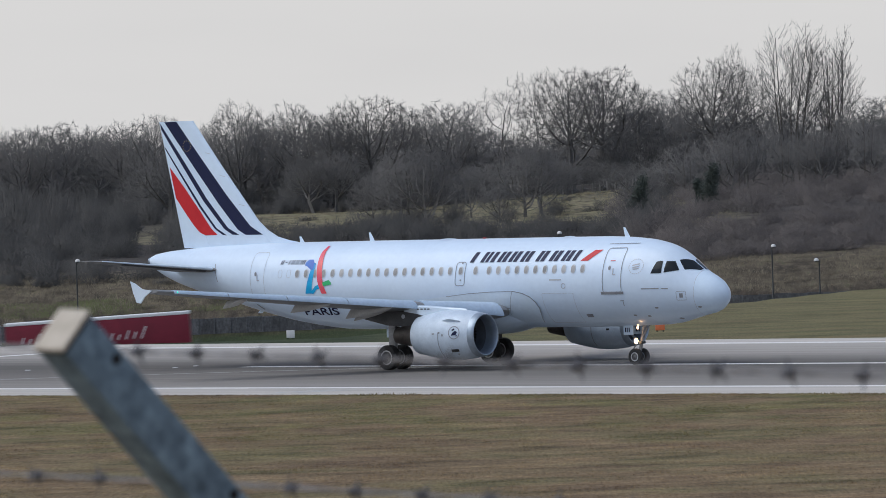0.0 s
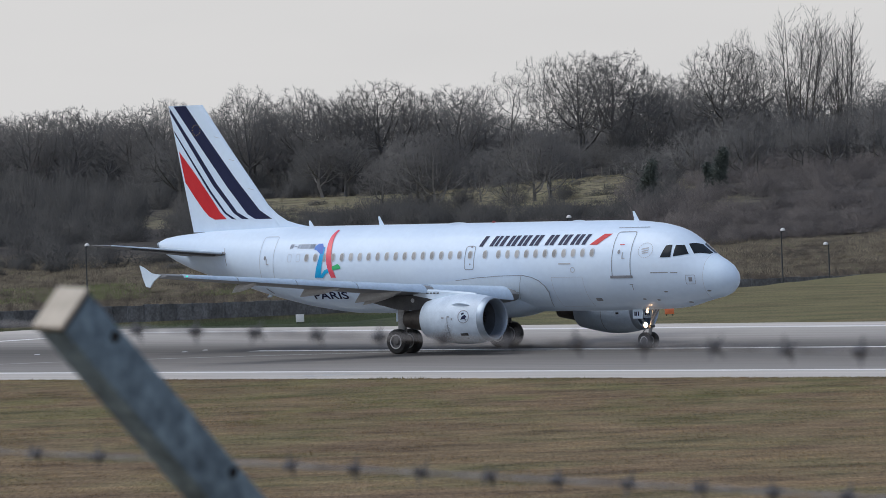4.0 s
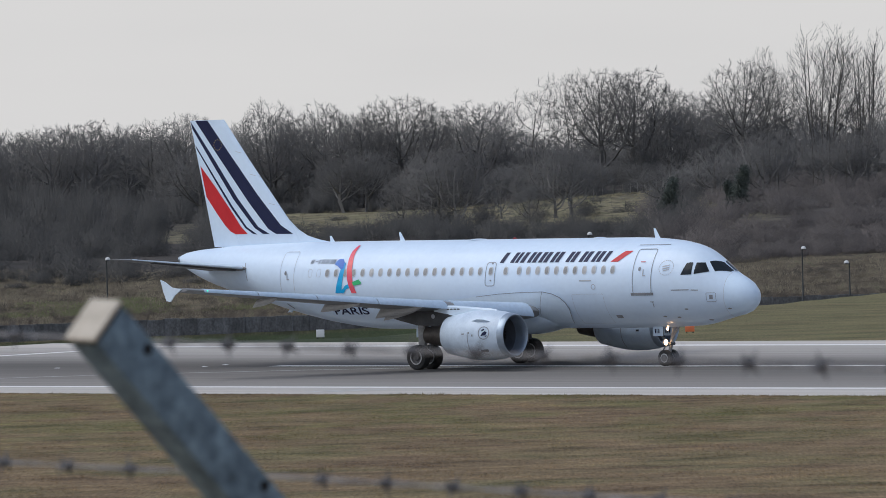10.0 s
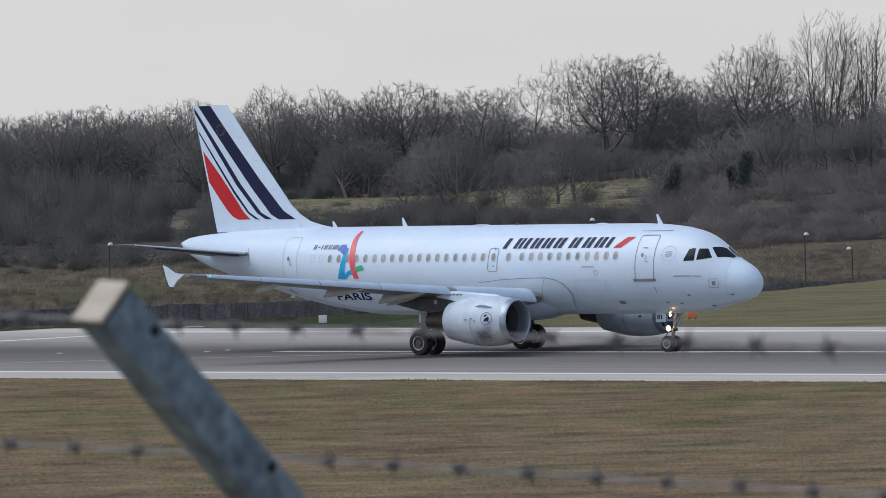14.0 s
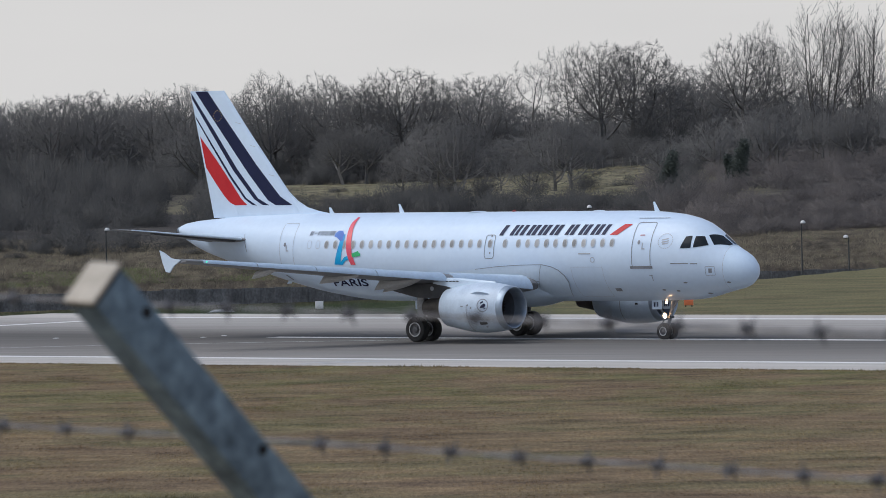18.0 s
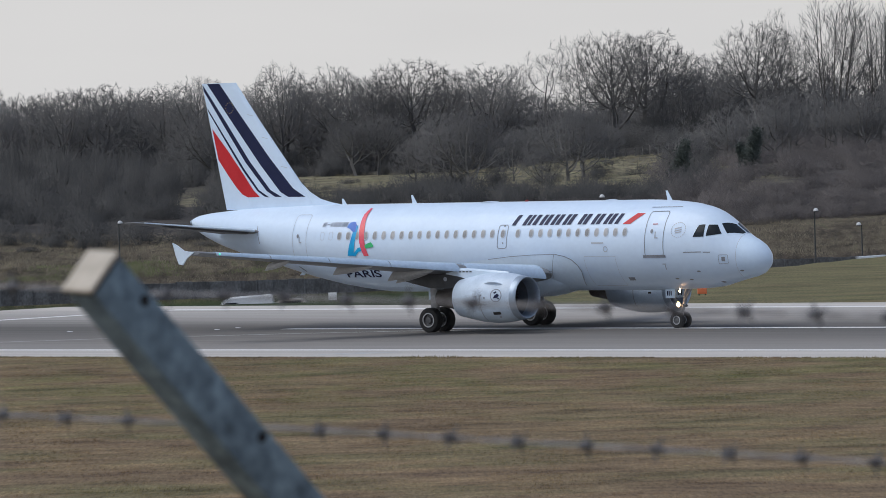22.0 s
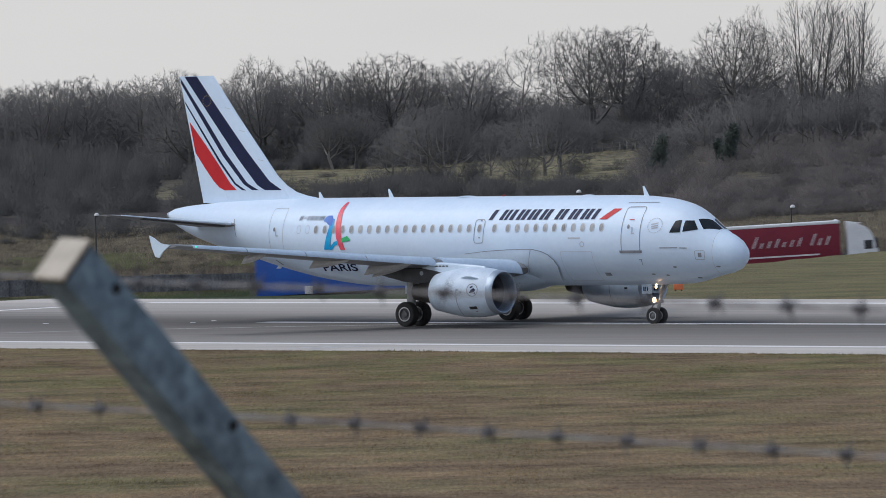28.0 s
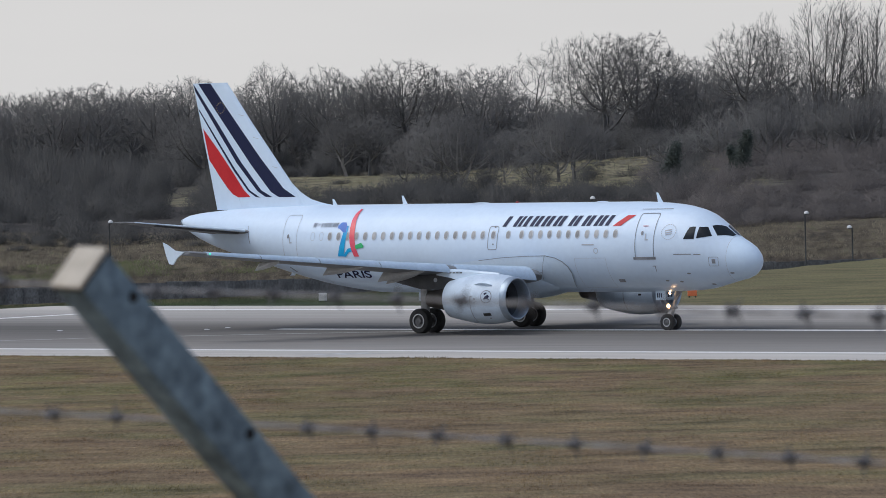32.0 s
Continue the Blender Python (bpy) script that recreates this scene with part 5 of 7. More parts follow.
def crown_points(rng, kind, count):
    """Where the buds of a crown lie, in a tree one unit high: a dome of several lobes."""
    low, wide, lobes = {"oak": (0.24, 0.5, 14), "ash": (0.2, 0.38, 10), "airy": (0.3, 0.25, 6), "deep": (0.08, 0.48, 9), "thorn": (0.1, 0.52, 14)}[kind]
    balls = []
    for i in range(lobes):   # lobes ranged over a dome
        e = math.asin((i + 0.5) / lobes * 1.15 - 0.15)
        a = i * 2.4 + rng.uniform(-0.4, 0.4)
        k = rng.uniform(0.6, 0.7)
        balls.append((Vector((math.cos(a) * math.cos(e) * wide * k, math.sin(a) * math.cos(e) * wide * k, low + (1 - low) * (0.3 + 0.66 * k * math.sin(e)))), wide * rng.uniform(0.36, 0.44), (1 - low) * rng.uniform(0.24, 0.3)))
    balls.append((Vector((0, 0, low + 0.45 * (1 - low))), wide * 0.6, (1 - low) * 0.4))
    out = []
    while len(out) < count:
        c, rx, rz = rng.choice(balls)
        v = Vector((rng.gauss(0, 1), rng.gauss(0, 1), rng.gauss(0, 1))).normalized() * rng.random() ** 0.3
        out.append((c.x + v.x * rx, c.y + v.y * rx, c.z + v.z * rz))
    return np.array(out)


def branch_out(rng, buds, stem, step, reach):
    """Grow branches towards the buds; gives points and the parent of each."""
    pts, parent, way = [], [], []
    for p in stem:
        parent.append(len(pts) - 1)
        pts.append(np.array(p))
        way.append(np.array((0, 0, 1.0)))
    near = np.full(len(buds), 9.0)
    who = np.zeros(len(buds), int)
    alive = np.ones(len(buds), bool)
    done, forks = 0, {}
    for _ in range(130):
        if not alive.any():
            break
        if done == len(pts):
            break
        fresh = np.array(pts[done:])
        d = np.linalg.norm(buds[:, None, :] - fresh[None, :, :], axis=2)
        k = d.argmin(1)
        m = d[np.arange(len(buds)), k]
        nearer = m < near
        near[nearer], who[nearer] = m[nearer], k[nearer] + done
        done = len(pts)
        alive &= near > reach
        forks.update({n: forks.get(n, 0) + 1 for n in set(who[alive].tolist())})
        pull = {}
        for i in np.nonzero(alive)[0]:
            v = buds[i] - pts[who[i]]
            pull.setdefault(int(who[i]), []).append(v / np.linalg.norm(v))
        for n, vs in pull.items():
            lean = np.mean(vs, axis=0) if forks[n] == 1 else rng.choice(vs) * 1.6
            v = lean + 0.5 * way[n] + np.array([rng.gauss(0, 0.1), rng.gauss(0, 0.1), rng.gauss(0.1, 0.1)])
            ln = np.linalg.norm(v)
            if ln > 1e-3 and (forks[n] < 5 or n < len(stem)):
                pts.append(pts[n] + v / ln * step)
                way.append(v / ln)
                parent.append(n)
    return np.array(pts), np.array(parent), np.array(way)


# buds, step, reach, twig width, twigs in a spray, twig length
HABIT = {"oak": (2100, 0.017, 0.021, 0.0011, 3, 0.042), "ash": (1700, 0.018, 0.022, 0.0011, 3, 0.048), "airy": (420, 0.022, 0.03, 0.0009, 3, 0.05), "deep": (520, 0.028, 0.038, 0.0023, 2, 0.075), "thorn": (1000, 0.022, 0.028, 0.0014, 3, 0.062)}


def make_tree(kind, seed):
    rng, gen = random.Random(seed), np.random.default_rng(seed)
    limbs = Wood()
    if kind in ("poplar", "birch"):
        T = upright(rng, gen, limbs, kind)
    else:
        count, step, reach, tip, many, ln = HABIT[kind]
        foot = {"oak": 0.22, "ash": 0.26, "airy": 0.4, "deep": 0.2, "thorn": 0.13}[kind]
        bend = [rng.gauss(0, 0.008) for _ in range(2)]
        stem = [(0.0, 0.0, -0.02)] + [(bend[0] * (z / 0.1) ** 1.3, bend[1] * (z / 0.1) ** 1.3, z) for z in np.arange(0, foot, 0.03)]
        pts, parent, way = branch_out(rng, crown_points(rng, kind, count), stem, step, reach)
        kids = np.bincount(parent[1:], minlength=len(pts))
        tips = np.where(kids == 0, 1.0, 0.0)
        for i in range(len(pts) - 1, 0, -1):
            tips[parent[i]] += tips[i]
        rad = tip * np.maximum(tips, 1) ** (0.46 if kind == "oak" else 0.44)
        r0 = np.minimum(rad[parent], rad * 1.5)
        big = rad > tip * 2.6
        at = {}
        for i in np.nonzero(big)[0]:
            at[i] = limbs.ring(Vector(pts[i]), Vector(way[i]), float(rad[i]) * (1.35 if pts[i][2] < 0.02 else 1))
            if i:
                limbs.span(at[parent[i]], at[i])
        thin = np.nonzero(~big)[0]
        ends = np.nonzero(tips <= 3)[0]
        T = np.concatenate([bands(gen, pts[parent[thin]], pts[thin], r0[thin], rad[thin]), sprays(gen, pts[ends], way[ends], many, 0.5, ln * 0.5, ln * 1.15, tip * 0.9, 0.3)])
    top = float(np.quantile(T[:, :, 2], 0.996))
    T = T / top
    T, N = facing(T, np.array([0, 0, 0.5]), np.array([1.0, 1.0, 0.9]))
    limbs.v = [(x / top, y / top, z / top if z > 0 else z) for x, y, z in limbs.v]
    return limbs.mesh("trunk", M["pale_bark"] if kind in ("poplar", "birch") else M["bark"]), twig_mesh("crown", T, N, M["twig"])


def upright(rng, gen, limbs, kind):
    """Straight stems with steep side shoots that turn upwards: a broom of several, or one slender birch."""
    lines, ends = [], []

    def shoot(p, d, length, r, level, ring=None):
        n = max(2, int(length / (0.035 if level == 0 else 0.03)))
        for i in range(n):
            d = (d + Vector((rng.gauss(0, 0.012), rng.gauss(0, 0.012), 0.025 if level == 0 else 0.1))).normalized()
            q = p + d * (length / n)
            r1 = max(r * (0.955 if level == 0 else 0.87), 0.0007)
            if ring is None and level == 0:
                ring = limbs.ring(p, d, r)
            if ring is not None and (level == 0 or r > 0.0017):
                fresh = limbs.ring(q, d, r1)
                limbs.span(ring, fresh)
                ring = fresh
            else:
                ring = None
                lines.append((tuple(p), tuple(q), r, r1))
            p, r = q, r1
            f = (i + 1) / n
            if level and f > 0.2:
                ends.append((tuple(p), tuple(d)))
            if level < 2 and (0.22 if level == 0 else 0.2) < f < 0.98:
                for _ in range(rng.choice((1, 2, 2)) if level == 0 else rng.randrange(2)):
                    s = d.orthogonal().normalized()
                    s.rotate(Matrix.Rotation(rng.uniform(0, 6.283), 3, d))
                    a = rng.uniform(0.3, 0.62)
                    shoot(p, (d * math.cos(a) + s * math.sin(a)).normalized(), length * (0.34 * (1.15 - 0.8 * f) if level == 0 else 0.4), max(r * 0.36, 0.0009), level + 1, ring)

    if kind == "birch":
        foot = limbs.ring(Vector((0.012, 0, -0.02)), Vector((0, 0, 1)), 0.012)
        shoot(Vector((0, 0, -0.02)), Vector((rng.gauss(0, 0.03), 0, 1)).normalized(), 1.0, 0.0075, 0, foot)
        shoot(Vector((0.03, 0, -0.02)), Vector((0.08, 0.02, 1)).normalized(), 0.85, 0.006, 0, foot)
    else:
        foot = limbs.ring(Vector((0, 0, -0.02)), Vector((0, 0, 1)), 0.02)
        for k in range(6):
            a = 1.047 * k + rng.uniform(-0.3, 0.3)
            lean = rng.uniform(0.03, 0.12)
            shoot(Vector((math.cos(a) * 0.02, math.sin(a) * 0.02, -0.02)), Vector((math.cos(a) * lean, math.sin(a) * lean, 1)).normalized(), rng.uniform(0.8, 1.0), 0.0058, 0, foot)
    A = np.array([(*p, *q, r0, r1) for p, q, r0, r1 in lines])
    B = np.array([(*p, *d) for p, d in ends])
    return np.concatenate([bands(gen, A[:, :3], A[:, 3:6], A[:, 6], A[:, 7]), sprays(gen, B[:, :3], B[:, 3:], 1, 0.3, 0.02, 0.05, 0.0006, 0.45)])


VARIANTS = {k: [make_tree(k, 11 * i + len(k)) for i in range(n)] for k, n in (("oak", 4), ("ash", 3), ("poplar", 2), ("airy", 2), ("deep", 5), ("birch", 2), ("thorn", 2))}
SIZES = {}
for k, rows_ in VARIANTS.items():
    SIZES[k] = [np.quantile([abs(v.co.x) for v in t[1].vertices], 0.97) for t in rows_]


def plant(kind, which, x, y, height, width, turn, label, group=""):
    """A bare tree with its trunk and crown; width: the crown's breadth."""
    trunk, crown = VARIANTS[kind][which % len(VARIANTS[kind])]
    tree = new("tree")
    k = 1.08 * width / 2 / SIZES[kind][which % len(VARIANTS[kind])]
    tree.matrix_basis = Matrix.LocRotScale((x, y, terrain(x, y) - 0.05), Euler((0, 0, 0.55 * math.sin(turn))), (k, k, height))
    for nm, me in (("trunk", trunk), ("crown", crown)):
        o = new(nm, me)
        o.parent = tree
    return tagged(tree, label, "tree", group=group)


def ray_place(aim, Y):
    """The x of a bearing aim at distance Y."""
    return (aim - 828) / 11490 * Y


def top_height(aim, rise, Y):
    v = 0.026 * (aim - 828) + (rise - 255)
    return 9.59 - v / 11490 * Y


# bearing, height of the top, distance, crown breadth, kind
LOW_EDGE = [
    (-40, 215, 905, 9, "oak"), (25, 208, 915, 9, "ash"), (88, 199, 900, 10, "oak"), (150, 190, 910, 11, "oak"), (215, 197, 925, 8, "ash"), (268, 190, 905, 9, "ash"),
    (325, 178, 900, 10, "oak"), (465, 155, 900, 9, "ash"), (570, 158, 905, 10, "oak"), (632, 168, 895, 10, "oak"), (708, 147, 900, 13, "oak"), (772, 166, 915, 10, "ash"),
    (838, 156, 905, 11, "ash"), (405, 195, 910, 9, "oak"), (515, 172, 915, 9, "ash"),
]
HIGH_EDGE = [
    (890, 155, 920, 7, "airy"), (940, 112, 895, 9, "airy"), (1000, 102, 905, 7, "airy"), (1062, 100, 890, 12, "oak"), (1125, 98, 900, 13, "oak"), (1185, 140, 915, 8, "ash"),
    (1235, 140, 920, 8, "ash"), (1318, 84, 890, 12, "oak"), (1352, 56, 905, 4, "airy"), (1453, 22, 885, 8.5, "poplar"), (1524, 36, 890, 6, "poplar"), (1385, 66, 895, 4.5, "airy"),
    (1590, 150, 880, 10, "ash"), (1640, 170, 890, 11, "oak"), (1700, 120, 900, 11, "ash"),
]
BEHIND = [
    (1030, 190, 940, 9, "deep"), (1150, 160, 930, 10, "deep"), (1165, 178, 945, 11, "deep"), (1215, 158, 935, 10, "deep"), (1262, 160, 940, 10, "deep"), (1345, 148, 935, 10, "deep"), (1420, 150, 930, 9, "deep"),
    (395, 205, 930, 8, "deep"), (520, 195, 935, 8, "deep"), (60, 225, 950, 13, "deep"), (190, 225, 955, 12, "deep"), (300, 225, 950, 11, "deep"), (430, 215, 955, 11, "deep"),
    (540, 205, 960, 12, "deep"), (660, 200, 955, 12, "deep"), (760, 195, 950, 12, "deep"), (866, 172, 940, 11, "deep"), (905, 200, 950, 9, "deep"), (980, 214, 955, 12, "deep"), (1090, 195, 950, 12, "deep"),
    (1200, 172, 955, 12, "deep"), (1290, 160, 950, 12, "deep"), (1400, 165, 945, 12, "deep"), (1500, 170, 940, 12, "deep"), (1570, 190, 930, 10, "deep"),
]
SAY = {"deep": "bare winter tree standing back in the wood", "oak": "bare winter oak with a wide dark crown", "ash": "bare winter tree with a dense rounded crown", "poplar": "tall bare poplar with upswept pale branches", "airy": "slender bare tree with an open crown", "birch": "slender birch with a pale stem and fine twigs"}
for i_, (aim_, up_, Y_, wd_, kind_) in enumerate(LOW_EDGE + HIGH_EDGE + BEHIND):
    x_ = ray_place(aim_, Y_)
    plant(kind_, i_, x_, Y_, top_height(aim_, up_, Y_) - terrain(x_, Y_), wd_, i_ * 2.4, SAY[kind_], "trees along the wood's edge")
deep_ = random.Random(9)
for i_ in range(18):
    aim_, Y_ = -60 + 97 * i_ + deep_.uniform(-15, 15), deep_.uniform(985, 1060)
    x_ = ray_place(aim_, Y_)
    lim_ = curve_of([(-60, 225), (320, 205), (480, 185), (870, 185), (930, 208), (1060, 205), (1150, 172), (1300, 150), (1400, 165), (1700, 160)], aim_)[0] + deep_.uniform(0, 26)
    plant("deep", i_, x_, Y_, top_height(aim_, lim_, Y_) - terrain(x_, Y_), 13, i_ * 1.3, "bare winter tree deep in the wood", "trees deep in the wood")
for i_ in range(11):
    aim_, Y_ = -50 + 37 * i_ + deep_.uniform(-10, 10), deep_.uniform(975, 1000)
    x_ = ray_place(aim_, Y_)
    plant("deep", i_ + 2, x_, Y_, top_height(aim_, 205 - 0.04 * aim_ + deep_.uniform(-4, 10), Y_) - terrain(x_, Y_), 9.5, i_ * 2.1, "bare winter tree inside the wood", "trees inside the wood")
for i_ in range(38):
    aim_, Y_ = -60 + 45 * i_ + deep_.uniform(-12, 12), deep_.uniform(915, 975)
    x_ = ray_place(aim_, Y_)
    lim_ = curve_of([(-60, 220), (320, 202), (480, 184), (870, 184), (930, 210), (1060, 206), (1130, 180), (1300, 170), (1400, 180), (1700, 190)], aim_)[0] + deep_.uniform(-8, 22)
    plant("deep", i_ + 1, x_, Y_, top_height(aim_, lim_, Y_) - terrain(x_, Y_), 9.5, i_ * 1.9, "bare winter tree inside the wood", "trees inside the wood")
# wide old trees standing out into the field
for aim_, up_, Y_, wd_, kind_, i_ in ((768, 240, 684, 8, "thorn", 1), (800, 230, 680, 9.5, "thorn", 0), (705, 285, 690, 5, "thorn", 1), (880, 268, 745, 6, "thorn", 0), (976, 228, 715, 9, "thorn", 0), (1003, 234, 735, 8.5, "thorn", 1), (930, 300, 700, 5, "thorn", 1), (1098, 316, 760, 2.5, "airy", 0), (345, 235, 800, 10, "oak", 1), (600, 250, 868, 8, "oak", 3), (640, 240, 870, 8, "oak", 0), (735, 262, 872, 7, "ash", 0), (905, 262, 872, 8, "ash", 1), (1050, 258, 870, 8, "ash", 2), (1130, 262, 868, 7, "ash", 0)):
    x_ = ray_place(aim_, Y_)
    plant(kind_, i_, x_, Y_, top_height(aim_, up_, Y_) - terrain(x_, Y_), wd_, i_ * 1.7 + aim_, "bare spreading tree standing in the rough field", "trees in the field")
# young wood coming down the slope towards the bank
for i_ in range(36):
    aim_, Y_ = 1165 + 14.2 * i_ + deep_.uniform(-9, 9), deep_.uniform(740, 862)
    x_ = ray_place(aim_, Y_)
    kind_ = ("deep", "birch")[i_ % 2]
    lim_ = curve_of([(1160, 262), (1250, 226), (1420, 196), (1700, 190)], aim_)[0] + deep_.uniform(-12, 34)
    plant(kind_, i_, x_, Y_, top_height(aim_, lim_, Y_) - terrain(x_, Y_), {"deep": 6.5, "birch": 3.4}[kind_], i_ * 1.1, SAY["birch"] if kind_ == "birch" else "bare young tree among scrub on the slope", "young trees on the slope")


def make_bush(seed, n, tall=0.0):
    """Twigs of a round leafless bush one unit high and two across, with their normals."""
    gen = np.random.default_rng(seed)
    d = unit(gen.normal(size=(n, 3)) * np.array([1, 1, 1]))
    d[:, 2] = np.abs(d[:, 2])
    rad = 0.15 + 0.68 * gen.random(n) ** 0.6
    lump = 1.0 + np.array([0.4 * noise.noise((x * 1.7, y * 1.7, z * 1.7 + seed)) + 0.3 * noise.noise((x * 4.1, y * 4.1, z * 4.1 - seed)) for x, y, z in d])
    P = d * (rad * lump)[:, None]
    E = unit(d * (0.7 - 0.4 * tall) + gen.normal(size=(n, 3)) * 0.55 + np.array([0, 0, 0.35 + tall]))
    T = slivers(gen, P, E, 0.12 + 0.22 * gen.random(n), 0.0055 + 0.008 * gen.random(n))
    k = 14   # stems
    a = gen.random(k) * 6.283
    S = unit(np.stack([np.cos(a) * 0.6, np.sin(a) * 0.6, np.full(k, 1.0)], 1) + gen.normal(size=(k, 3)) * 0.15)
    T = np.concatenate([T, slivers(gen, np.zeros((k, 3)) + np.array([0, 0, -0.05]), S, 0.7 + 0.3 * gen.random(k), np.full(k, 0.007))])
    return facing(T, np.array([0, 0, 0.15]), np.array([1.0, 1.0, 1.2]))


BUSH = [make_bush(60 + i, 560) for i in range(4)]
THICK = [make_bush(70 + i, 950) for i in range(4)]
WEEDS = [make_bush(80 + i, 240, 0.6) for i in range(3)]


def thicket(name, spots, material, label, category, kinds=BUSH):
    """Many bushes as one mesh: spots are x, y, height, half breadth."""
    rng = random.Random(len(spots))
    V, N = [], []
    for x, y, h, b in spots:
        T, nr = kinds[rng.randrange(len(kinds))]
        a = rng.uniform(-0.6, 0.6)
        R3 = np.array(((math.cos(a), math.sin(a), 0), (-math.sin(a), math.cos(a), 0), (0, 0, 1)))
        V.append(T.reshape(-1, 3) @ R3 * np.array([b, b, h]) + np.array([x, y, terrain(x, y)]))
        N.append(nr @ R3)
    V, N = np.concatenate(V), np.concatenate(N)
    return tagged(new(name, twig_mesh(name, V.reshape(-1, 3, 3), N, material)), label, category, kind="stuff")


rng_ = random.Random(5)
spots_ = []
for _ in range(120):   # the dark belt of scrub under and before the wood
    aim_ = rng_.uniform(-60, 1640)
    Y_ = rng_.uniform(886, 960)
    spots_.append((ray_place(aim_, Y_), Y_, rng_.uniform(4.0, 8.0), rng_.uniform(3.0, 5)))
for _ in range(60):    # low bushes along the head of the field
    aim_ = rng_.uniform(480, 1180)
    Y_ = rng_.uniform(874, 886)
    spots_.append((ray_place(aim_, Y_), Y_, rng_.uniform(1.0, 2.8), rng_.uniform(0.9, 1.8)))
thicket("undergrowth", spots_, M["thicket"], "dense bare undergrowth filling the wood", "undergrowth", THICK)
spots_ = []
for _ in range(170):   # belt above the bank, high at both ends and low before the field
    aim_ = rng_.uniform(-40, 1620)
    Y0_ = curve_of([(-40, 531), (430, 533), (1130, 534), (1250, 532), (1330, 534), (1400, 541), (1620, 546)], aim_)[0]
    Y_ = Y0_ + rng_.uniform(0, 90)
    far_ = (Y_ - Y0_) / 90
    lim = curve_of([(-40, 345), (330, 350), (420, 385), (1130, 388), (1180, 345), (1620, 335)], aim_)[0] + rng_.uniform(0, 26) + 62 * (1 - far_)
    x_ = ray_place(aim_, Y_)
    spots_.append((x_, Y_, max(0.8, top_height(aim_, lim, Y_) - terrain(x_, Y_)), rng_.uniform(1.6, 3.0)))
for _ in range(190):   # bushes on the slope before the young wood
    aim_ = rng_.uniform(1150, 1640)
    Y_ = rng_.uniform(556, 850)
    x_ = ray_place(aim_, Y_)
    spots_.append((x_, Y_, rng_.uniform(0.9, 2.6), rng_.uniform(1.8, 3.6)))
for _ in range(110):   # low scrub down to the grass of the bank
    aim_ = rng_.uniform(1180, 1640)
    Y_ = curve_of([(1180, 532), (1330, 534), (1400, 542), (1640, 547)], aim_)[0] + 34 * rng_.random() ** 1.3
    spots_.append((ray_place(aim_, Y_), Y_, rng_.uniform(0.5, 1.5), rng_.uniform(0.9, 2.2)))
low_ = [p for p in spots_ if p[0] < ray_place(430, p[1])]
spots_ = [p for p in spots_ if p[0] >= ray_place(430, p[1])]
thicket("low_scrub", low_, M["thicket"], "dark leafless scrub above the bank", "scrub")
thicket("hedge_scrub", spots_, M["scrub"], "dark leafless scrub along the top of the bank", "scrub")
spots_ = []
for _ in range(22):    # dark brambles on the bank's upper slope
    aim_ = rng_.uniform(-40, 340)
    Y_ = rng_.uniform(527, 545)
    spots_.append((ray_place(aim_, Y_), Y_, rng_.uniform(0.5, 1.4), rng_.uniform(0.6, 1.4)))
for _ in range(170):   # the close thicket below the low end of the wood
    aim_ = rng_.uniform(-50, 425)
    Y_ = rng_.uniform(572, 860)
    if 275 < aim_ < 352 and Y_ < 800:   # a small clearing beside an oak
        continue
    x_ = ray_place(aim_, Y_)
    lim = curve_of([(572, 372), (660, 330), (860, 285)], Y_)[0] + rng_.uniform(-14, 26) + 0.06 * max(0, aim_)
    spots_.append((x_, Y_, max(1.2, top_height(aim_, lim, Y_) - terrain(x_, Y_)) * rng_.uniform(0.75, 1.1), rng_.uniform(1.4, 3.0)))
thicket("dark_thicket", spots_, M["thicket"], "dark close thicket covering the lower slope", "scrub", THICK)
spots_ = []
for _ in range(420):   # straw tussocks on the bank
    aim_ = rng_.uniform(-40, 1620)
    Y_ = rng_.uniform(512, 536)
    spots_.append((ray_place(aim_, Y_), Y_, rng_.uniform(0.16, 0.5), rng_.uniform(0.3, 0.95)))
thicket("bank_tussocks", spots_, surface("dry_weed_stalks", (0.075, 0.062, 0.044), (0.21, 0.18, 0.125), 0.5, 0.9, fine=0.3), "straw-coloured tussocks on the bank", "weeds", WEEDS)
spots_ = []
for _ in range(420):   # dead docks and brambles just above the barrier
    aim_ = rng_.uniform(-40, 1620)
    Y_ = 507.2 + (7.5 if aim_ < 820 else 3.5) * rng_.random()
    spots_.append((ray_place(aim_, Y_), Y_, rng_.uniform(0.4, 1.0), rng_.uniform(0.2, 0.6)))
thicket("bank_weeds", spots_, surface("dead_dock_stalks", (0.036, 0.03, 0.026), (0.11, 0.088, 0.07), 0.6, 0.9, fine=0.3), "dark dead docks and brambles along the barrier", "weeds", WEEDS)
spots_ = []
for _ in range(240):   # rushes and tussocks in the rough field
    aim_ = rng_.uniform(420, 1150)
    Y_ = rng_.uniform(645, 870)
    spots_.append((ray_place(aim_, Y_), Y_, rng_.uniform(0.2, 0.6), rng_.uniform(0.3, 1.0)))
thicket("field_tussocks", spots_, surface("dry_rushes", (0.11, 0.09, 0.055), (0.2, 0.17, 0.1), 0.12, 0.9, fine=0.3), "dry rushes and tussocks in the rough field", "tussocks", WEEDS)
spots_ = []
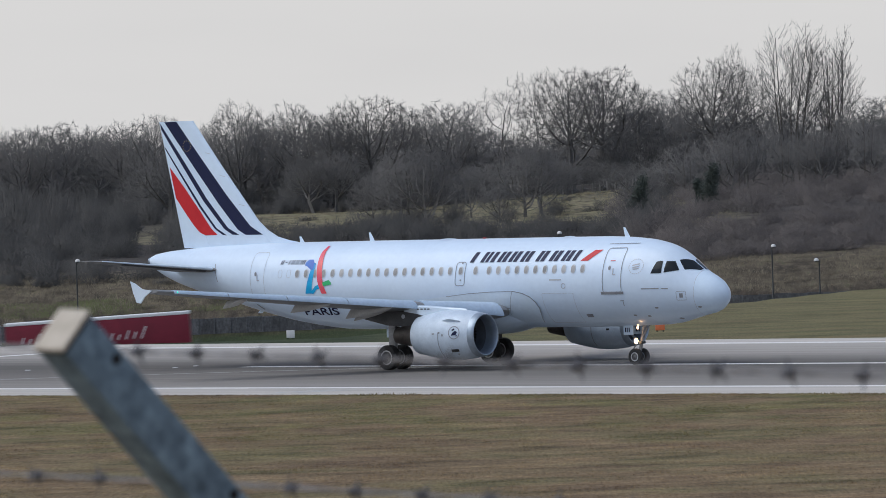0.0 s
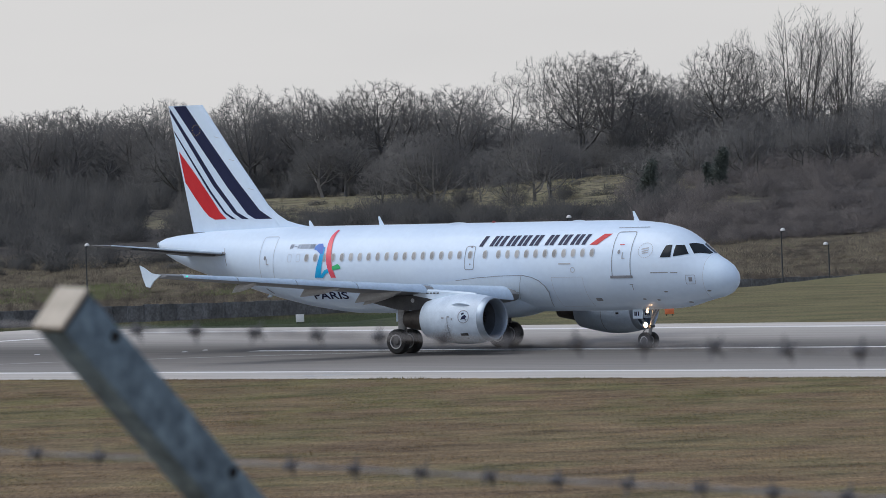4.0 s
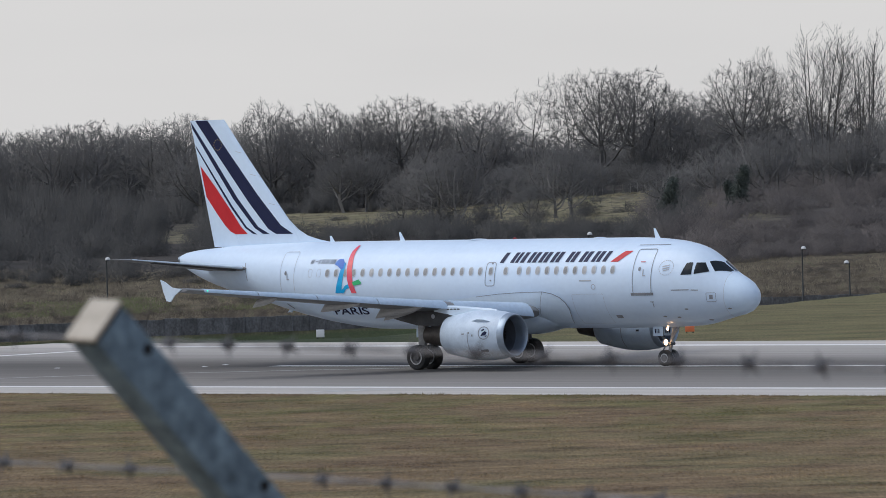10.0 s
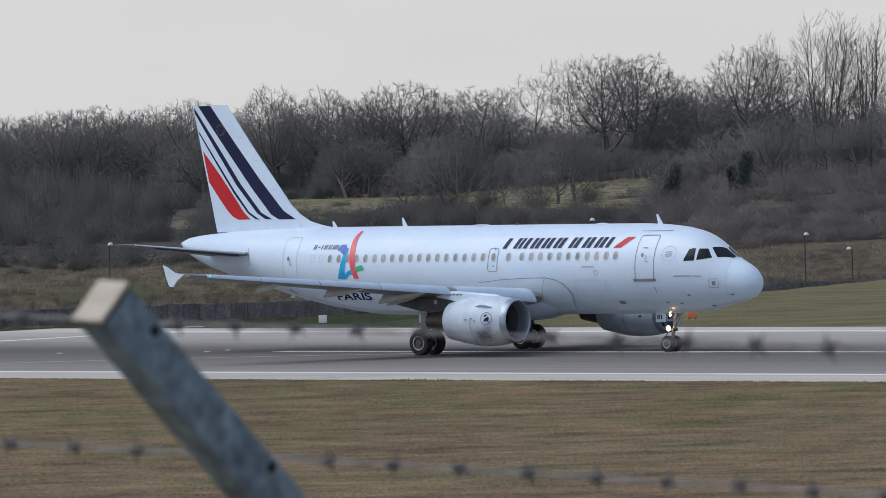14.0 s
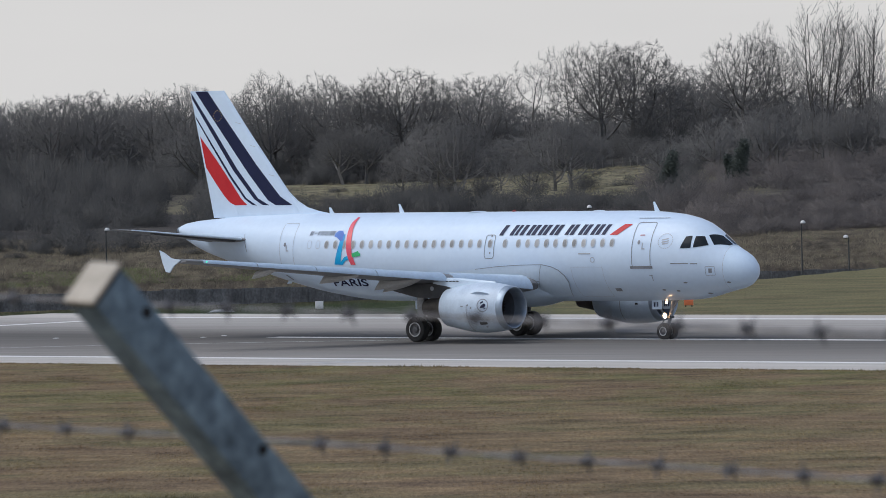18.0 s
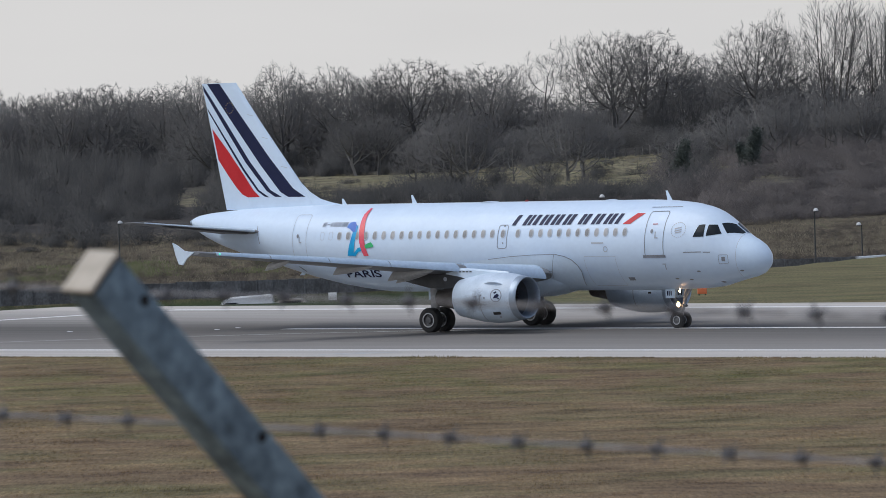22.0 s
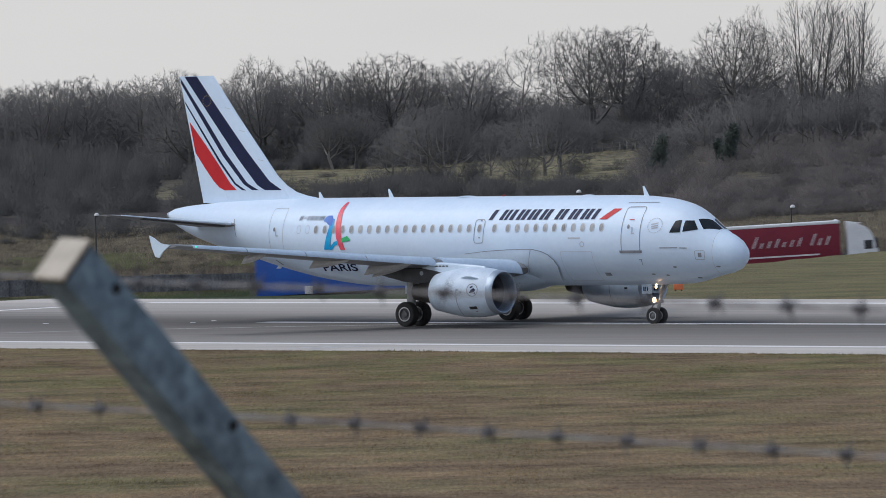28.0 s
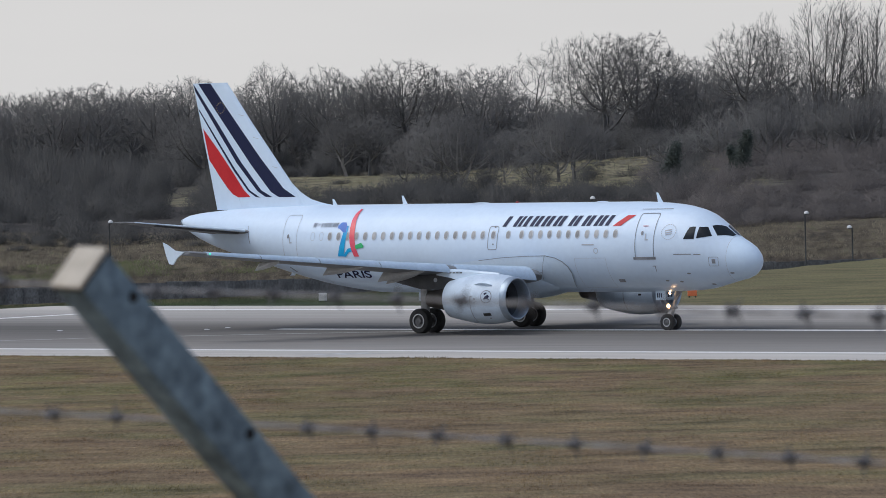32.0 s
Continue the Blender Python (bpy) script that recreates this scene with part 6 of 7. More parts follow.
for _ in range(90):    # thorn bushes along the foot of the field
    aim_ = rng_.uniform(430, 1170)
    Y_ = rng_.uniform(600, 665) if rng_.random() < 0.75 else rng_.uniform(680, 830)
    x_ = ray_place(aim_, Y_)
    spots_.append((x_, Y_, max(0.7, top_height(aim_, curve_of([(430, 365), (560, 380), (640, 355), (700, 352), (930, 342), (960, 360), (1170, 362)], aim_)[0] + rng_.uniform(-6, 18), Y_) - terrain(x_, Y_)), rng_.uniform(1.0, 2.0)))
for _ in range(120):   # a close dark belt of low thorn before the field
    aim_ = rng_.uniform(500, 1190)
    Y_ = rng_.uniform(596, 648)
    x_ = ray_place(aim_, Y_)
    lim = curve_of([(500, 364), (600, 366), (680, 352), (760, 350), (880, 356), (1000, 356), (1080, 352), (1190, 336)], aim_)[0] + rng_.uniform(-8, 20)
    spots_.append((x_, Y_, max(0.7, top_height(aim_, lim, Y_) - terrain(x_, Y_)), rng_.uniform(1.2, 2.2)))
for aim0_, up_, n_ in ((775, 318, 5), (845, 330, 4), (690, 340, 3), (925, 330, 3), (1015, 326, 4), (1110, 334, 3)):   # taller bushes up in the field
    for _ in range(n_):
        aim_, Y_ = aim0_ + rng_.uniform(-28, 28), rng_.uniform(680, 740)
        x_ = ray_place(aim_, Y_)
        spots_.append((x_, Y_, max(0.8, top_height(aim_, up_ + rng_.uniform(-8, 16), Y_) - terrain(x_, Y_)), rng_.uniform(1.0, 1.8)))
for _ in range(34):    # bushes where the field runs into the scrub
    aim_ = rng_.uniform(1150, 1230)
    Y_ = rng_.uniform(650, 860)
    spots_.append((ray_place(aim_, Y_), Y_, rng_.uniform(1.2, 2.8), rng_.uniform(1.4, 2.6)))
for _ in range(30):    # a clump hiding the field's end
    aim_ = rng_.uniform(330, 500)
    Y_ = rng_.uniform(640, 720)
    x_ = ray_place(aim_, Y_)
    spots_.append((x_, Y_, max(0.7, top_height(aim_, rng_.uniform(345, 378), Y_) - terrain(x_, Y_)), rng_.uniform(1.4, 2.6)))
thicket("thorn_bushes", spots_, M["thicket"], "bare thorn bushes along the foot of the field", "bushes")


def build_stalks(name, n, seed, x0, x1, y0, y1, low, high, material, label, up=0.94, splay=0.0):
    """Standing dead grass on the bank: single narrow stalks in drifts."""
    rng = np.random.default_rng(seed)
    X, Y = x0 + (x1 - x0) * rng.random(n), y0 + (y1 - y0) * rng.random(n)
    drift = np.array([noise.noise((x * 0.16, y * 0.3, seed)) for x, y in zip(X, Y)])
    clump = np.array([noise.noise((x * 0.07, y * 0.05, seed + 7)) for x, y in zip(X, Y)])
    edge = np.minimum(X - x0, x1 - X) + 14 * np.array([noise.noise((y * 0.035, x * 0.09, seed + 3)) for x, y in zip(X, Y)])
    keep = (drift + 0.35 * rng.random(n) > -0.05) & (edge > 1.0)
    X, Y, drift = X[keep], Y[keep], drift[keep] + clump[keep]
    Z = np.array([terrain(x, y) for x, y in zip(X, Y)]) - 0.03
    n = len(X)
    h = (low + (high - low) * rng.random(n)) * np.clip(0.75 + 1.0 * drift, 0.25, 2.0)
    w = 0.012 + 0.028 * rng.random(n)
    lean = (rng.random(n) - 0.5) * (0.35 + 2.2 * splay * h)
    if splay:
        h = h * np.clip(0.25 + 2.2 * np.array([abs(noise.noise((x * 0.3, y * 0.09, seed))) for x, y in zip(X, Y)]), 0.2, 1.3)
        w = w * 1.5
    V = np.stack([np.stack([X - w, Y, Z], 1), np.stack([X + w, Y, Z], 1), np.stack([X + lean, Y + lean * 0.5, Z + h], 1)], 1).reshape(-1, 3)
    me = bpy.data.meshes.new(name)
    me.vertices.add(len(V))
    me.vertices.foreach_set("co", V.ravel())
    me.loops.add(len(V))
    me.loops.foreach_set("vertex_index", np.arange(len(V)))
    me.polygons.add(len(V) // 3)
    me.polygons.foreach_set("loop_start", np.arange(0, len(V), 3))
    me.update(calc_edges=True)
    me.normals_split_custom_set_from_vertices([(0.0, -math.sqrt(1 - up * up), up)] * len(V))
    me.materials.append(material)
    tagged(new(name, me), label, "grass", kind="stuff")


build_stalks("bank_grass", 42000, 21, -42, 42, 506.5, 540, 0.12, 0.42, surface("dead_bank_grass", (0.075, 0.063, 0.047), (0.2, 0.172, 0.122), 0.35, 0.9, fine=0.35), "short dead brown grass on the bank")
build_stalks("green_bank_grass", 16000, 22, -42, -5, 514.5, 521.5, 0.1, 0.28, surface("green_bank_grass_blades", (0.075, 0.088, 0.036), (0.13, 0.14, 0.06), 0.3, 0.9, fine=0.3), "short green grass on the bank's lower slope")
build_stalks("verge_grass", 12000, 23, -42, 42, 499, 505.2, 0.08, 0.3, surface("verge_grass_blades", (0.032, 0.044, 0.021), (0.056, 0.068, 0.032), 0.3, 0.9, fine=0.3), "dark green grass on the road verge")



def evergreen(aim, rise, Y, base_width):
    """An ivy-clad evergreen: a trunk in a crown of many small leaf clumps."""
    rng = random.Random(aim)
    x = ray_place(aim, Y)
    h = top_height(aim, rise, Y) - terrain(x, Y)
    tree = new("evergreen")
    tree.matrix_basis = pose(x, Y, terrain(x, Y) - 0.05)
    tagged(tree, "dark green ivy-clad evergreen at the wood's edge", "tree")
    part("trunk", tube([(0, 0, 0), (0.05, 0, h * 0.5), (0, 0, h * 0.9)], [0.14, 0.1, 0.04], 7), M["bark"], tree)
    v, f = [], []
    lobes = [(rng.gauss(0, 0.2) * base_width, rng.gauss(0, 0.2) * base_width, h * (0.12 + 0.74 * i / 11), base_width * rng.uniform(0.24, 0.38) * (1.1 - 0.5 * i / 11)) for i in range(12)]
    for _ in range(4200):
        lx, ly, lz, lr = rng.choice(lobes)
        g = Vector((rng.gauss(0, 1), rng.gauss(0, 1), rng.gauss(0, 1.3))) * lr * 0.62
        c = Vector((lx + g.x, ly + g.y, max(0.1, lz + g.z)))
        u = Vector((rng.gauss(0, 1), rng.gauss(0, 1), rng.gauss(0, 1))).normalized()
        w = u.orthogonal().normalized()
        b = len(v)
        s = rng.uniform(0.04, 0.09)
        for q in (c + u * s * 1.5, c + w * s, c - u * s * 1.5, c - w * s):
            v.append(tuple(q))
        f.append((b, b + 1, b + 2, b + 3))
    me = bpy.data.meshes.new("crown")
    me.from_pydata(v, [], f)
    me.materials.append(M["evergreen"])
    o = new("crown", me)
    o.parent = tree


for e_ in ((1302, 262, 700, 2.2), (1286, 290, 705, 1.4), (1180, 286, 690, 2.0)):
    evergreen(*e_)


def field_fence():
    """Old wooden posts with two wires along the head of the rough field."""
    fence = new("field_fence")
    fence.matrix_basis = pose(0, 874, 0)
    tagged(fence, "old wooden post and wire fence at the head of the field", "fence")
    xs = [ray_place(1030 + 15.5 * i + 3 * math.sin(i * 5.1), 874) for i in range(11)]
    for i, x in enumerate(xs):
        z = terrain(x, 874)
        part("post", tube([(x, 0, z - 0.2), (x + 0.03 * math.sin(i), 0, z + 1.25 + 0.15 * math.sin(i * 3.3))], [0.085, 0.07], 6), M["old_wood"], fence)
    for h in (0.6, 1.1):
        part("wire", tube([(x, 0, terrain(x, 874) + h) for x in xs], 0.006, 4), M["wire"], fence)


field_fence()


# ---- standing grass on the near field ----
def build_grass():
    """Short winter grass: clumps of narrow blades between the fence and the runway."""
    rng = np.random.default_rng(4)
    n = 80000
    Y = 140 + 145 * rng.random(n) ** 0.75
    X = (rng.random(n) - 0.5) * Y * 0.15
    across = (X * -math.sin(0.665)) + (Y - 300) * -math.cos(0.665)
    keep = across > 28.75
    X, Y = X[keep], Y[keep]
    edge = RUN   # a ragged fringe along the runway's edges
    m = 9000
    along, over = -70 + 140 * rng.random(m), np.abs(rng.normal(0, 0.5, m))
    side = np.where(rng.random(m) < 0.7, -28.55 - over, 31.0 + over)
    X = np.concatenate((X, edge[0][0] * along + edge[0][1] * side + edge[0][3]))
    Y = np.concatenate((Y, edge[1][0] * along + edge[1][1] * side + edge[1][3]))
    n = len(X)
    patch = np.array([noise.noise((x * 0.35, y * 0.16, 1.0)) + 0.6 * noise.noise((x * 0.07, y * 0.35, 4.0)) for x, y in zip(X, Y)])
    tall = np.where(np.arange(n) >= n - m, 1.5, 1.0)
    h = tall * (0.012 + 0.034 * rng.random(n) ** 2) * np.clip(1.0 + 0.9 * patch, 0.35, 2.2)
    quads = []
    for k in range(3):
        a = rng.random(n) * 6.283
        ox, oy = 0.05 * np.cos(a), 0.05 * np.sin(a)
        w = 0.008 + 0.012 * rng.random(n)
        lean = (rng.random(n) - 0.5) * 0.06
        hh = h * (0.6 + 0.6 * rng.random(n))
        quads.append(np.stack([np.stack([X + ox - w, Y + oy, 0 * X - 0.01], 1), np.stack([X + ox + w, Y + oy, 0 * X - 0.01], 1), np.stack([X + ox + lean, Y + oy + lean, hh], 1)], 1))
    V = np.concatenate(quads).reshape(-1, 3)
    me = bpy.data.meshes.new("grass")
    me.vertices.add(len(V))
    me.vertices.foreach_set("co", V.ravel())
    me.loops.add(len(V))
    me.loops.foreach_set("vertex_index", np.arange(len(V)))
    me.polygons.add(len(V) // 3)
    me.polygons.foreach_set("loop_start", np.arange(0, len(V), 3))
    me.update(calc_edges=True)
    me.normals_split_custom_set_from_vertices([(0.0, 0.0, 1.0)] * len(V))
    me.materials.append(M["blades"])
    tagged(new("grass", me), "short straw and olive winter grass", "grass", kind="stuff")


build_grass()


# ---- the road behind, its barrier and lamps ----
def build_road():
    bm = bmesh.new()
    xs = [-1400, -700, -300, -90] + list(range(-80, 81, 10)) + [90, 300, 700, 1400]
    rows_ = [[bm.verts.new((x, y, road_base(x) + camber(x, y) + 0.03)) for x in xs] for y in (461, 480, 497.5)]
    for a, b in zip(rows_, rows_[1:]):
        for i in range(len(xs) - 1):
            bm.faces.new((a[i], a[i + 1], b[i + 1], b[i]))
    tagged(part("road", bm, M["road"], None, smooth=False), "grey asphalt road in a dip behind the field", "road", kind="structure")


def build_barrier():
    wall = new("barrier")
    tagged(wall, "weathered grey panel barrier along the road", "barrier", kind="structure")
    wall.matrix_basis = pose(0, 505.6, 0)
    rng = random.Random(3)
    x = -78.0
    while x < 78:
        dip = bank_dip(x)
        top = -1.5 + dip + 0.16 * noise.noise((x * 0.05, 0, 0)) + rng.uniform(-0.05, 0.05)
        part("panel", box(x + 0.03, x + 1.22, -0.05, 0.05 + rng.uniform(-0.02, 0.02), -3.15 + dip, top, 0.02), M["barrier"], wall, smooth=False)
        part("post", box(x - 0.06, x + 0.06, -0.08, 0.06, -3.15 + dip, top + rng.uniform(-0.05, 0.04), 0.015), M["barrier"], wall, smooth=False)
        x += 1.25


def street_lamp(aim, rise, Y, bracket):
    x = ray_place(aim, Y)
    z0 = terrain(x, Y)
    h = top_height(aim, rise, Y) - z0
    lamp = new("street_lamp")
    lamp.matrix_basis = pose(x, Y, z0 - 0.02)
    tagged(lamp, "dark slender street lamp with a pale domed head", "street lamp", group="street lamps along the road")
    part("pole", tube([(0, 0, 0), (0, 0, 1.2), (0, 0, 1.25), (0, 0, h - 0.1)], [0.1, 0.1, 0.065, 0.05], 10), M["post_dark"], lamp)
    part("bracket", tube([(0, 0, h - 0.25), (bracket * 0.4, 0, h - 0.08), (bracket, 0, h - 0.05)], 0.03, 6), M["post_dark"], lamp)
    part("head", lathe([(-0.06, 0.19), (0.0, 0.2), (0.09, 0.17), (0.15, 0.1), (0.175, 0.02)], (bracket, 0, h - 0.08), (0, 0, 1), 16), M["lamp_shell"], lamp, "pale domed lamp head")
    part("lens", lathe([(-0.12, 0.06), (-0.08, 0.15), (-0.055, 0.18)], (bracket, 0, h - 0.08), (0, 0, 1), 14), M["dark"], lamp)


build_road()
build_barrier()
for l_ in ((1409, 411, 503, 0.12), (1492, 436, 503, -0.22), (178, 431, 503, 0.1), (1032, 386, 503, 0.1)):
    street_lamp(*l_)


# ---- signs on the field ----
def marker_board(aim, rise, mat, w, h, label):
    v = 0.026 * (aim - 828) + (rise - 255.4)
    Y = 9.59 * 11490 / v
    ob = new("marker_board")
    ob.matrix_basis = pose(ray_place(aim, Y), Y, 0)
    tagged(ob, label, "marker")
    part("board", box(-w / 2, w / 2, -0.04, 0.04, 0.08, h, 0.02), mat, ob)
    for x in (-w / 3, w / 3):
        part("leg", box(x - 0.03, x + 0.03, -0.03, 0.03, -0.05, 0.1), M["post_dark"], ob)


marker_board(553, 574, M["board"], 0.45, 0.5, "small white marker board standing in the grass")
marker_board(1207, 564, M["orange"], 0.5, 0.42, "small orange marker board standing in the grass")


# ---- the fence in the foreground ----
def build_fence():
    e3 = Vector((-0.5095, -0.5278, 0.6795)).normalized()           # up the cranked arm
    e1 = Vector((0.6898, -0.7226, -0.044))
    e1 = (e1 - e3 * e1.dot(e3)).normalized()
    e2 = e3.cross(e1)
    tip = Vector((-0.4564, 7.7, 9.4071))
    R3 = Matrix((e1, e2, e3)).transposed().to_4x4()
    fence = new("fence_post")
    base = Matrix.Translation(tip) @ R3
    fence.matrix_basis = base
    tagged(fence, "cranked galvanised steel fence post with a cream end cap", "fence post")
    w = 0.03
    part("arm", box(-w + 0.009, w, -w, w, -0.62, -0.003, 0.004), M["galv"], fence, "mottled blue-grey galvanised arm")
    part("end_cap", box(-w + 0.0075, w + 0.0015, -w - 0.0015, w + 0.0015, 0.0005, 0.006, 0.002), M["cap"], fence, "weathered cream end cap")
    # thin dark box added to draw the shaded edge below the cap
    part("cap_shade_line", box(-w + 0.008, w + 0.0012, -w - 0.0012, w + 0.0012, -0.003, 0.0004, 0.001), M["hole"], fence, "dark strip standing in for shade under the cap")
    inv = base.inverted()
    foot = tip - e3 * 0.6
    up = Matrix.Translation(inv @ foot) @ inv.to_3x3().to_4x4()
    part("upright", box(-w, w, -w, w, -(foot.z - terrain(foot.x, foot.y)), 0.01, 0.004, m=up), M["galv"], fence)

    def on_face(aim, rise):
        """Where a sight line from the eye meets the arm's outer face, in the post's space."""
        c, s = math.cos(-0.026), math.sin(-0.026)
        dx, dy = aim - 827.665, rise - 255.439
        d = Vector(((c * dx + s * dy) / 11490.8, 1, -(-s * dx + c * dy) / 11490.8))
        o, dd = inv @ Vector((0, 0, 9.59)), inv.to_3x3() @ d
        t = (w - o.x) / dd.x
        return o + dd * t
    holes = []
    for aim, rise in ((252, 594), (459, 836)):
        p = on_face(aim, rise)
        holes.append(base @ p)
        part("bolt_hole", lathe([(-0.001, 0.0075), (0.0012, 0.007), (0.0013, 0.001)], p, (1, 0, 0), 14), M["hole"], fence, "dark bolt hole")
    # barbed strands through the holes
    for (name, left, right, mid, step_, sag) in (("barbed_wire", Vector((-1.9, 9.2, 9.45)), Vector((1.396, 5.82, 9.3274)), Vector((-0.3994, 7.86, 9.3783)), 0.112, 0.042), ("barbed_wire", Vector((-1.9, 9.4, 9.26)), Vector((1.68, 6.1, 9.1325)), Vector((-0.2661, 7.98, 9.2061)), 0.1115, 0.1)):
        strand = new(name)
        strand.matrix_basis = Matrix.Translation(mid)
        tagged(strand, "dull twisted barbed wire strand of the fence", "barbed wire", group="barbed wire strands")
        for tw in (0, math.pi):
            pts = []
            for a, b in ((left, mid), (mid, right)):
                n = 70
                for i in range(n):
                    q = a.lerp(b, i / n)
                    u = (b - a).normalized()
                    o1 = u.cross(Vector((0, 0, 1))).normalized()
                    o2 = u.cross(o1)
                    ph = tw + i * 1.3
                    pts.append(q + 0.0019 * (o1 * math.cos(ph) + o2 * math.sin(ph)) - mid)
            part("strand", tube(pts, 0.0014, 5), M["wire"], strand)
        src = None
        for a, b in ((mid, left), (mid, right)):
            u = (b - a).normalized()
            k = int((b - a).length / step_)
            for i in range(k):
                c = a + u * (step_ * i + (sag if b is right else 0.117)) - mid
                if src is None:
                    bm = bmesh.new()
                    for ang in (0.4, 1.9):
                        for sg in (-1, 1):
                            e = Vector((0.2 * sg, math.cos(ang), math.sin(ang))) * sg
                            bm = tube([(0, 0, 0), e * 0.006, e * 0.017], [0.0022, 0.002, 0.0008], 5, bm)
                    for j in range(4):
                        bm = join(bm, lathe([(-0.0017, 0.006), (0.0017, 0.006)], (-0.0054 + j * 0.0036, 0, 0), (1, 0, 0), 8))
                    src = part("barb", bm, M["barb"], strand)
                    ob = src
                else:
                    ob = twin(src, strand)
                ob.matrix_basis = Matrix.Translation(c) @ Matrix.Rotation(math.atan2(u.y, u.x), 4, "Z") @ Matrix.Rotation(i * 1.1, 4, "X")


build_fence()


# ---- traffic ----
def wheel_set(parent, spots, rad, width):
    src = None
    for x, y in spots:
        if src is None:
            src = part("wheel", lathe([(-width / 2, rad * 0.6), (-width / 2, rad * 0.95), (-width / 2 + 0.03, rad), (width / 2 - 0.03, rad), (width / 2, rad * 0.95), (width / 2, rad * 0.6)], (0, 0, 0), (0, 1, 0), 20), M["tyre"], parent)
            rim = part("rim", lathe([(-width / 2 - 0.01, rad * 0.6), (-width / 2 + 0.03, rad * 0.3), (width / 2 - 0.03, rad * 0.3), (width / 2 + 0.01, rad * 0.6)], (0, 0, 0), (0, 1, 0), 16), M["rim"], src)
            o = src
        else:
            o = twin(src, parent)
            twin(rim, o)
        o.matrix_basis = pose(x, y, rad)


def build_truck(body, name_label, script):
    """An articulated lorry facing +x, its cab front at x = 0."""
    t = new("lorry")
    tagged(t, name_label, "lorry")
    part("trailer_body", box(-16.4, -2.85, -1.25, 1.25, 1.15, 4.06, 0.04), body, t)
    part("trailer_roof", box(-16.42, -2.83, -1.27, 1.27, 3.98, 4.2, 0.05), M["roof_white"], t, "white roof edge")
    part("chassis", box(-16.3, -1.0, -0.5, 0.5, 0.75, 1.14, 0.02), M["post_dark"], t)
    part("side_guard", box(-12.0, -6.5, -1.2, 1.2, 0.5, 0.95, 0.02), M["post_dark"], t)
    prof = [(-2.3, 0.6), (-0.05, 0.45), (0.04, 0.6), (0.05, 1.6), (-0.08, 2.0), (-0.36, 2.9), (-0.55, 3.3), (-0.9, 3.65), (-1.4, 3.86), (-2.3, 3.95)]
    cab = part("cab", loft([[Vector((x, y * q, z)) for x, z in prof] for y, q in ((-1.2, 1), (1.2, 1))]), M["truck_white"], t, "white cab")
    part("windscreen", box(-0.02, 0.02, -1.05, 1.05, 0, 1.1, 0.01, m=pose(-0.25, 0, 2.05, 0, -16, 0)), M["glass"], cab)
    for y in (-1.205, 1.205):
        part("side_window", box(-1.05, -0.42, y - 0.012, y + 0.012, 1.95, 2.6, 0.01), M["dark"], cab)
        part("wheel_arch", box(-1.95, -0.65, y - 0.014, y + 0.014, 0.6, 1.15, 0.01), M["post_dark"], cab)
        part("mirror", box(-0.2, -0.02, y * 1.12 - 0.06, y * 1.12 + 0.06, 2.0, 2.75, 0.02), M["post_dark"], cab)
    part("air_deflector", loft([[Vector((x, y, z)) for x, z in ((-2.3, 3.9), (-1.1, 3.9), (-2.3, 4.1))] for y in (-1.1, 1.1)]), M["truck_white"], cab)
    wheel_set(t, [(-1.3, -1.05), (-1.3, 1.05), (-4.3, -1.0), (-4.3, 1.0), (-12.3, -1.0), (-12.3, 1.0), (-13.6, -1.0), (-13.6, 1.0), (-14.9, -1.0), (-14.9, 1.0)], 0.5, 0.34)
    if script:
        for y in (-1.262, 1.262):
            for i in range(15):   # slanted strokes in place of a painted name
                x0 = -12.8 + 0.57 * i + (0.5 if i > 4 else 0) + (0.4 if i > 11 else 0)
                tall = 0.95 if i in (0, 5, 12) else 0.42 + 0.14 * (i % 3)
                part("sign_stroke", box(-0.05, 0.05, -0.006, 0.006, 0, tall, m=pose(x0, y, 2.45, 0, 24 if y < 0 else -24, 0)), M["script"], t, "white plain stroke of a painted name")
            part("sign_line", box(-14.5, -4.5, y - 0.006, y + 0.006, 1.7, 1.82), M["script"], t)
    return t


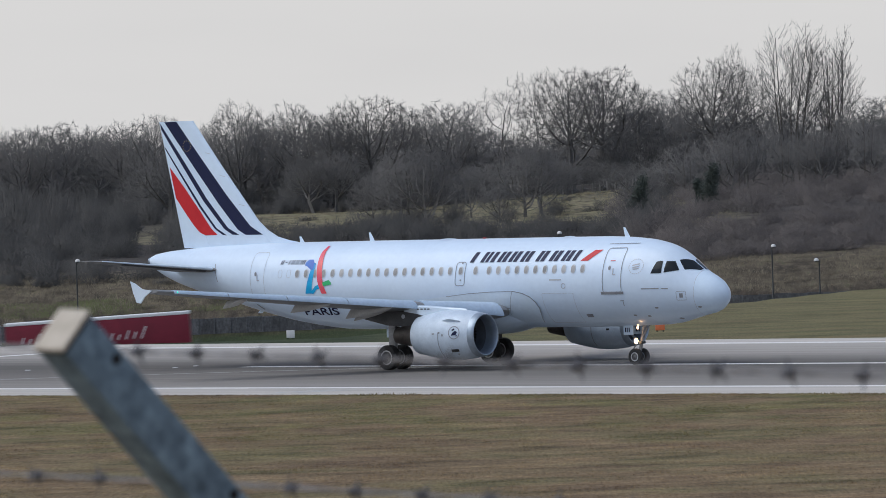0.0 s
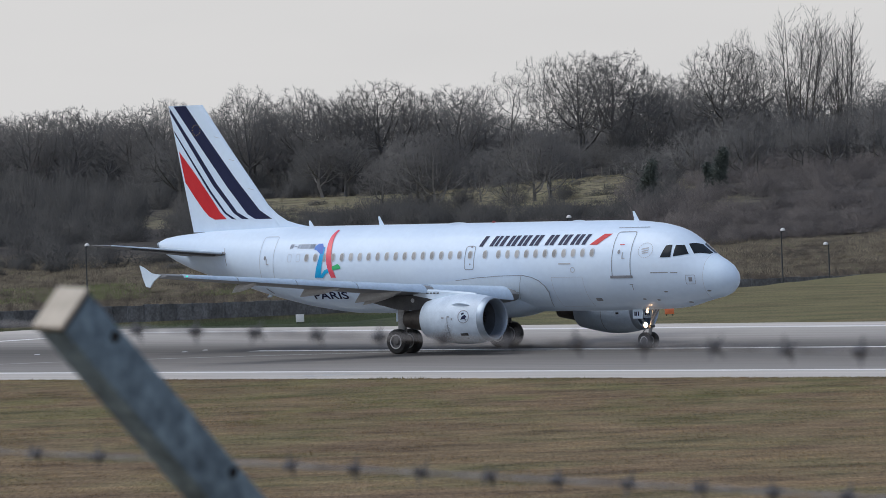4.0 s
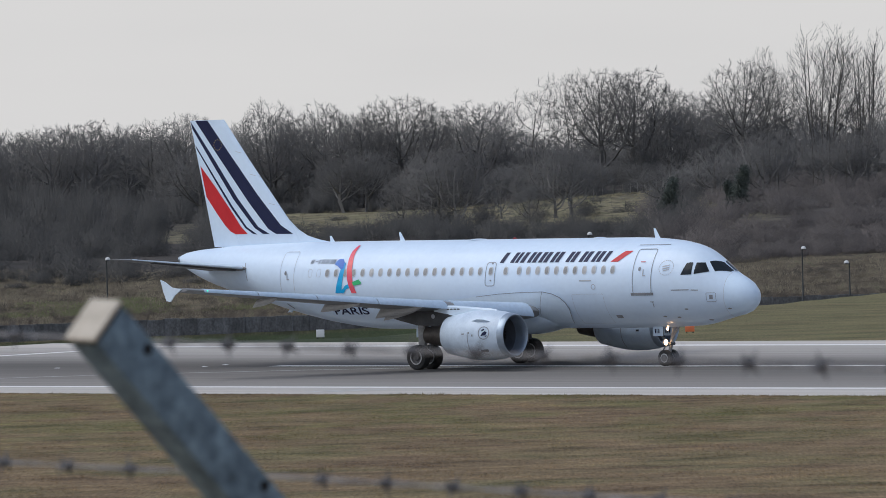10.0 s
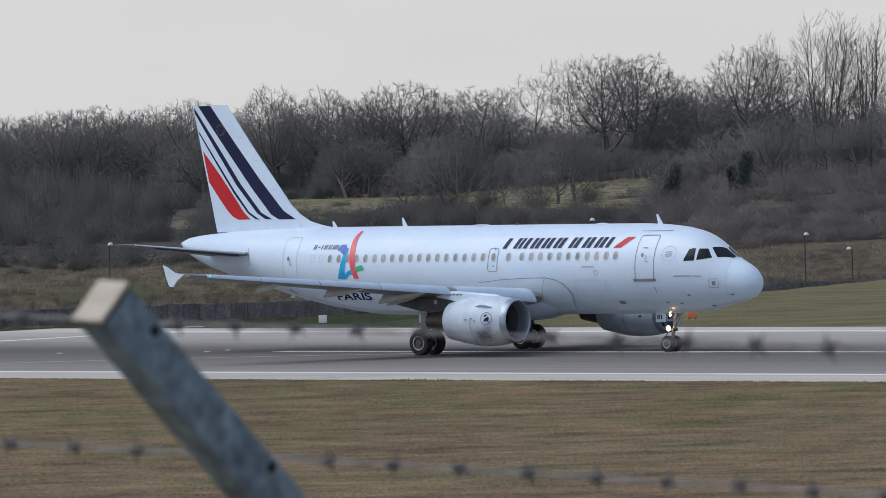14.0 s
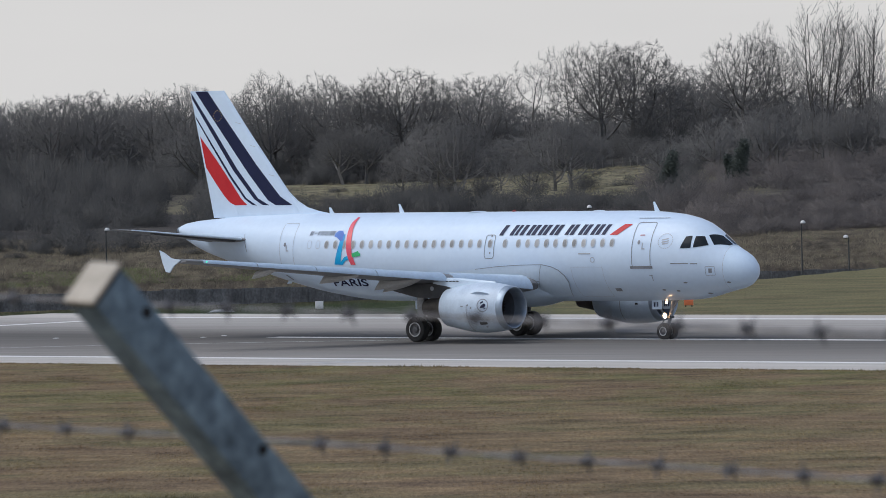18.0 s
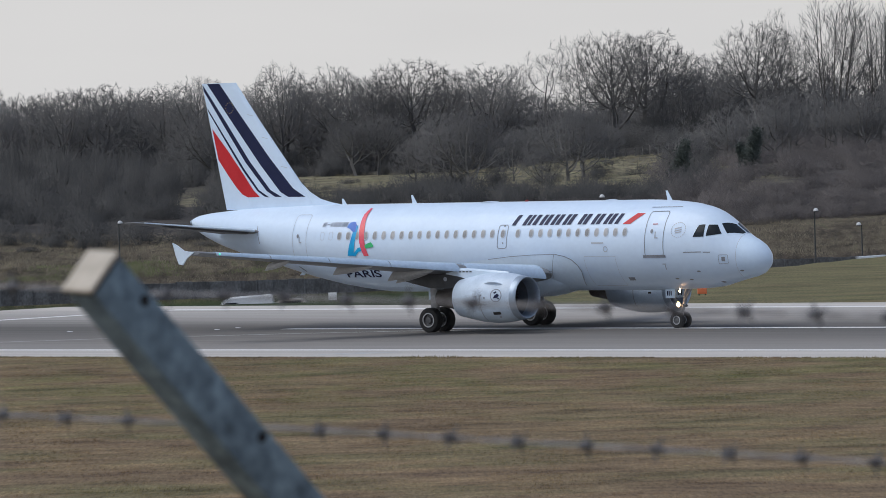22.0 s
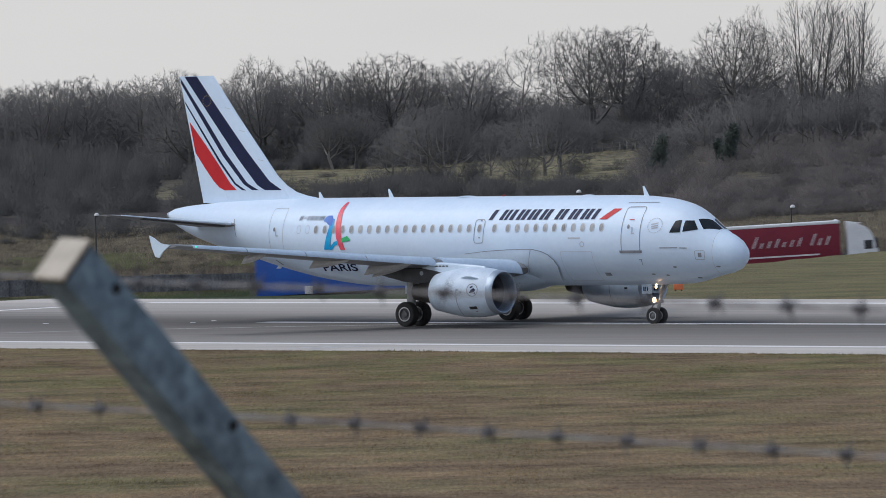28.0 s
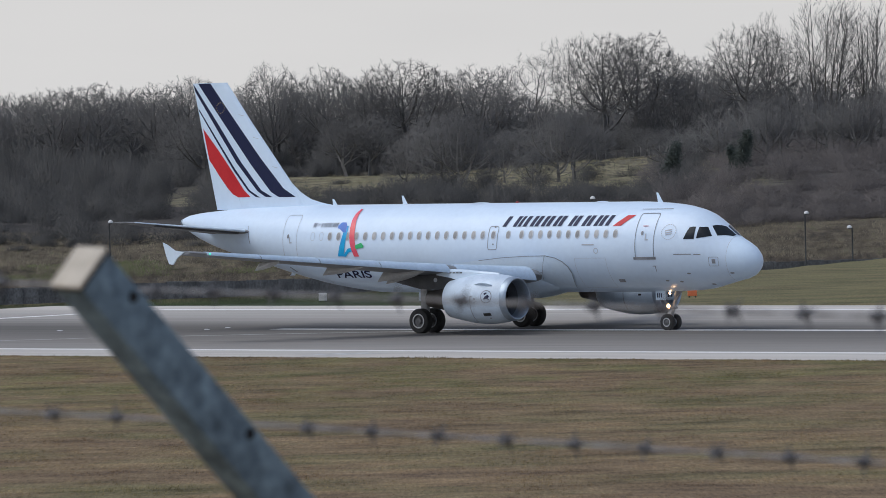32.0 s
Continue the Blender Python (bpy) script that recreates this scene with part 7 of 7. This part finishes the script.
def build_car(body, kind, label):
    t = new("car")
    tagged(t, label, "car")
    if kind == "van":
        prof = [(-2.5, 0.35), (2.4, 0.35), (2.5, 0.95), (1.75, 1.35), (1.05, 2.2), (0.6, 2.38), (-2.3, 2.42), (-2.5, 2.2)]
    elif kind == "pickup":
        prof = [(-2.95, 0.35), (2.8, 0.35), (2.95, 0.8), (1.75, 1.1), (0.95, 1.72), (-0.5, 1.74), (-0.7, 1.15), (-2.95, 1.1)]
    else:
        prof = [(-2.15, 0.3), (2.1, 0.3), (2.2, 0.65), (1.1, 0.95), (0.35, 1.46), (-0.9, 1.52), (-1.85, 1.1), (-2.2, 0.98)]
    rings = []
    for y, q, up in ((-0.9, 0.9, 0.96), (-0.8, 1, 1), (0.8, 1, 1), (0.9, 0.9, 0.96)):
        rings.append([Vector((x * (0.97 if q < 1 else 1), y, 0.3 + (z - 0.3) * up)) for x, z in prof])
    b = part("body", loft(rings), body, t)
    if kind == "pickup":
        part("load_cover", box(-2.9, -0.72, -0.86, 0.86, 1.1, 1.72, 0.06), M["car_silver"], b, "pale silver-blue load cover")
    for y in (-0.905, 0.905):
        if kind == "pickup":
            part("side_window", box(-0.4, 0.95, y - 0.012, y + 0.012, 1.14, 1.56, 0.01), M["glass"], b)
        elif kind == "van":
            part("side_window", box(0.1, 1.1, y - 0.012, y + 0.012, 1.4, 2.0, 0.01), M["glass"], b)
        else:
            part("side_window", box(-1.1, 0.45, y - 0.012, y + 0.012, 1.0, 1.32, 0.01), M["glass"], b)
    part("windscreen", box(-0.02, 0.02, -0.7, 0.7, -0.3, 0.3, 0.01, m=pose({"van": 1.43, "pickup": 1.36, "car": 0.74}[kind], 0, {"van": 1.8, "pickup": 1.42, "car": 1.22}[kind], 0, -47 if kind == "van" else -55, 0)), M["glass"], b)
    wheel_set(t, [(1.4, -0.8), (1.4, 0.8), (-1.4, -0.8), (-1.4, 0.8)], 0.32, 0.22)
    for y in (-0.6, 0.6):
        part("headlight", box(2.05, {"car": 2.14, "van": 2.45, "pickup": 2.9}[kind], y - 0.16, y + 0.16, 0.62, 0.76, 0.02), M["lamp_shell"], b)
    return t


lorry_out = build_truck(M["truck_red"], "dark red curtain-sided lorry with a white roof", True)
lorry_in = build_truck(M["truck_red"], "dark red curtain-sided lorry with white painted script", True)
lorry_blue = build_truck(M["truck_blue"], "blue box-trailer lorry with a white cab", False)
CARS = [
    # body, shape, label, time, bearing then, bearing per second
    ("truck_white", "van", "white van on the road", 6.8, 552, -485), ("car_silver", "car", "silver-grey car on the road", 14.5, 567, 470),
    ("car_silver", "car", "silver-grey car on the road", 18.5, 614, 450), ("car_brown", "pickup", "long brown pickup with a pale load cover", 20.0, 653, 450),
    ("car_beige", "car", "grey-beige car on the road", 21.0, 520, 490), ("car_beige", "car", "grey-beige car on the road", 21.7, 354, 450),
    ("truck_white", "van", "white van on the road", 21.5, 597, -415), ("truck_white", "van", "white van on the road", 22.8, 575, -395),
    ("truck_white", "van", "white van on the road", 30.0, 284, -430), ("car_orange", "van", "dull brown-orange van on the road", 30.0, 386, -430),
]
cars = [(build_car(M[b_], k_, l_), t_, c_, v_) for b_, k_, l_, t_, c_, v_ in CARS]


def motions():
    slope = math.degrees(math.atan(0.04))

    def drive(thing, Y, t0, col, speed, ahead):
        k = Y / 11490
        rows = []
        for i in range(33):
            x = (col + speed * (i - t0) - 828) * k
            xx = max(-90.0, min(90.0, x))
            flat = smoothstep(80, 110, abs(x))
            rows.append((float(i), pose(x, Y, road_base(xx) + camber(xx, Y) + 0.03, 0, (-slope if ahead else slope) * (1 - flat), 0 if ahead else 180)))
        walk(thing, rows)
    drive(lorry_out, 478.0, 0.0, -15, -450, False)
    drive(lorry_in, 490.0, 25.4, 512, 404, True)
    drive(lorry_blue, 490.0, 29.4, 1539, 494, True)
    for car, t0, col, speed in cars:
        drive(car, 490.0 if speed > 0 else 478.0, t0, col, speed, speed > 0)


motions()
